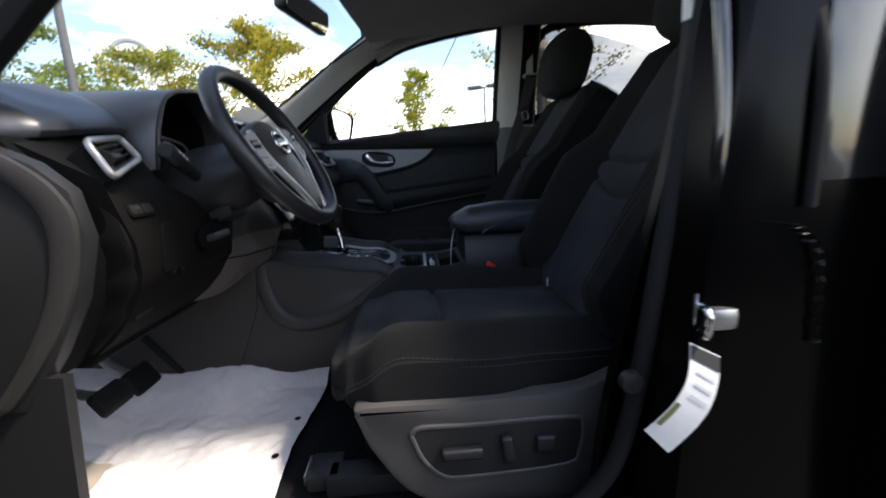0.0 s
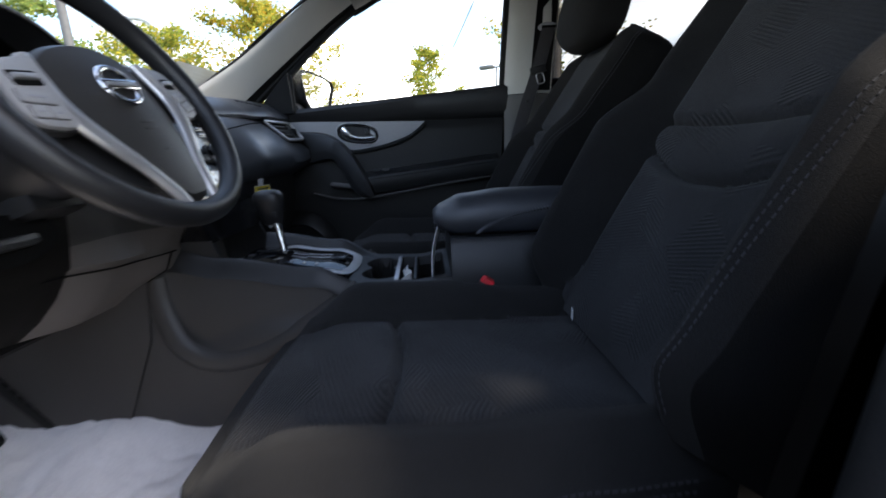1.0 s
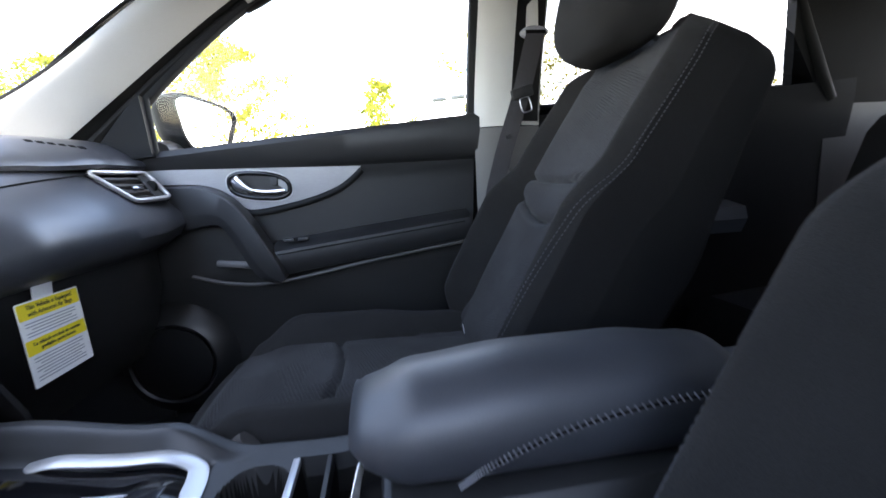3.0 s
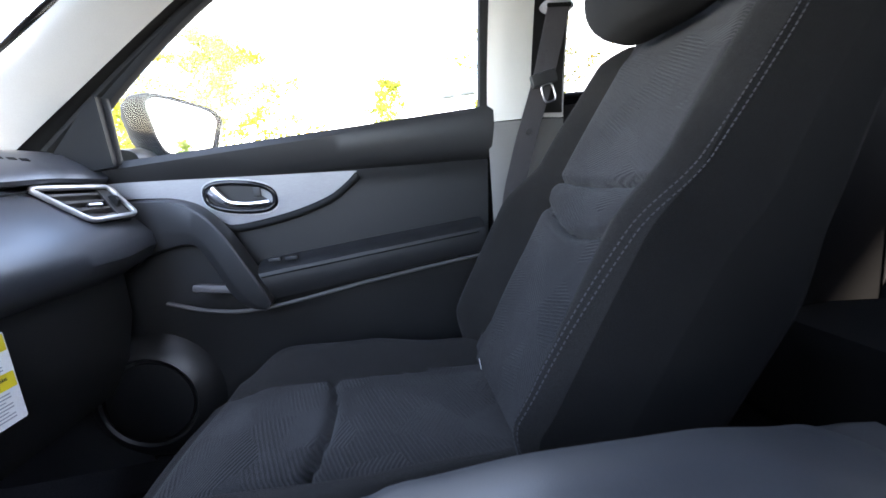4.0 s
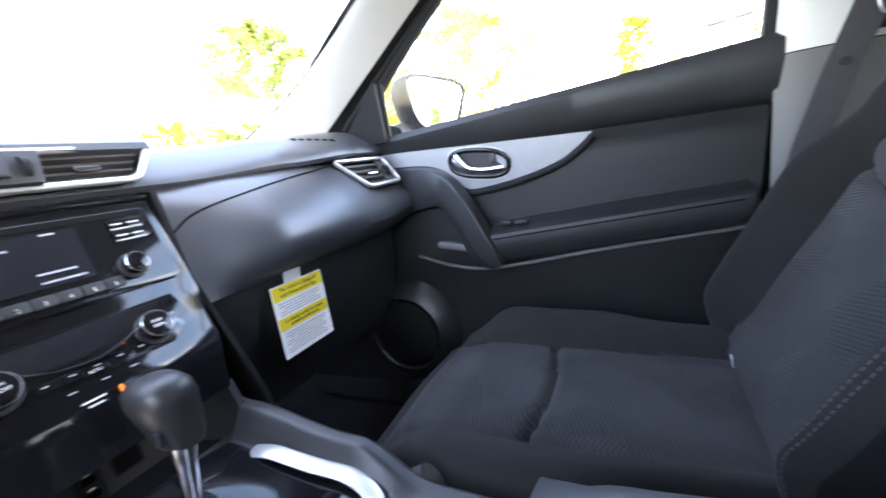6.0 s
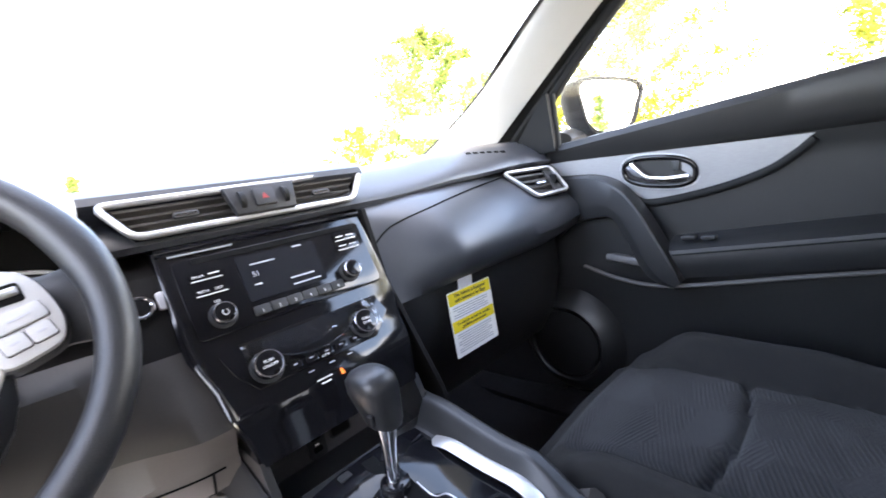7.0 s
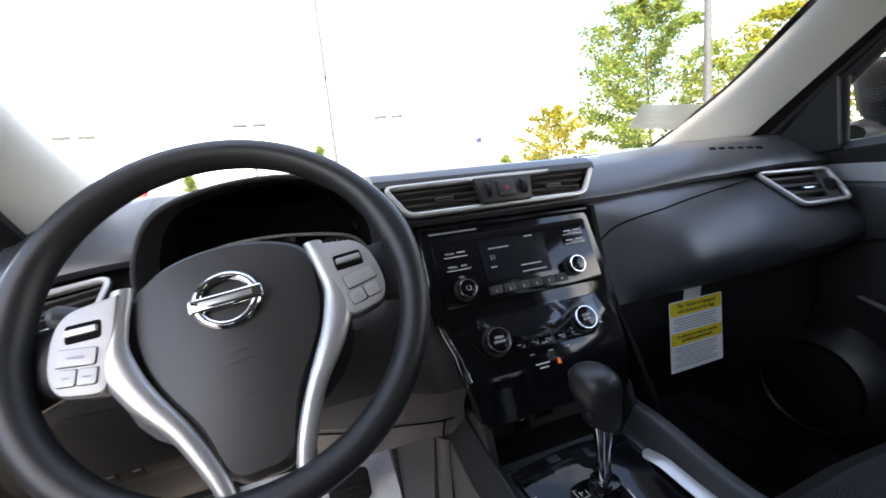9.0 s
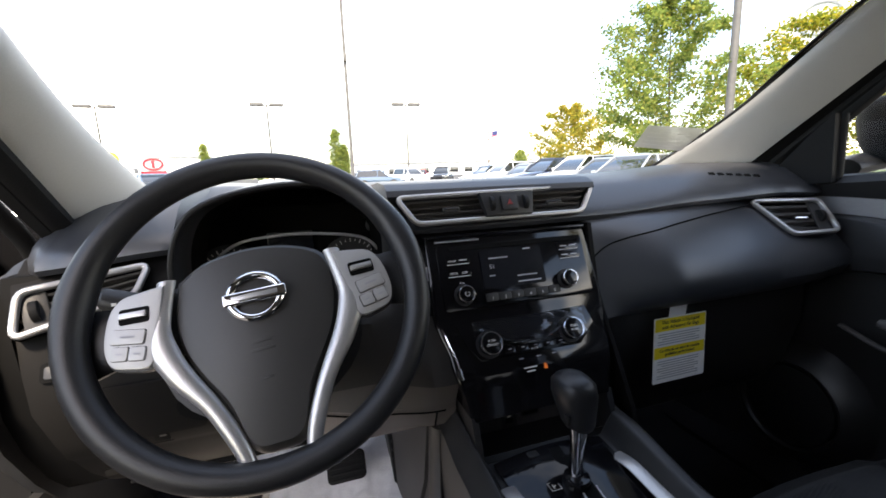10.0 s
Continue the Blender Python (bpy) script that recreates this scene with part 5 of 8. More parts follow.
part("hub", loft([[on_wheel(0.095 * math.cos(t) * g, -0.03 + 0.075 * math.sin(t) * g, z) for t in [2 * math.pi * i / 28 for i in range(28)]] for z, g in ((-0.018, 1.0), (-0.04, 0.95), (-0.07, 0.6))]), M_PANEL, wheel)
# emblem: plain chrome ring and bar
em = [on_wheel(0.0235 * math.cos(2 * math.pi * k / 40), 0.011 + 0.0215 * math.sin(2 * math.pi * k / 40), pad_z(0, 0.02) + 0.003) for k in range(40)]
badge = part("emblem", tube(em, 0.0040, 0.0034, 10, closed=True), M_CHROME, wheel, "plain chrome ring and bar")
part("bar", block((0.061, 0.0135, 0.006), basis(on_wheel(0, 0.011, pad_z(0, 0.02) + 0.004), wx, wy), 0.003, 3), M_CHROME, badge)
part("bar_mark", block((0.044, 0.0050, 0.0008), basis(on_wheel(0, 0.011, pad_z(0, 0.02) + 0.0072), wx, wy), 0.0003), M_SATIN, badge)
for y, w in ((-0.033, 0.018), (-0.041, 0.022), (-0.068, 0.010)):
    part("moulded_mark", block((w, 0.0030, 0.0008), basis(on_wheel(0, y, pad_z(0, y) + 0.0002), wx, wy), 0.0003), M_PAD, wheel)
# side spokes: dark carriers, silver arms and button pods
for s in (-1, 1):
    part("spoke", loft([[on_wheel(s * x, y + h * math.sin(t), z - 0.016 + 0.010 * math.cos(t)) for t in [2 * math.pi * i / 14 for i in range(14)]] for x, y, h, z in ((0.07, 0.01, 0.035, 0.0), (0.105, 0.008, 0.032, 0.0), (0.13, 0.006, 0.030, 0.0), (0.15, 0.004, 0.034, 0.0))]), M_LEATHER, wheel, "black side spoke")
    arm = spline([(s * 0.079, 0.047, 0.000), (s * 0.086, 0.012, 0.002), (s * 0.0875, -0.016, 0.003), (s * 0.073, -0.048, 0.003), (s * 0.050, -0.083, 0.001), (s * 0.034, -0.118, -0.001), (s * 0.026, -0.145, -0.004)], 34)
    rings = []
    for k, q in enumerate(arm):
        w = curve_at([(0, 0.0085), (0.2, 0.0095), (0.36, 0.0135), (0.5, 0.0125), (0.7, 0.0090), (1, 0.0072)], k / 33)
        rings.append([on_wheel(q.x + w * math.cos(t), q.y, q.z + 0.006 * math.sin(t)) for t in [2 * math.pi * i / 12 for i in range(12)]])
    part("spoke_arm", loft(rings), M_SATIN, wheel, "satin silver spoke arm")
    pm = basis(on_wheel(s * 0.106, 0.004, -0.003), wx + wz * (-s * 0.10), wy)
    outline = [(s * q.x, q.y) for q in spline([(-0.029, 0.039, 0), (-0.008, 0.0375, 0), (0.010, 0.034, 0), (0.0215, 0.020, 0), (0.0270, -0.008, 0), (0.0225, -0.027, 0), (0.010, -0.034, 0), (-0.013, -0.036, 0), (-0.018, -0.010, 0), (-0.024, 0.012, 0), (-0.029, 0.039, 0)], 50)][:-1]
    part("pod_rim", prism([(x * 1.06, y * 1.06) for x, y in outline], 0.009, pm @ Matrix.Translation((0, 0, -0.004)), 0.002), M_PANEL, wheel, "black edge round the switches")
    pod = part("button_pod", prism(outline, 0.010, pm, 0.0025), M_POD, wheel, "silver switch pod")

    def key(name, x, y, w, h, z, high, mat, bevel=0.0, turn=12):
        """One flat piece on the pod, x outwards from its middle."""
        part(name, prism(rounded(w, h, min(w, h) * 0.16), high, pm @ Matrix.Translation((s * x, y, z)) @ Matrix.Rotation(radians(s * turn), 4, "Z"), bevel), mat, pod)

    key("rocker_gap", -0.0015, 0.0150, 0.0270, 0.0155, 0.0100, 0.0004, M_DARK, 0, 4)
    key("rocker", -0.0015, 0.0155, 0.0235, 0.0055, 0.0100, 0.0042, M_SATIN, 0.001, 4)
    key("button_gap", 0.0045, -0.0045, 0.0308, 0.0148, 0.0100, 0.0003, M_DARK)
    key("button", 0.0045, -0.0045, 0.0298, 0.0138, 0.0097, 0.0024, M_POD, 0.0008)
    key("mark", 0.0045, -0.0045, 0.0130, 0.0020, 0.0122, 0.0003, M_GREYINK)
    for x, y in ((-0.0025, -0.0222), (0.0125, -0.0190)):
        key("button_gap", x, y, 0.0152, 0.0138, 0.0100, 0.0003, M_DARK)
        key("button", x, y, 0.0142, 0.0128, 0.0097, 0.0024, M_POD, 0.0008)
        key("mark", x, y, 0.0055, 0.0016, 0.0122, 0.0003, M_GREYINK)
# stalks
for s in (-1, 1):
    st = thing("column_stalk", "black control stalk with white marks", "stalk", (-0.37 + s * 0.06, 0.10, 1.0), "column stalks")
    p0, p1 = Vector((-0.375 + s * 0.06, 0.165, 0.970)), Vector((-0.375 + s * 0.185, 0.150, 1.014))
    part("lever", tube([p0, lerp(p0, p1, 0.5), lerp(p0, p1, 0.8)], 0.010, 0.012, 12), M_PANEL, st)
    part("knob", loft([[lerp(p0, p1, t) + Vector((0, r * math.cos(a), r * math.sin(a))) for a in [2 * math.pi * i / 16 for i in range(16)]] for t, r in ((0.45, 0.011), (0.52, 0.0150), (0.95, 0.0155), (1.0, 0.011))]), M_PANEL, st)
    for k in range(3):
        part("mark", block((0.005, 0.001, 0.0035), Matrix.Translation(lerp(p0, p1, 0.66 + 0.1 * k) + Vector((0, -0.0152, 0.002))), 0.0003), M_LABEL, st)

# ---- centre console ----
console = thing("centre_console", "black centre console with gear gate, cup holders and padded armrest", "console", (0, -0.25, 0.4))


def console_z(y):
    return curve_at([(-0.37, 0.702), (-0.30, 0.692), (-0.19, 0.696), (-0.10, 0.719), (0.06, 0.744), (0.16, 0.763)], y)


def box_dip(x, y, x0, x1, y0, y1, r=0.006):
    return smooth(x0 - r, x0, x) * smooth(x1 + r, x1, x) * smooth(y0 - r, y0, y) * smooth(y1 + r, y1, y)


def console_top(u, v):
    x, y = -0.150 + 0.30 * u, 0.16 - 0.53 * v
    z = console_z(y)
    z += (0.018 if x < 0 else 0.022) * smooth(0.112 if x < 0 else 0.092, 0.126 if x < 0 else 0.112, abs(x)) * smooth(-0.21, -0.11, y) - 0.036 * smooth(0.122, 0.154, abs(x))
    z -= 0.012 * box_dip(x, y, -0.106, 0.086, -0.165, 0.10, 0.012) * smooth(-0.165, -0.15, y)
    z -= 0.060 * smooth(0.066, 0.078, y) * smooth(0.120, 0.110, abs(x))
    cup = smooth(0.0445, 0.037, math.hypot(x + 0.048, (y + 0.220) * 1.18)) + smooth(0.0445, 0.037, math.hypot(x - 0.036, (y + 0.220) * 1.18))
    z -= 0.085 * max(min(1, cup), box_dip(x, y, -0.040, 0.030, -0.240, -0.203, 0.006))
    z -= 0.060 * box_dip(x, y, -0.095, 0.085, -0.290, -0.263, 0.004)
    z -= 0.050 * box_dip(x, y, -0.095, 0.085, -0.352, -0.300, 0.004)
    return (x, y, z)


bm = sheet(console_top, 130, 220)
# faces down in the cups and slots are painted darker, as depth shade
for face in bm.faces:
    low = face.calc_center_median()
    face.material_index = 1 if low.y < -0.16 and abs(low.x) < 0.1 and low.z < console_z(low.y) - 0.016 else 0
part("top", bm, (M_PANEL, M_KNEE), console, "black console top, its recessed cup holders painted darker for shade", 30)
ring_line = [(q.x, q.y, console_z(q.y) + 0.002 - 0.016 * smooth(-0.02, 0.05, q.y)) for q in spline([(-0.103, 0.012, 0), (-0.100, -0.03, 0), (-0.094, -0.095, 0), (-0.084, -0.138, 0), (-0.060, -0.154, 0), (0.0, -0.160, 0), (0.062, -0.156, 0), (0.082, -0.142, 0), (0.087, -0.10, 0), (0.082, -0.03, 0), (0.076, 0.018, 0)], 60)]
part("gate_ring", tube(ring_line, 0.0108, 0.0018, 10, square=0.3), M_SATIN, console, "satin silver surround of the gear gate")
part("gate_plate", sheet(lambda u, v: (-0.102 + 0.020 * v + (0.178 - 0.018 * v) * u, 0.055 - 0.205 * v, console_z(0.055 - 0.205 * v) - 0.0095 + 0.010 * math.sin(math.pi * u)), 20, 16, 0.004), M_GATE, console, "gloss black gear gate")
slot = spline([(-0.011, 0.045, 0), (-0.012, 0.025, 0), (-0.002, 0.01, 0), (-0.004, -0.05, 0), (0.01, -0.065, 0), (0.01, -0.11, 0)], 30)
part("gate_slot", tube([(q.x, q.y, console_z(q.y) + 0.0046) for q in slot], 0.010, 0.001, 8), M_DARK, console)
for k, word in enumerate(("P", "R", "N", "D")):
    y = -0.010 - 0.026 * k
    lettering("gear_letter", word, 0.011, Matrix.Translation((-0.045, y, console_z(y) + 0.0030)), M_LABEL, console)
for side in (-0.0115, 0.0115):
    part("slot_edge", tube([(q.x + side, q.y, console_z(q.y) + 0.0054) for q in slot if q.y < -0.02], 0.0009, 0.0009, 6), M_SILVER, console, "thin bright slot edge")
part("shift_lock", prism(rounded(0.016, 0.012, 0.002), 0.003, Matrix.Translation((-0.045, 0.045, console_z(0.045) + 0.001)), 0.0006), M_PANEL, console)
for q, size in (((-0.045, -0.010), 0.014),):
    box = [(q[0] + size * a, q[1] + size * b, console_z(q[1]) + 0.0036) for a, b in ((-0.5, -0.5), (0.5, -0.5), (0.5, 0.5), (-0.5, 0.5))]
    part("letter_box", tube(box, 0.0005, 0.0004, 5, closed=True), M_LABEL, console)
part("window_bar", block((0.040, 0.055, 0.003), Matrix.Translation((0.008, -0.115, console_z(-0.115) + 0.0055)), 0.001), M_SCREEN, console)
part("divider", block((0.185, 0.009, 0.010), Matrix.Translation((-0.008, -0.256, 0.692)), 0.003), M_SILVER, console, "satin silver divider bar")
part("divider", block((0.185, 0.006, 0.008), Matrix.Translation((-0.008, -0.294, 0.691)), 0.002), M_PANEL, console)
for s in (-1, 1):
    def flank(u, v, s=s):
        y = 0.30 - 0.67 * u
        top = min(console_z(y), 0.765) - 0.034 + (0.018 if s < 0 else 0.022) * smooth(-0.21, -0.11, y)
        z = 0.395 + (top - 0.395) * v
        swell = 0.012 * math.sin(math.pi * v) + 0.020 * smooth(0.62, 0.4, z)
        scoop = 0.010 * smooth(0.58, 0.61, z - 0.04 * smooth(0.12, -0.05, y)) * smooth(0.19, 0.15, y)
        return (s * (0.150 + swell - scoop), y, z)
    part("flank", sheet(flank, 40, 30, 0.006), M_FLANK, console, "charcoal console flank")
    part("flank_ridge", tube(spline([(s * 0.146, 0.185, 0.735), (s * 0.150, 0.180, 0.68), (s * 0.160, 0.150, 0.605), (s * 0.163, 0.09, 0.570), (s * 0.159, 0.0, 0.580), (s * 0.149, -0.10, 0.632), (s * 0.136, -0.19, 0.69)], 34), 0.012, 0.022), M_FLANK, console)
    part("footwell_panel", loft([[Vector((s * x, y, z)) for x, y, z in ((0.150, 0.21, 0.90), (0.158, 0.185, 0.79), (0.168, 0.20, 0.62), (0.185, 0.28, 0.41), (0.185, 0.75, 0.41), (0.155, 0.75, 0.92))], [Vector((s * (x - 0.012), y, z)) for x, y, z in ((0.150, 0.21, 0.90), (0.158, 0.185, 0.79), (0.168, 0.20, 0.62), (0.185, 0.28, 0.41), (0.185, 0.75, 0.41), (0.155, 0.75, 0.92))]]), M_FLANK, console, "charcoal footwell panel")
part("armrest_base", loft([[Vector((x, y, z)) for x, z in ((-0.148, 0.40), (-0.140, 0.70), (-0.128, 0.765), (-0.118, 0.775), (0.070, 0.775), (0.100, 0.755), (0.132, 0.70), (0.148, 0.40))] for y in (-0.368, -0.375, -0.60, -0.82)]), M_PANEL, console, "black armrest box")


LID = [(-0.094, -0.083), (-0.104, -0.076), (-0.109, -0.055), (-0.105, -0.032), (-0.094, -0.016), (-0.074, -0.004), (-0.048, 0.0), (-0.022, -0.005), (0.002, -0.014), (0.024, -0.031), (0.044, -0.051), (0.057, -0.068), (0.055, -0.080), (0.046, -0.083)]


def lid_ring(v):
    """The padded lid's section: its crown lies nearer the driver."""
    y = -0.338 - 0.355 * v
    crest = curve_at([(0, 0.822), (0.05, 0.840), (0.16, 0.856), (0.4, 0.864), (0.7, 0.863), (0.93, 0.852), (1, 0.826)], v)
    low = curve_at([(0, 0.802), (0.05, 0.787), (0.12, 0.779), (1, 0.776)], v)
    w = curve_at([(0, 0.74), (0.05, 0.90), (0.14, 0.98), (0.3, 1.0), (0.9, 0.98), (1, 0.9)], v)
    tall = (crest - low) / 0.083
    ring = [Vector((q.x * w, y, crest + q.z * tall)) for q in spline([(x, 0, z) for x, z in LID], 34)]
    return ring + [Vector((0.03 * w, y, low)), Vector((-0.06 * w, y, low))]


part("armrest_lid", loft([lid_ring(k / 30) for k in range(31)]), M_VINYL, console, "padded black vinyl armrest lid", 60)
line = spline([(-0.106, -0.420, 0.779), (-0.1092, -0.447, 0.796), (-0.1095, -0.51, 0.817), (-0.1085, -0.60, 0.828), (-0.107, -0.70, 0.824)], 60)
part("lid_seam", tube(line, 0.0009, 0.0009, 6), M_DARK, console)
bm = bmesh.new()
for k in range(59):
    bm = tube([lerp(line[k], line[k + 1], 0.1) + Vector((-0.0012, 0.001, 0.0050)), lerp(line[k], line[k + 1], 0.6) + Vector((-0.0018, 0, -0.001))], 0.0009, 0.0009, 5, bm=bm)
part("stitching", bm, M_GREYTHREAD, console, "grey stitching")
part("latch", block((0.05, 0.012, 0.016), Matrix.Translation((0, -0.345, 0.787)), 0.004), M_PANEL, console)

# ---- gear lever ----
gear = thing("gear_lever", "black leather gear knob on a chrome stem", "gear lever", (-0.012, 0.0, 0.745))
part("stem", loft([[Vector((-0.014 + dx, y + d * math.sin(t) * 0.8, z)) + Vector((d * math.cos(t), 0, 0)) for t in [2 * math.pi * i / 14 for i in range(14)]] for dx, y, z, d in ((0, -0.014, 0.735, 0.011), (0.001, -0.012, 0.760, 0.009), (0.006, -0.006, 0.785, 0.0095), (0.012, 0.0, 0.806, 0.0140), (0.013, 0.0, 0.822, 0.0140))]), M_CHROME, gear, "chrome stem")
part("collar", disc(0.018, 0.012, Matrix.Translation((-0.014, -0.014, 0.736)), 24, 0.004), M_PIANO, gear)
part("knob", loft([[Vector((-0.006 + (0.880 - z) * 0.13 + w * math.copysign(abs(math.cos(t)) ** 0.8, math.cos(t)), 0.006 + y + d * math.copysign(abs(math.sin(t)) ** 0.8, math.sin(t)), z - 0.009)) for t in [2 * math.pi * i / 24 for i in range(24)]] for y, z, w, d in ((0, 0.812, 0.0165, 0.018), (0.001, 0.820, 0.0205, 0.022), (0.003, 0.842, 0.0245, 0.027), (0.004, 0.862, 0.0275, 0.031), (0.004, 0.876, 0.026, 0.030), (0.004, 0.884, 0.020, 0.023), (0.004, 0.887, 0.010, 0.012))]), M_LEATHER, gear, "black leather knob", 60)
part("release_button", block((0.006, 0.010, 0.014), Matrix.Translation((-0.0245, -0.006, 0.826)), 0.003), M_PANEL, gear)

# loose papers in the console
leaflet = thing("leaflet", "white folded leaflet leaning on the armrest box", "leaflet", (-0.06, -0.345, 0.66))
part("sheet", sheet(lambda u, v: (-0.108 + 0.05 * u + 0.024 * v, -0.352 + 0.012 * math.sin(2.5 * v) - 0.004 * u + 0.02 * (1 - v), 0.665 + 0.130 * v - 0.02 * u), 6, 10, 0.0012), M_PAPER, leaflet)
slips = thing("paper_slips", "crumpled white paper slips in the console slot", "paper", (-0.05, -0.275, 0.64))
for k in range(3):
    part("slip", sheet(lambda u, v: (-0.085 + 0.02 * k + 0.03 * u, -0.272 - 0.004 * k + 0.006 * math.sin(5 * u + k + 2 * v), 0.645 + 0.045 * v + 0.01 * u), 6, 6, 0.0006), M_PAPER, slips)

# ---- seat belt buckles ----
for s in (-1, 1):
    b = thing("belt_buckle", "black belt buckle with a bright red release button", "belt buckle", (s * 0.168, -0.45, 0.6), "belt buckles")
    m = Matrix.Translation((s * 0.166, -0.430 if s < 0 else -0.50, 0.690 if s < 0 else 0.625)) @ pose(0, 0, 0, 32, 0, 0)
    part("body", block((0.030, 0.034, 0.075), m @ Matrix.Translation((0, 0, -0.030)), 0.007), M_PANEL, b)
    part("release_button", block((0.022, 0.024, 0.018), m @ Matrix.Translation((0, 0.004, 0.008)), 0.005), M_RED, b, "red release button")
    part("strap", block((0.026, 0.008, 0.12), m @ Matrix.Translation((0, 0, -0.12)), 0.003), M_PANEL, b)

# ---- driver's footwell ----
mat = thing("paper_mat", "crumpled white paper floor mat with dirt and punched holes", "floor mat", (-0.37, 0.25, 0.4))


def mat_point(u, v):
    y = 0.035 + 0.67 * v + 0.012 * math.sin(5 * u)
    left = -0.640 + 0.08 * smooth(0.3, 1.0, v)
    right = -0.175 + 0.030 * smooth(0.15, 1.0, v) + 0.010 * math.sin(9 * v)
    x = left + (right - left) * u
    z = floor_z(y) + 0.022
    z += 0.030 * smooth(0.85, 1.0, u) * smooth(0.35, 0.0, v) + 0.055 * smooth(0.65, 1.0, u) * smooth(0.1, 0.4, v) * smooth(0.95, 0.6, v)
    z += 0.010 * noise.noise((x * 9, y * 9, 1.3)) + 0.006 * abs(noise.noise((x * 22, y * 22, 4.0))) + 0.003 * noise.noise((x * 55, y * 55, 7))
    return (x, y, z)


part("sheet", sheet(mat_point, 90, 110, 0.001), M_MAT, mat, "", 70)
for u, v in ((0.58, 0.035), (0.30, 0.035)):
    q = Vector(mat_point(u, v))
    part("punched_hole", disc(0.007, 0.001, Matrix.Translation(q + Vector((0, 0, 0.002))), 16), M_DARK, mat)
patch = lambda u, v: Vector(mat_point(0.14 + 0.18 * u, 0.52 + 0.17 * v)) + Vector((0, 0, 0.003))
part("tape_patch", sheet(patch, 8, 8, 0.0008), material("tan_tape", (0.46, 0.40, 0.33), 0.7, spots=0.1), mat, "tan tape patch")

pedals = thing("pedals", "black rubber brake and accelerator pedals on steel arms", "pedals", (-0.27, 0.42, 0.45))
bm = prism(rounded(0.085, 0.062, 0.012), 0.014, basis((-0.285, 0.448, 0.502), (1, 0, 0), (0, 0.55, 0.83)), 0.004)
brake = part("brake_pedal", bm, M_RUBBER, pedals, "ribbed black brake pad")
for k in range(5):
    part("rib", block((0.075, 0.005, 0.004), basis((-0.285, 0.448, 0.502), (1, 0, 0), (0, 0.55, 0.83)) @ Matrix.Translation((0, -0.024 + 0.012 * k, 0.0155)), 0.001), M_RUBBER, brake)
part("brake_arm", tube(spline([(-0.285, 0.46, 0.505), (-0.290, 0.53, 0.58), (-0.29, 0.55, 0.74)], 10), 0.008, 0.012), M_STEEL, pedals, "steel brake arm")
gas = part("accelerator", prism(rounded(0.052, 0.150, 0.012), 0.016, basis((-0.158, 0.455, 0.510), (1, 0, 0), (0, 0.62, 0.78)), 0.004), M_RUBBER, pedals, "long black accelerator")
for k in range(7):
    part("rib", block((0.044, 0.005, 0.003), basis((-0.158, 0.455, 0.510), (1, 0, 0), (0, 0.62, 0.78)) @ Matrix.Translation((0, -0.055 + 0.018 * k, 0.017)), 0.001), M_PANEL, gas)
parking = part("parking_brake_pedal", prism(rounded(0.075, 0.050, 0.010), 0.016, basis((-0.485, 0.372, 0.560), (1, 0, 0), (0, 0.55, 0.83)), 0.004), M_RUBBER, pedals, "ribbed parking brake pad")
for k in range(4):
    part("rib", block((0.066, 0.004, 0.003), basis((-0.485, 0.372, 0.560), (1, 0, 0), (0, 0.55, 0.83)) @ Matrix.Translation((0, -0.017 + 0.0115 * k, 0.017)), 0.001), M_RUBBER, parking)
part("parking_brake_arm", tube(spline([(-0.485, 0.385, 0.565), (-0.50, 0.44, 0.60), (-0.52, 0.47, 0.72)], 10), 0.007, 0.011), M_STEEL, pedals, "steel parking brake arm")
rest = part("foot_rest", block((0.10, 0.24, 0.03), Matrix.Translation((-0.56, 0.56, 0.485)) @ pose(0, 0, 0, 38, 0, 0), 0.012), M_PANEL, pedals)

# lower knee panel parts
# flat dark plate; the recess and its shade are only painted
part("switch_recess", prism(rounded(0.058, 0.024, 0.005), 0.003, basis((-0.612, 0.1715, 0.926), (1, 0, 0), (0, 0.5, 1)), 0.001), M_DARK, dash, "dark plate in place of a shaded switch recess")
for k in range(2):
    part("switch", prism(rounded(0.022, 0.015, 0.003), 0.004, basis((-0.625 + 0.026 * k, 0.1705, 0.926), (1, 0, 0), (0, 0.5, 1)), 0.001), M_PANEL, dash, "small dash switch")
part("switch_mark", prism(rounded(0.010, 0.0022, 0.0008), 0.0045, basis((-0.625, 0.1705, 0.928), (1, 0, 0), (0, 0.5, 1))), M_GREY, dash)
part("bonnet_lever", block((0.05, 0.014, 0.016), Matrix.Translation((-0.590, 0.212, 0.760)), 0.005), M_KNEE, dash)
for x in (-0.556, -0.530):
    low = basis((x, 0.1775, 0.816), (1, 0, 0), (0, -0.3, 1))
    part("switch_bezel", prism(rounded(0.025, 0.024, 0.003), 0.004, low, 0.001), M_DARK, dash, "dark switch surround")
    part("switch", prism(rounded(0.018, 0.016, 0.002), 0.006, low, 0.0015), M_KNEE, dash, "small dash switch")
    part("switch_mark", prism(rounded(0.008, 0.003, 0.001), 0.0065, low @ Matrix.Translation((0.002, 0.003, 0))), M_GREY, dash)
part("fuse_door", prism(rounded(0.12, 0.08, 0.012), 0.004, basis((-0.53, 0.164, 0.862), (1, 0, 0), (0, -0.1, 1)), 0.002), M_KNEE, dash)
part("socket_block", block((0.035, 0.02, 0.022), Matrix.Translation((-0.555, 0.245, 0.757)), 0.003), M_GREYINK, dash, "grey diagnostic socket")
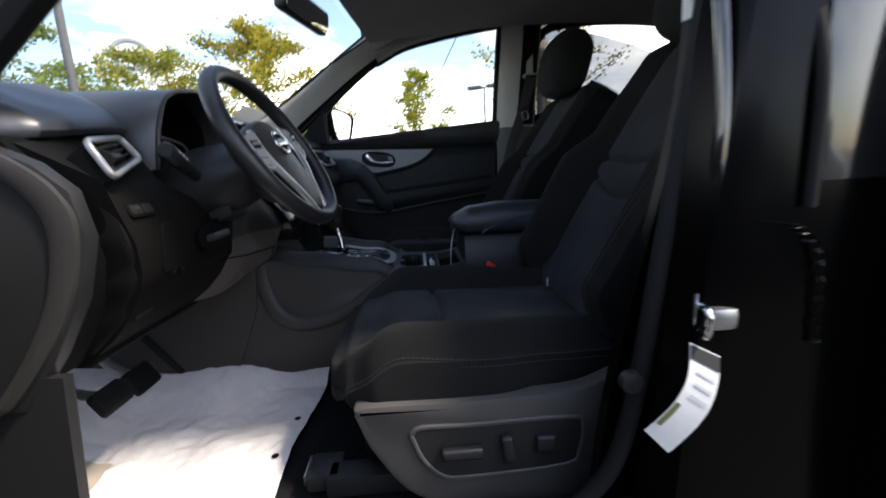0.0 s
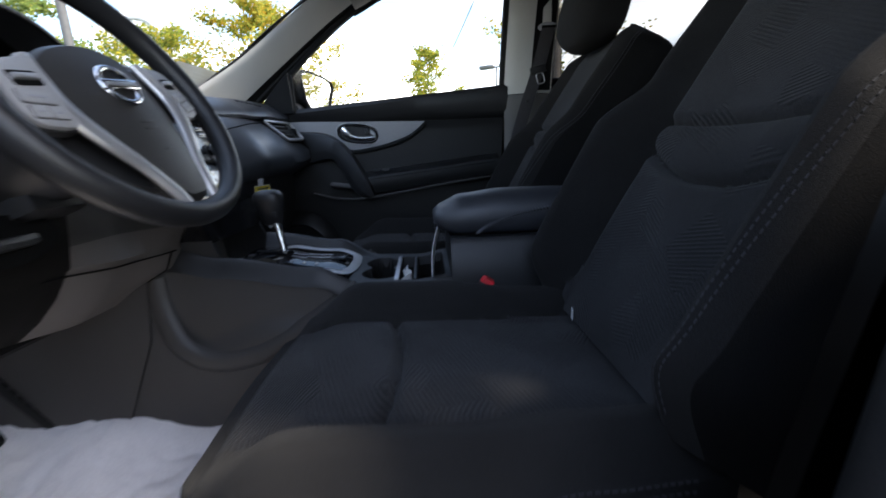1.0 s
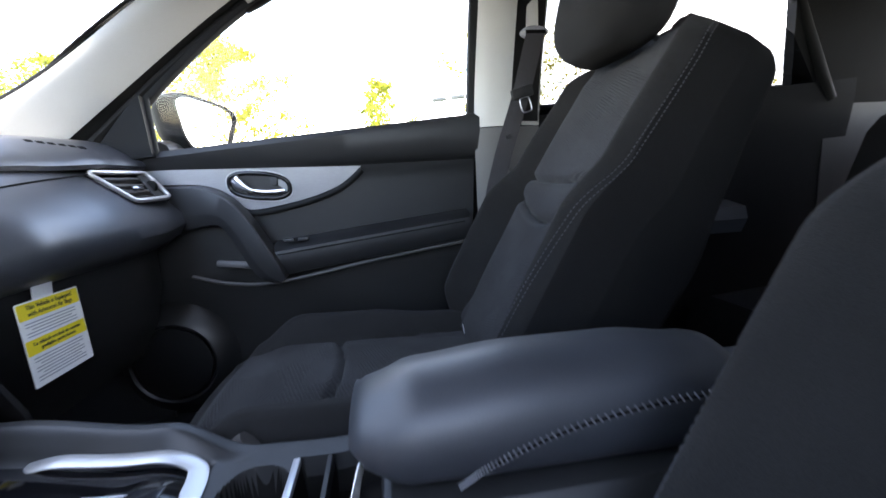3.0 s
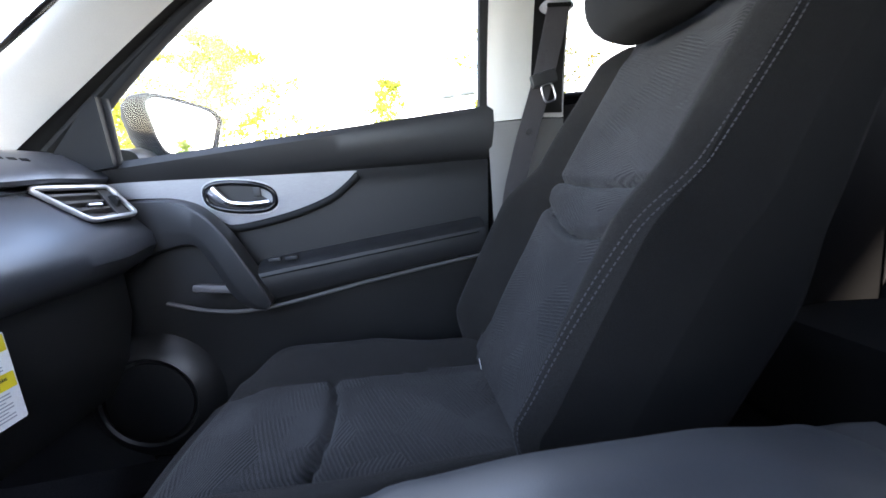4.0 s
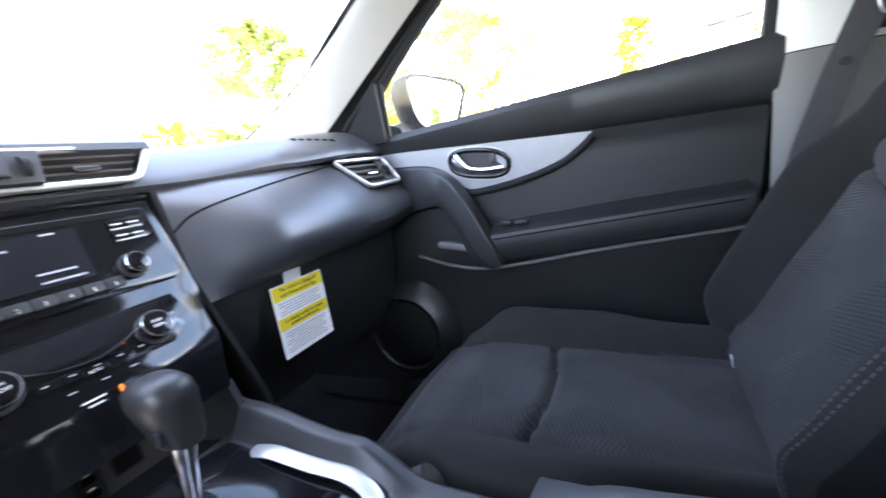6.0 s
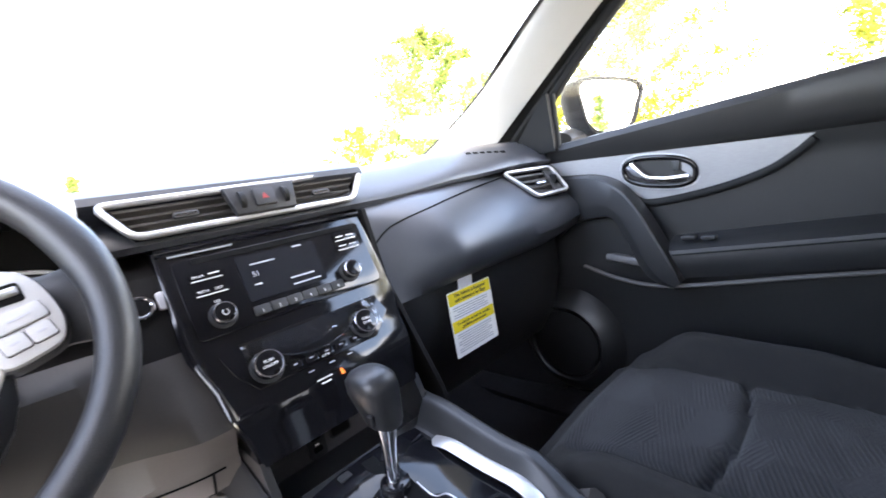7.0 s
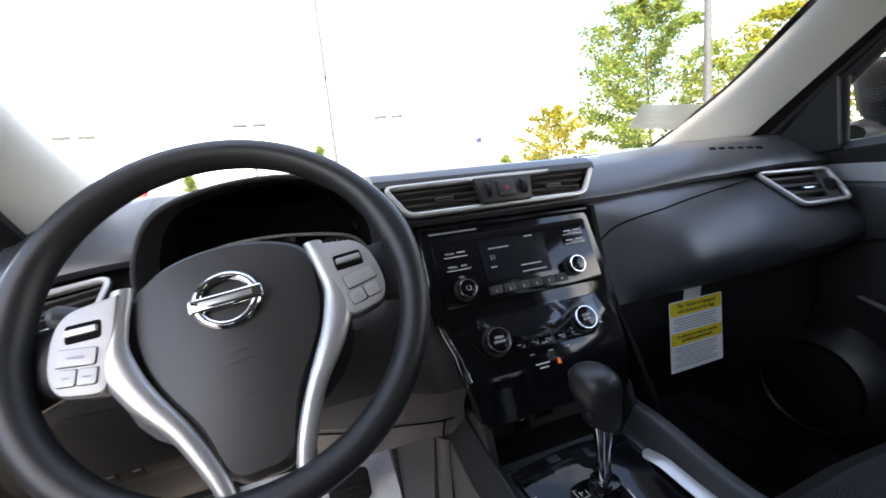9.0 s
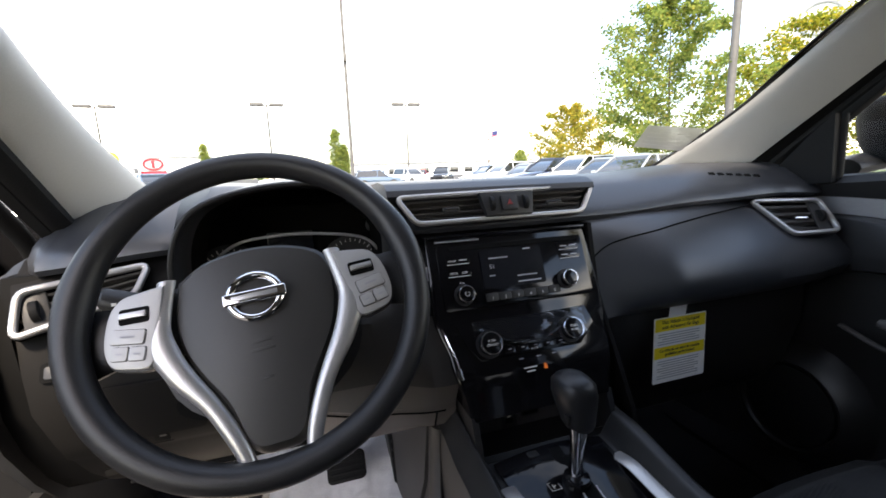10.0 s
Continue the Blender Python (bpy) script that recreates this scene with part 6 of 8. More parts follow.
part("ignition_shroud", block((0.10, 0.10, 0.05), Matrix.Translation((-0.37, 0.17, 0.90)) @ pose(0, 0, 0, -18, 0, 0), 0.02), M_PANEL, dash)
part("lower_trim", loft([[Vector((x, *q)) for q in ((0.282, 0.708), (0.272, 0.692), (0.286, 0.682), (0.38, 0.690), (0.42, 0.712))] for x in [-0.615 + 0.445 * k / 8 for k in range(9)]]), M_KNEE, dash, "black lower trim")

# ---- seat belts ----
def seat_belt(s):
    b = thing("seat_belt", "black webbing seat belt with a steel tongue", "seat belt", (s * 0.69, -0.74, 0.5), "front seat belts")
    ring = Vector((s * 0.650, -0.775, 1.345))
    part("anchor", loft([[ring + Vector((0, 0.034 * math.cos(t) * g, 0.014 * math.sin(t) * g)) + Vector((d, 0, 0)) for t in [2 * math.pi * i / 20 for i in range(20)]] for d, g in ((0.008 * s, 1.0), (-0.006 * s, 1.0), (-0.012 * s, 0.7))]), M_GREYINK, b, "grey upper anchor loop")
    part("anchor_slot", block((0.004, 0.050, 0.008), Matrix.Translation(ring + Vector((-0.013 * s, 0, -0.002))), 0.001), M_DARK, b)
    part("slider", block((0.010, 0.030, 0.16), Matrix.Translation(ring + Vector((0.012 * s, 0, 0.05))), 0.003), M_PILLAR, b)
    line = spline([ring + Vector((-0.012 * s, 0.0, 0)), (s * 0.660, -0.742, 1.205), (s * 0.669, -0.692, 1.054), (s * 0.680, -0.66, 0.90), (s * 0.688, -0.64, 0.55)], 24)
    part("webbing", loft([[q + Vector((0, 0.023, 0)), q + Vector((-0.002 * s, 0.023, 0)), q + Vector((-0.003 * s, 0, 0)), q + Vector((-0.002 * s, -0.023, 0)), q + Vector((0, -0.023, 0))] for q in line]), M_BELT, b, "black webbing")
    tm2 = Matrix.Translation((s * 0.652, -0.742, 1.208)) @ Matrix.Rotation(-0.25, 4, "X")
    part("tongue_grip", block((0.014, 0.056, 0.026), tm2, 0.005), M_PANEL, b)
    loop_pts = [tm2 @ Vector((-0.004 * s, 0.013 * math.copysign(abs(math.cos(t)) ** 0.5, math.cos(t)), -0.030 + 0.018 * math.copysign(abs(math.sin(t)) ** 0.5, math.sin(t)))) for t in [2 * math.pi * i / 16 for i in range(16)]]
    part("steel_tongue", tube(loop_pts, 0.0018, 0.0015, 6, closed=True), M_STEEL, b, "steel tongue")
    part("stop_button", disc(0.007, 0.005, Matrix.Translation((s * 0.664, -0.708, 1.105)) @ Matrix.Rotation(radians(-90 * s), 4, "Y"), 14, 0.002), M_PANEL, b)


seat_belt(1)
seat_belt(-1)

# ---- rear-view mirror ----
rv = thing("rear_view_mirror", "black rear-view mirror hanging from the windshield", "mirror", (0.0, 0.08, 1.40))
rm = Matrix.Translation((0.0, 0.035, 1.405)) @ pose(0, 0, 0, 8, 0, -14)
part("housing", block((0.245, 0.035, 0.068), rm, 0.016, 3), M_PANEL, rv, "black housing")
part("glass", prism(rounded(0.232, 0.056, 0.014), 0.001, rm @ Matrix.Translation((0, -0.0185, 0)) @ Matrix.Rotation(radians(90), 4, "X")), M_MIRROR, rv)
part("stem", tube([(0.0, 0.06, 1.42), (0.0, 0.10, 1.455), (0.0, 0.105, 1.475)], 0.012), M_PANEL, rv)

# ---- driver's door opening: sill, seals, striker ----
sill = thing("door_sill", "black painted sill with a plastic kick plate", "sill", (-0.78, -0.1, 0.3), kind="structure")
part("sill_box", loft([[(-0.70, y, 0.36), (-0.72, y, 0.425), (-0.76, y, 0.435), (-0.82, y, 0.40), (-0.87, y, 0.33), (-0.85, y, 0.20), (-0.72, y, 0.20)] for y in (0.70, 0.2, -0.3, -0.70)]), M_PAINT, sill)
part("kick_plate", loft([[(-0.665, y, 0.415), (-0.70, y, 0.437), (-0.75, y, 0.441), (-0.752, y, 0.437), (-0.70, y, 0.430), (-0.668, y, 0.408)] for y in (0.62, 0.2, -0.2, -0.62)]), M_PANEL, sill)
seal_path = spline([(-0.722, 0.60, 0.50), (-0.728, 0.46, 0.75), (-0.732, 0.40, 1.02), (-0.732, 0.30, 1.14), (-0.725, 0.08, 1.33), (-0.712, -0.15, 1.47), (-0.70, -0.40, 1.545), (-0.70, -0.62, 1.55), (-0.712, -0.650, 1.40), (-0.725, -0.610, 1.15), (-0.735, -0.565, 0.85), (-0.735, -0.515, 0.55), (-0.73, -0.44, 0.44)], 70)
part("opening_seal", tube(seal_path, 0.013, 0.013, 10), M_RUBBER, sill, "black rubber door seal")
part("jamb_front", loft([[(-0.72, 0.42 + 0.10 * (1.1 - z), z), (-0.86, 0.50 + 0.05 * (1.1 - z), z), (-0.88, 0.75, z), (-0.72, 0.75, z)] for z in (0.42, 0.7, 1.0, 1.10)]), M_PAINT, sill, "black hinge pillar")
striker = thing("door_striker", "bright steel door striker on the black pillar", "striker", (-0.79, -0.60, 0.72))
part("plate", block((0.006, 0.050, 0.066), Matrix.Translation((-0.782, -0.605, 0.762)), 0.002), M_STEEL, striker)
part("loop", tube(spline([(-0.782, -0.588, 0.780), (-0.808, -0.580, 0.780), (-0.812, -0.580, 0.764), (-0.808, -0.580, 0.748), (-0.782, -0.588, 0.746)], 16), 0.005), M_CHROME, striker)
part("catch", block((0.026, 0.038, 0.030), Matrix.Translation((-0.792, -0.606, 0.766)), 0.009), M_STEEL, striker)
for dz in (-0.022, 0.022):
    part("screw", disc(0.007, 0.004, Matrix.Translation((-0.785, -0.605, 0.762 + dz)) @ Matrix.Rotation(radians(-90), 4, "Y"), 12, 0.002), M_STEEL, striker)
label_tag = thing("paper_tag", "white printed paper tag hanging from the door striker", "tag", (-0.80, -0.58, 0.6))


def tag_point(u, v, lift=0.0):
    q = lerp(lerp((-0.798, -0.566, 0.738), (-0.798, -0.607, 0.716), u), lerp((-0.798, -0.513, 0.622), (-0.798, -0.547, 0.586), u), v)
    return q + Vector((-0.010 * math.sin(math.pi * v) - lift, -0.014 * math.sin(math.pi * v), 0))


part("tag_sheet", sheet(tag_point, 6, 16, 0.0008), M_PAPER, label_tag)
part("dark_strip", sheet(lambda u, v: tag_point(0.02 + 0.96 * u, 0.01 + 0.14 * v, 0.002), 4, 4), M_INK, label_tag, "dark brown top strip")
part("green_strip", sheet(lambda u, v: tag_point(0.02 + 0.16 * u, 0.62 + 0.26 * v, 0.002), 4, 4), material("olive_print", (0.16, 0.18, 0.06), 0.7), label_tag, "olive printed strip")
for k in range(3):
    part("text_bar", sheet(lambda u, v: tag_point(0.25 + 0.6 * u, 0.24 + 0.12 * k + 0.03 * v, 0.002), 3, 2), M_FAINT, label_tag)
part("edge_bead", tube(spline([(-0.742, -0.600, 1.20), (-0.764, -0.600, 1.14), (-0.778, -0.602, 1.02), (-0.780, -0.600, 0.95), (-0.780, -0.612, 0.90)], 16), 0.010, 0.008), M_PAINT, sill, "glossy black pillar edge")
hose = spline([(-0.79, -0.645, 0.885), (-0.797, -0.69, 0.875), (-0.80, -0.718, 0.83), (-0.80, -0.725, 0.73)], 49)
part("cable_sleeve", loft([[q + Vector((0.011 * g * math.cos(t), 0.011 * g * math.sin(t), 0)) for t in [2 * math.pi * i / 10 for i in range(10)]] for q, g in [(q, 1.0 if i % 4 < 2 else 0.8) for i, q in enumerate(hose)]]), M_JAMB, sill, "ribbed black rubber cable sleeve")
# added plate of plain car paint, so the post mirrors sky only here
part("pillar_skin", loft([[(-0.8025, -0.700, z), (-0.8045, -0.706, z), (-0.8045, -0.790, z), (-0.8025, -0.795, z)] for z in (0.93, 0.935, 1.04, 1.15)]), M_PAINT, sill, "added glossy black plate that mirrors the sky on the pillar")
part("edge_seal", tube(spline([(-0.785, -0.690, 1.15), (-0.806, -0.694, 1.05), (-0.806, -0.696, 0.90)], 12), 0.007, 0.007), M_RUBBER, sill, "black edge seal")
part("retractor_bolt", disc(0.016, 0.014, Matrix.Translation((-0.742, -0.520, 0.662)) @ Matrix.Rotation(radians(-90), 4, "Y"), 18, 0.005), M_PANEL, sill, "dark round bolt head")

# ---- front seats ----
def seat(name, label, ahead_by=0.0, thread=M_THREAD, deep=0.066, reach=0.0, lean=30.0, pleat=0.0):
    """A front seat round x = 0, facing +y; ahead_by shifts its backrest forwards."""
    s = thing(name, label, "car seat", (0, -0.3, 0.4), "front seats")
    NV, NF = 80, 72

    def cushion_ring(v):
        y = -0.080 + reach - (0.520 + reach) * v
        top = curve_at([(0, 0.632), (0.06, 0.655), (0.2, 0.672), (0.5, 0.667), (0.8, 0.656), (1, 0.650)], v)
        half = curve_at([(0, 0.195), (0.05, 0.222), (0.15, 0.245), (0.5, 0.245), (0.75, 0.218), (1, 0.205)], v)
        low = curve_at([(0, 0.585), (0.08, 0.555), (0.3, 0.545), (1, 0.54)], v)
        ring = []
        for k in range(NF + 1):
            u = -1 + 2 * k / NF
            x = half * math.sin(u * math.pi / 2) if abs(u) > 0.8 else half * u * math.sin(0.8 * math.pi / 2) / 0.8
            a = abs(x) / half
            bol = 0.044 * smooth(0.56, 0.84, a) * smooth(0.0, 0.25, v)
            edge = 0.055 * smooth(0.86, 1.0, a) ** 2
            groove = 0.009 * bump(abs(x) - 0.142, 0.005) * smooth(0.02, 0.1, v) + 0.018 * bump(v - (0.2 + reach) / (0.52 + reach) + 0.035 * (x / 0.142) ** 2, 0.012) * smooth(0.150, 0.132, abs(x))
            puff = 0.008 * math.cos(min(1, abs(x) / 0.142) * math.pi / 2)
            ring.append(Vector((x, y, top + bol - edge - groove + puff)))
        ring += [Vector((half * 0.99, y, (top + low) / 2 - 0.01)), Vector((half * 0.95, y, low + 0.008)), Vector((half * 0.88, y, low)), Vector((-half * 0.88, y, low)), Vector((-half * 0.95, y, low + 0.008)), Vector((-half * 0.99, y, (top + low) / 2 - 0.01))]
        return ring
    front = cushion_ring(0.0)
    c = sum(front, Vector()) / len(front)
    nose = [[c + (q - c) * 0.72 + Vector((0, 0.016, -0.004)) for q in front], [c + (q - c) * 0.92 + Vector((0, 0.010, 0)) for q in front]]
    bm = loft(nose + [cushion_ring(k / NV) for k in range(NV + 1)])
    for f in bm.faces:
        m = f.calc_center_median()
        f.material_index = 1 if abs(m.x) < 0.1415 and m.z > 0.62 and m.y > -0.6 and m.y < -0.09 + reach else 0
    part("cushion", bm, (M_FABRIC, M_KNIT), s, "black cloth seat cushion", 60)
    for side in (-1, 1):
        for w in (0.0, 0.012):
            pts = [cushion_ring(0.02 + 0.9 * k / 60) for k in range(61)]
            line = []
            for k, p in enumerate(pts):
                step = 5 * (1 - 0.95 * smooth(0.15, 0.85, k / 60))
                low, part_way = int(step), step - int(step)
                here = lerp(p[low], p[low + 1], part_way) if side < 0 else lerp(p[NF - low], p[NF - low - 1], part_way)
                line.append(here + Vector((side * 0.0015, 0, 0.0005 - w)))
            bm = bmesh.new()
            for k in range(0, 60, 1):
                bm = tube([lerp(line[k], line[k + 1], 0.15), lerp(line[k], line[k + 1], 0.75)], 0.0007, 0.0007, 5, bm=bm)
            part("stitching", bm, M_THREAD, s, "pale grey stitching")

    # backrest: along its leaning axis
    foot, axis = Vector((0, -0.545 + ahead_by, 0.665)), Vector((0, -math.sin(radians(lean)), math.cos(radians(lean))))
    fore = Vector((0, axis.z, -axis.y))
    LEN = 0.685
    WING = [(-0.05, 0.0), (0.10, 1.0), (0.43, 1.0), (0.60, 0.52), (0.88, 0.38), (1.0, 0.10)]

    def back_half(v):
        half = curve_at([(0, 0.235), (0.15, 0.256), (0.42, 0.256), (0.60, 0.238), (0.80, 0.234), (1, 0.222)], v)
        return half * math.sqrt(1 - 0.72 * min(1.0, max(0.0, (v - 0.87) / 0.13)) ** 2.2)

    def back_ring(v):
        s0 = v * LEN
        half = back_half(v)
        thick = curve_at([(0, 0.13), (0.5, 0.145), (0.85, 0.124), (1, 0.115)], v)
        dome = max(0.0, (v - 0.87) / 0.13)
        thick *= math.sqrt(1 - 0.65 * dome ** 2.2)
        mid = foot + axis * s0 - fore * 0.030 * dome ** 2
        ring = []
        for k in range(NF + 1):
            u = -1 + 2 * k / NF
            x = half * math.sin(u * math.pi / 2)
            a = abs(x) / half
            wide = 0.172 - 0.025 * v
            bol = (deep * curve_at(WING, v) + 0.008) * smooth(0.62, 0.86, a)
            edge = 0.75 * thick * max(0.0, (a - 0.82) / 0.18) ** 1.5
            g1 = 0.520 + pleat + 0.012 * (x / 0.15) ** 2
            g2 = 0.392 + pleat + 0.060 * (x / 0.15) ** 2
            inside = smooth(wide + 0.004, wide - 0.012, abs(x))
            groove = 0.009 * bump(abs(x) - wide, 0.006) + inside * (0.009 * bump(v - g1, 0.0085) + 0.013 * bump(v - g2, 0.010))
            puff = 0.012 * inside * (math.sin(math.pi * min(1, max(0, (v - g2) / (g1 - g2)))) if g2 < v < g1 else 0.7)
            n = 0.012 * math.sin(math.pi * v) + bol - edge - groove + puff
            ring.append(mid + Vector((x, 0, 0)) + fore * n)
        for x, n in ((1.0, -0.84), (0.97, -0.93), (0.90, -0.985), (0.5, -1.0), (-0.5, -1.0), (-0.90, -0.985), (-0.97, -0.93), (-1.0, -0.84)):
            ring.append(mid + Vector((x * half, 0, 0)) + fore * (n * thick))
        return ring
    top = back_ring(1.0)
    c = sum(top, Vector()) / len(top)
    bm = loft([back_ring(k / 220) for k in range(221)] + [[c + (q - c) * g + axis * h for q in top] for g, h in ((0.90, 0.006), (0.72, 0.012), (0.4, 0.016))])
    for f in bm.faces:
        m = f.calc_center_median()
        v = (m - foot).dot(axis) / LEN
        # index 2: sides and back get the cloth darkened for shade
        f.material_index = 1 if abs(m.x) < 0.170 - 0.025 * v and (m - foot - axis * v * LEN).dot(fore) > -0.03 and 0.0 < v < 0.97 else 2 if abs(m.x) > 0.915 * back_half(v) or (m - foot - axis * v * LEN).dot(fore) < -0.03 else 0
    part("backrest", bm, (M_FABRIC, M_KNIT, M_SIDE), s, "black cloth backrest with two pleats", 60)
    for side in (-1, 1):
        for w in (0, 2):
            line = []
            for k in range(91):
                r = back_ring(0.03 + 0.9 * k / 90)
                at = 13.2 - 3.4 * smooth(0.05, 0.85, k / 90) - 0.35 * w
                low = int(at)
                line.append((lerp(r[low], r[low + 1], at - low) if side < 0 else lerp(r[NF - low], r[NF - low - 1], at - low)) + fore * 0.0003)
            bm = bmesh.new()
            for k in range(90):
                bm = tube([lerp(line[k], line[k + 1], 0.15), lerp(line[k], line[k + 1], 0.75)], 0.0008, 0.0008, 5, bm=bm)
            part("stitching", bm, thread, s, "pale grey stitching")
    # headrest on two posts
    hc = Vector((0, -0.830 + 2.6 * ahead_by, 1.308 - 0.8 * ahead_by + 0.5 * reach))
    upright = Vector((0, -0.24, 0.97)).normalized()
    ahead = Vector((0, upright.z, -upright.y))

    def head_ring(t):
        w = 0.140 * (1 - 0.10 * t * t) * (1 - abs(t) ** 6 * 0.35)
        d = 0.074 * (1 - abs(t) ** 4 * 0.55)
        mid = hc + upright * (0.112 * t)
        return [mid + Vector((w * math.copysign(abs(math.cos(a)) ** 0.55, math.cos(a)), 0, 0)) + ahead * (d * math.copysign(abs(math.sin(a)) ** 0.7, math.sin(a))) for a in [2 * math.pi * i / 32 for i in range(32)]]
    part("headrest", loft([head_ring(-1.02 + 2.04 * k / 22) for k in range(23)]), M_FABRIC, s, "black cloth headrest", 60)
    for x in (-0.06, 0.06):
        part("headrest_post", tube([foot + axis * (LEN - 0.03) + Vector((x, 0, 0)), hc - upright * 0.07 + Vector((x, 0, 0))], 0.006), M_CHROME, s)
    part("sewn_label", sheet(lambda u, v: Vector((0.088 + 0.006 * u + 0.012 * v, -0.545 + ahead_by + 0.012 - 0.004 * v, 0.690 - 0.022 * v + 0.003 * u)), 3, 4, 0.001), M_PAPER, s, "small white sewn label")
    # side cover with the seat's switches
    for side in (-1, 1):
        outline = [(0.118, 0.588), (0.135, 0.606), (0.30, 0.604), (0.48, 0.608), (0.60, 0.63), (0.61, 0.44), (0.50, 0.405), (0.32, 0.405), (0.21, 0.435), (0.145, 0.52)]
        m = Matrix(((0, 0, side, side * 0.225), (-1, 0, 0, 0.0), (0, 1, 0, -0.012), (0, 0, 0, 1)))
        pts = [(q.x, q.y) for q in spline([(*q, 0) for q in outline + outline[:1]], 60)][:-1]
        part("side_cover", prism(pts, 0.030, m, 0.012), M_GREY, s, "dark grey plastic side cover")
    part("frame", block((0.40, 0.44, 0.10), Matrix.Translation((0, -0.34, 0.50)), 0.02), M_DARK, s)
    for side in (-1, 1):
        part("rail", block((0.05, 0.62, 0.04), Matrix.Translation((side * 0.19, -0.36, 0.42)), 0.006), M_PANEL, s, "black seat rail")
    return s


passenger_seat = seat("passenger_seat", "black cloth passenger seat with pale stitching", reach=0.036, lean=30.4, pleat=0.025)
driver_seat = seat("driver_seat", "black cloth driver's seat with power switches", -0.012, M_DARKTHREAD, 0.086, pleat=-0.028)
driver_seat.location.x = -0.392
passenger_seat.location.x = 0.390

# switches on the driver's seat
sw = [(-0.6475, q.x, q.y) for q in spline([(-0.208, 0.540, 0), (-0.225, 0.552, 0), (-0.30, 0.550, 0), (-0.47, 0.550, 0), (-0.495, 0.535, 0), (-0.490, 0.490, 0), (-0.465, 0.462, 0), (-0.30, 0.455, 0), (-0.255, 0.462, 0), (-0.225, 0.495, 0), (-0.208, 0.540, 0)], 41)][:-1]
part("switch_bezel", tube(sw, 0.005, 0.004, 8, closed=True), M_GREY, driver_seat, "raised grey switch surround")
part("switch_well", prism([(y, z) for x, y, z in sw], 0.002, Matrix(((0, 0, -1, -0.6475), (1, 0, 0, 0), (0, 1, 0, 0), (0, 0, 0, 1)))), M_PANEL, driver_seat)
part("slide_switch", block((0.018, 0.070, 0.020), Matrix.Translation((-0.657, -0.290, 0.506)), 0.007, 3), M_PANEL, driver_seat, "black slide switch")
part("recline_switch", block((0.018, 0.022, 0.048), Matrix.Translation((-0.657, -0.366, 0.508)) @ pose(0, 0, 0, -8, 0, 0), 0.008, 3), M_PANEL, driver_seat, "black recline switch")
part("lumbar_switch", block((0.014, 0.034, 0.030), Matrix.Translation((-0.655, -0.430, 0.510)), 0.006, 3), M_PANEL, driver_seat, "black lumbar switch")
part("rail_cap", block((0.07, 0.06, 0.03), Matrix.Translation((-0.565, -0.045, 0.425)), 0.006), M_PANEL, driver_seat)
for k in range(3):
    part("rail_lip", block((0.06, 0.004, 0.004), Matrix.Translation((-0.565, -0.012, 0.424 + 0.007 * k)), 0.001), M_STEEL, driver_seat, "bright steel rail edge")

# ---- rear of the cabin ----
rear_seat = thing("bench_seat", "black cloth rear bench seat with headrests", "rear seat", (0, -1.5, 0.4))
part("bench", loft([[(-0.66, y, 0.42), (-0.66, y, z - 0.03), (-0.60, y, z), (0.60, y, z), (0.66, y, z - 0.03), (0.66, y, 0.42)] for y, z in ((-1.22, 0.60), (-1.24, 0.655), (-1.4, 0.665), (-1.72, 0.64))]), M_FABRIC, rear_seat, "black cloth bench")
part("backrest", loft([[(-0.64, y + 0.10, z - 0.03), (-0.66, y, z), (-0.60, y - 0.06, z + 0.02), (0.60, y - 0.06, z + 0.02), (0.66, y, z), (0.64, y + 0.10, z - 0.03)] for y, z in ((-1.66, 0.64), (-1.74, 0.85), (-1.84, 1.10), (-1.88, 1.14))]), M_FABRIC, rear_seat, "black cloth backrest")
for x in (-0.38, 0.0, 0.38):
    part("headrest", block((0.24, 0.09, 0.14), Matrix.Translation((x, -1.90, 1.22)) @ pose(0, 0, 0, -14, 0, 0), 0.04, 3), M_FABRIC, rear_seat)


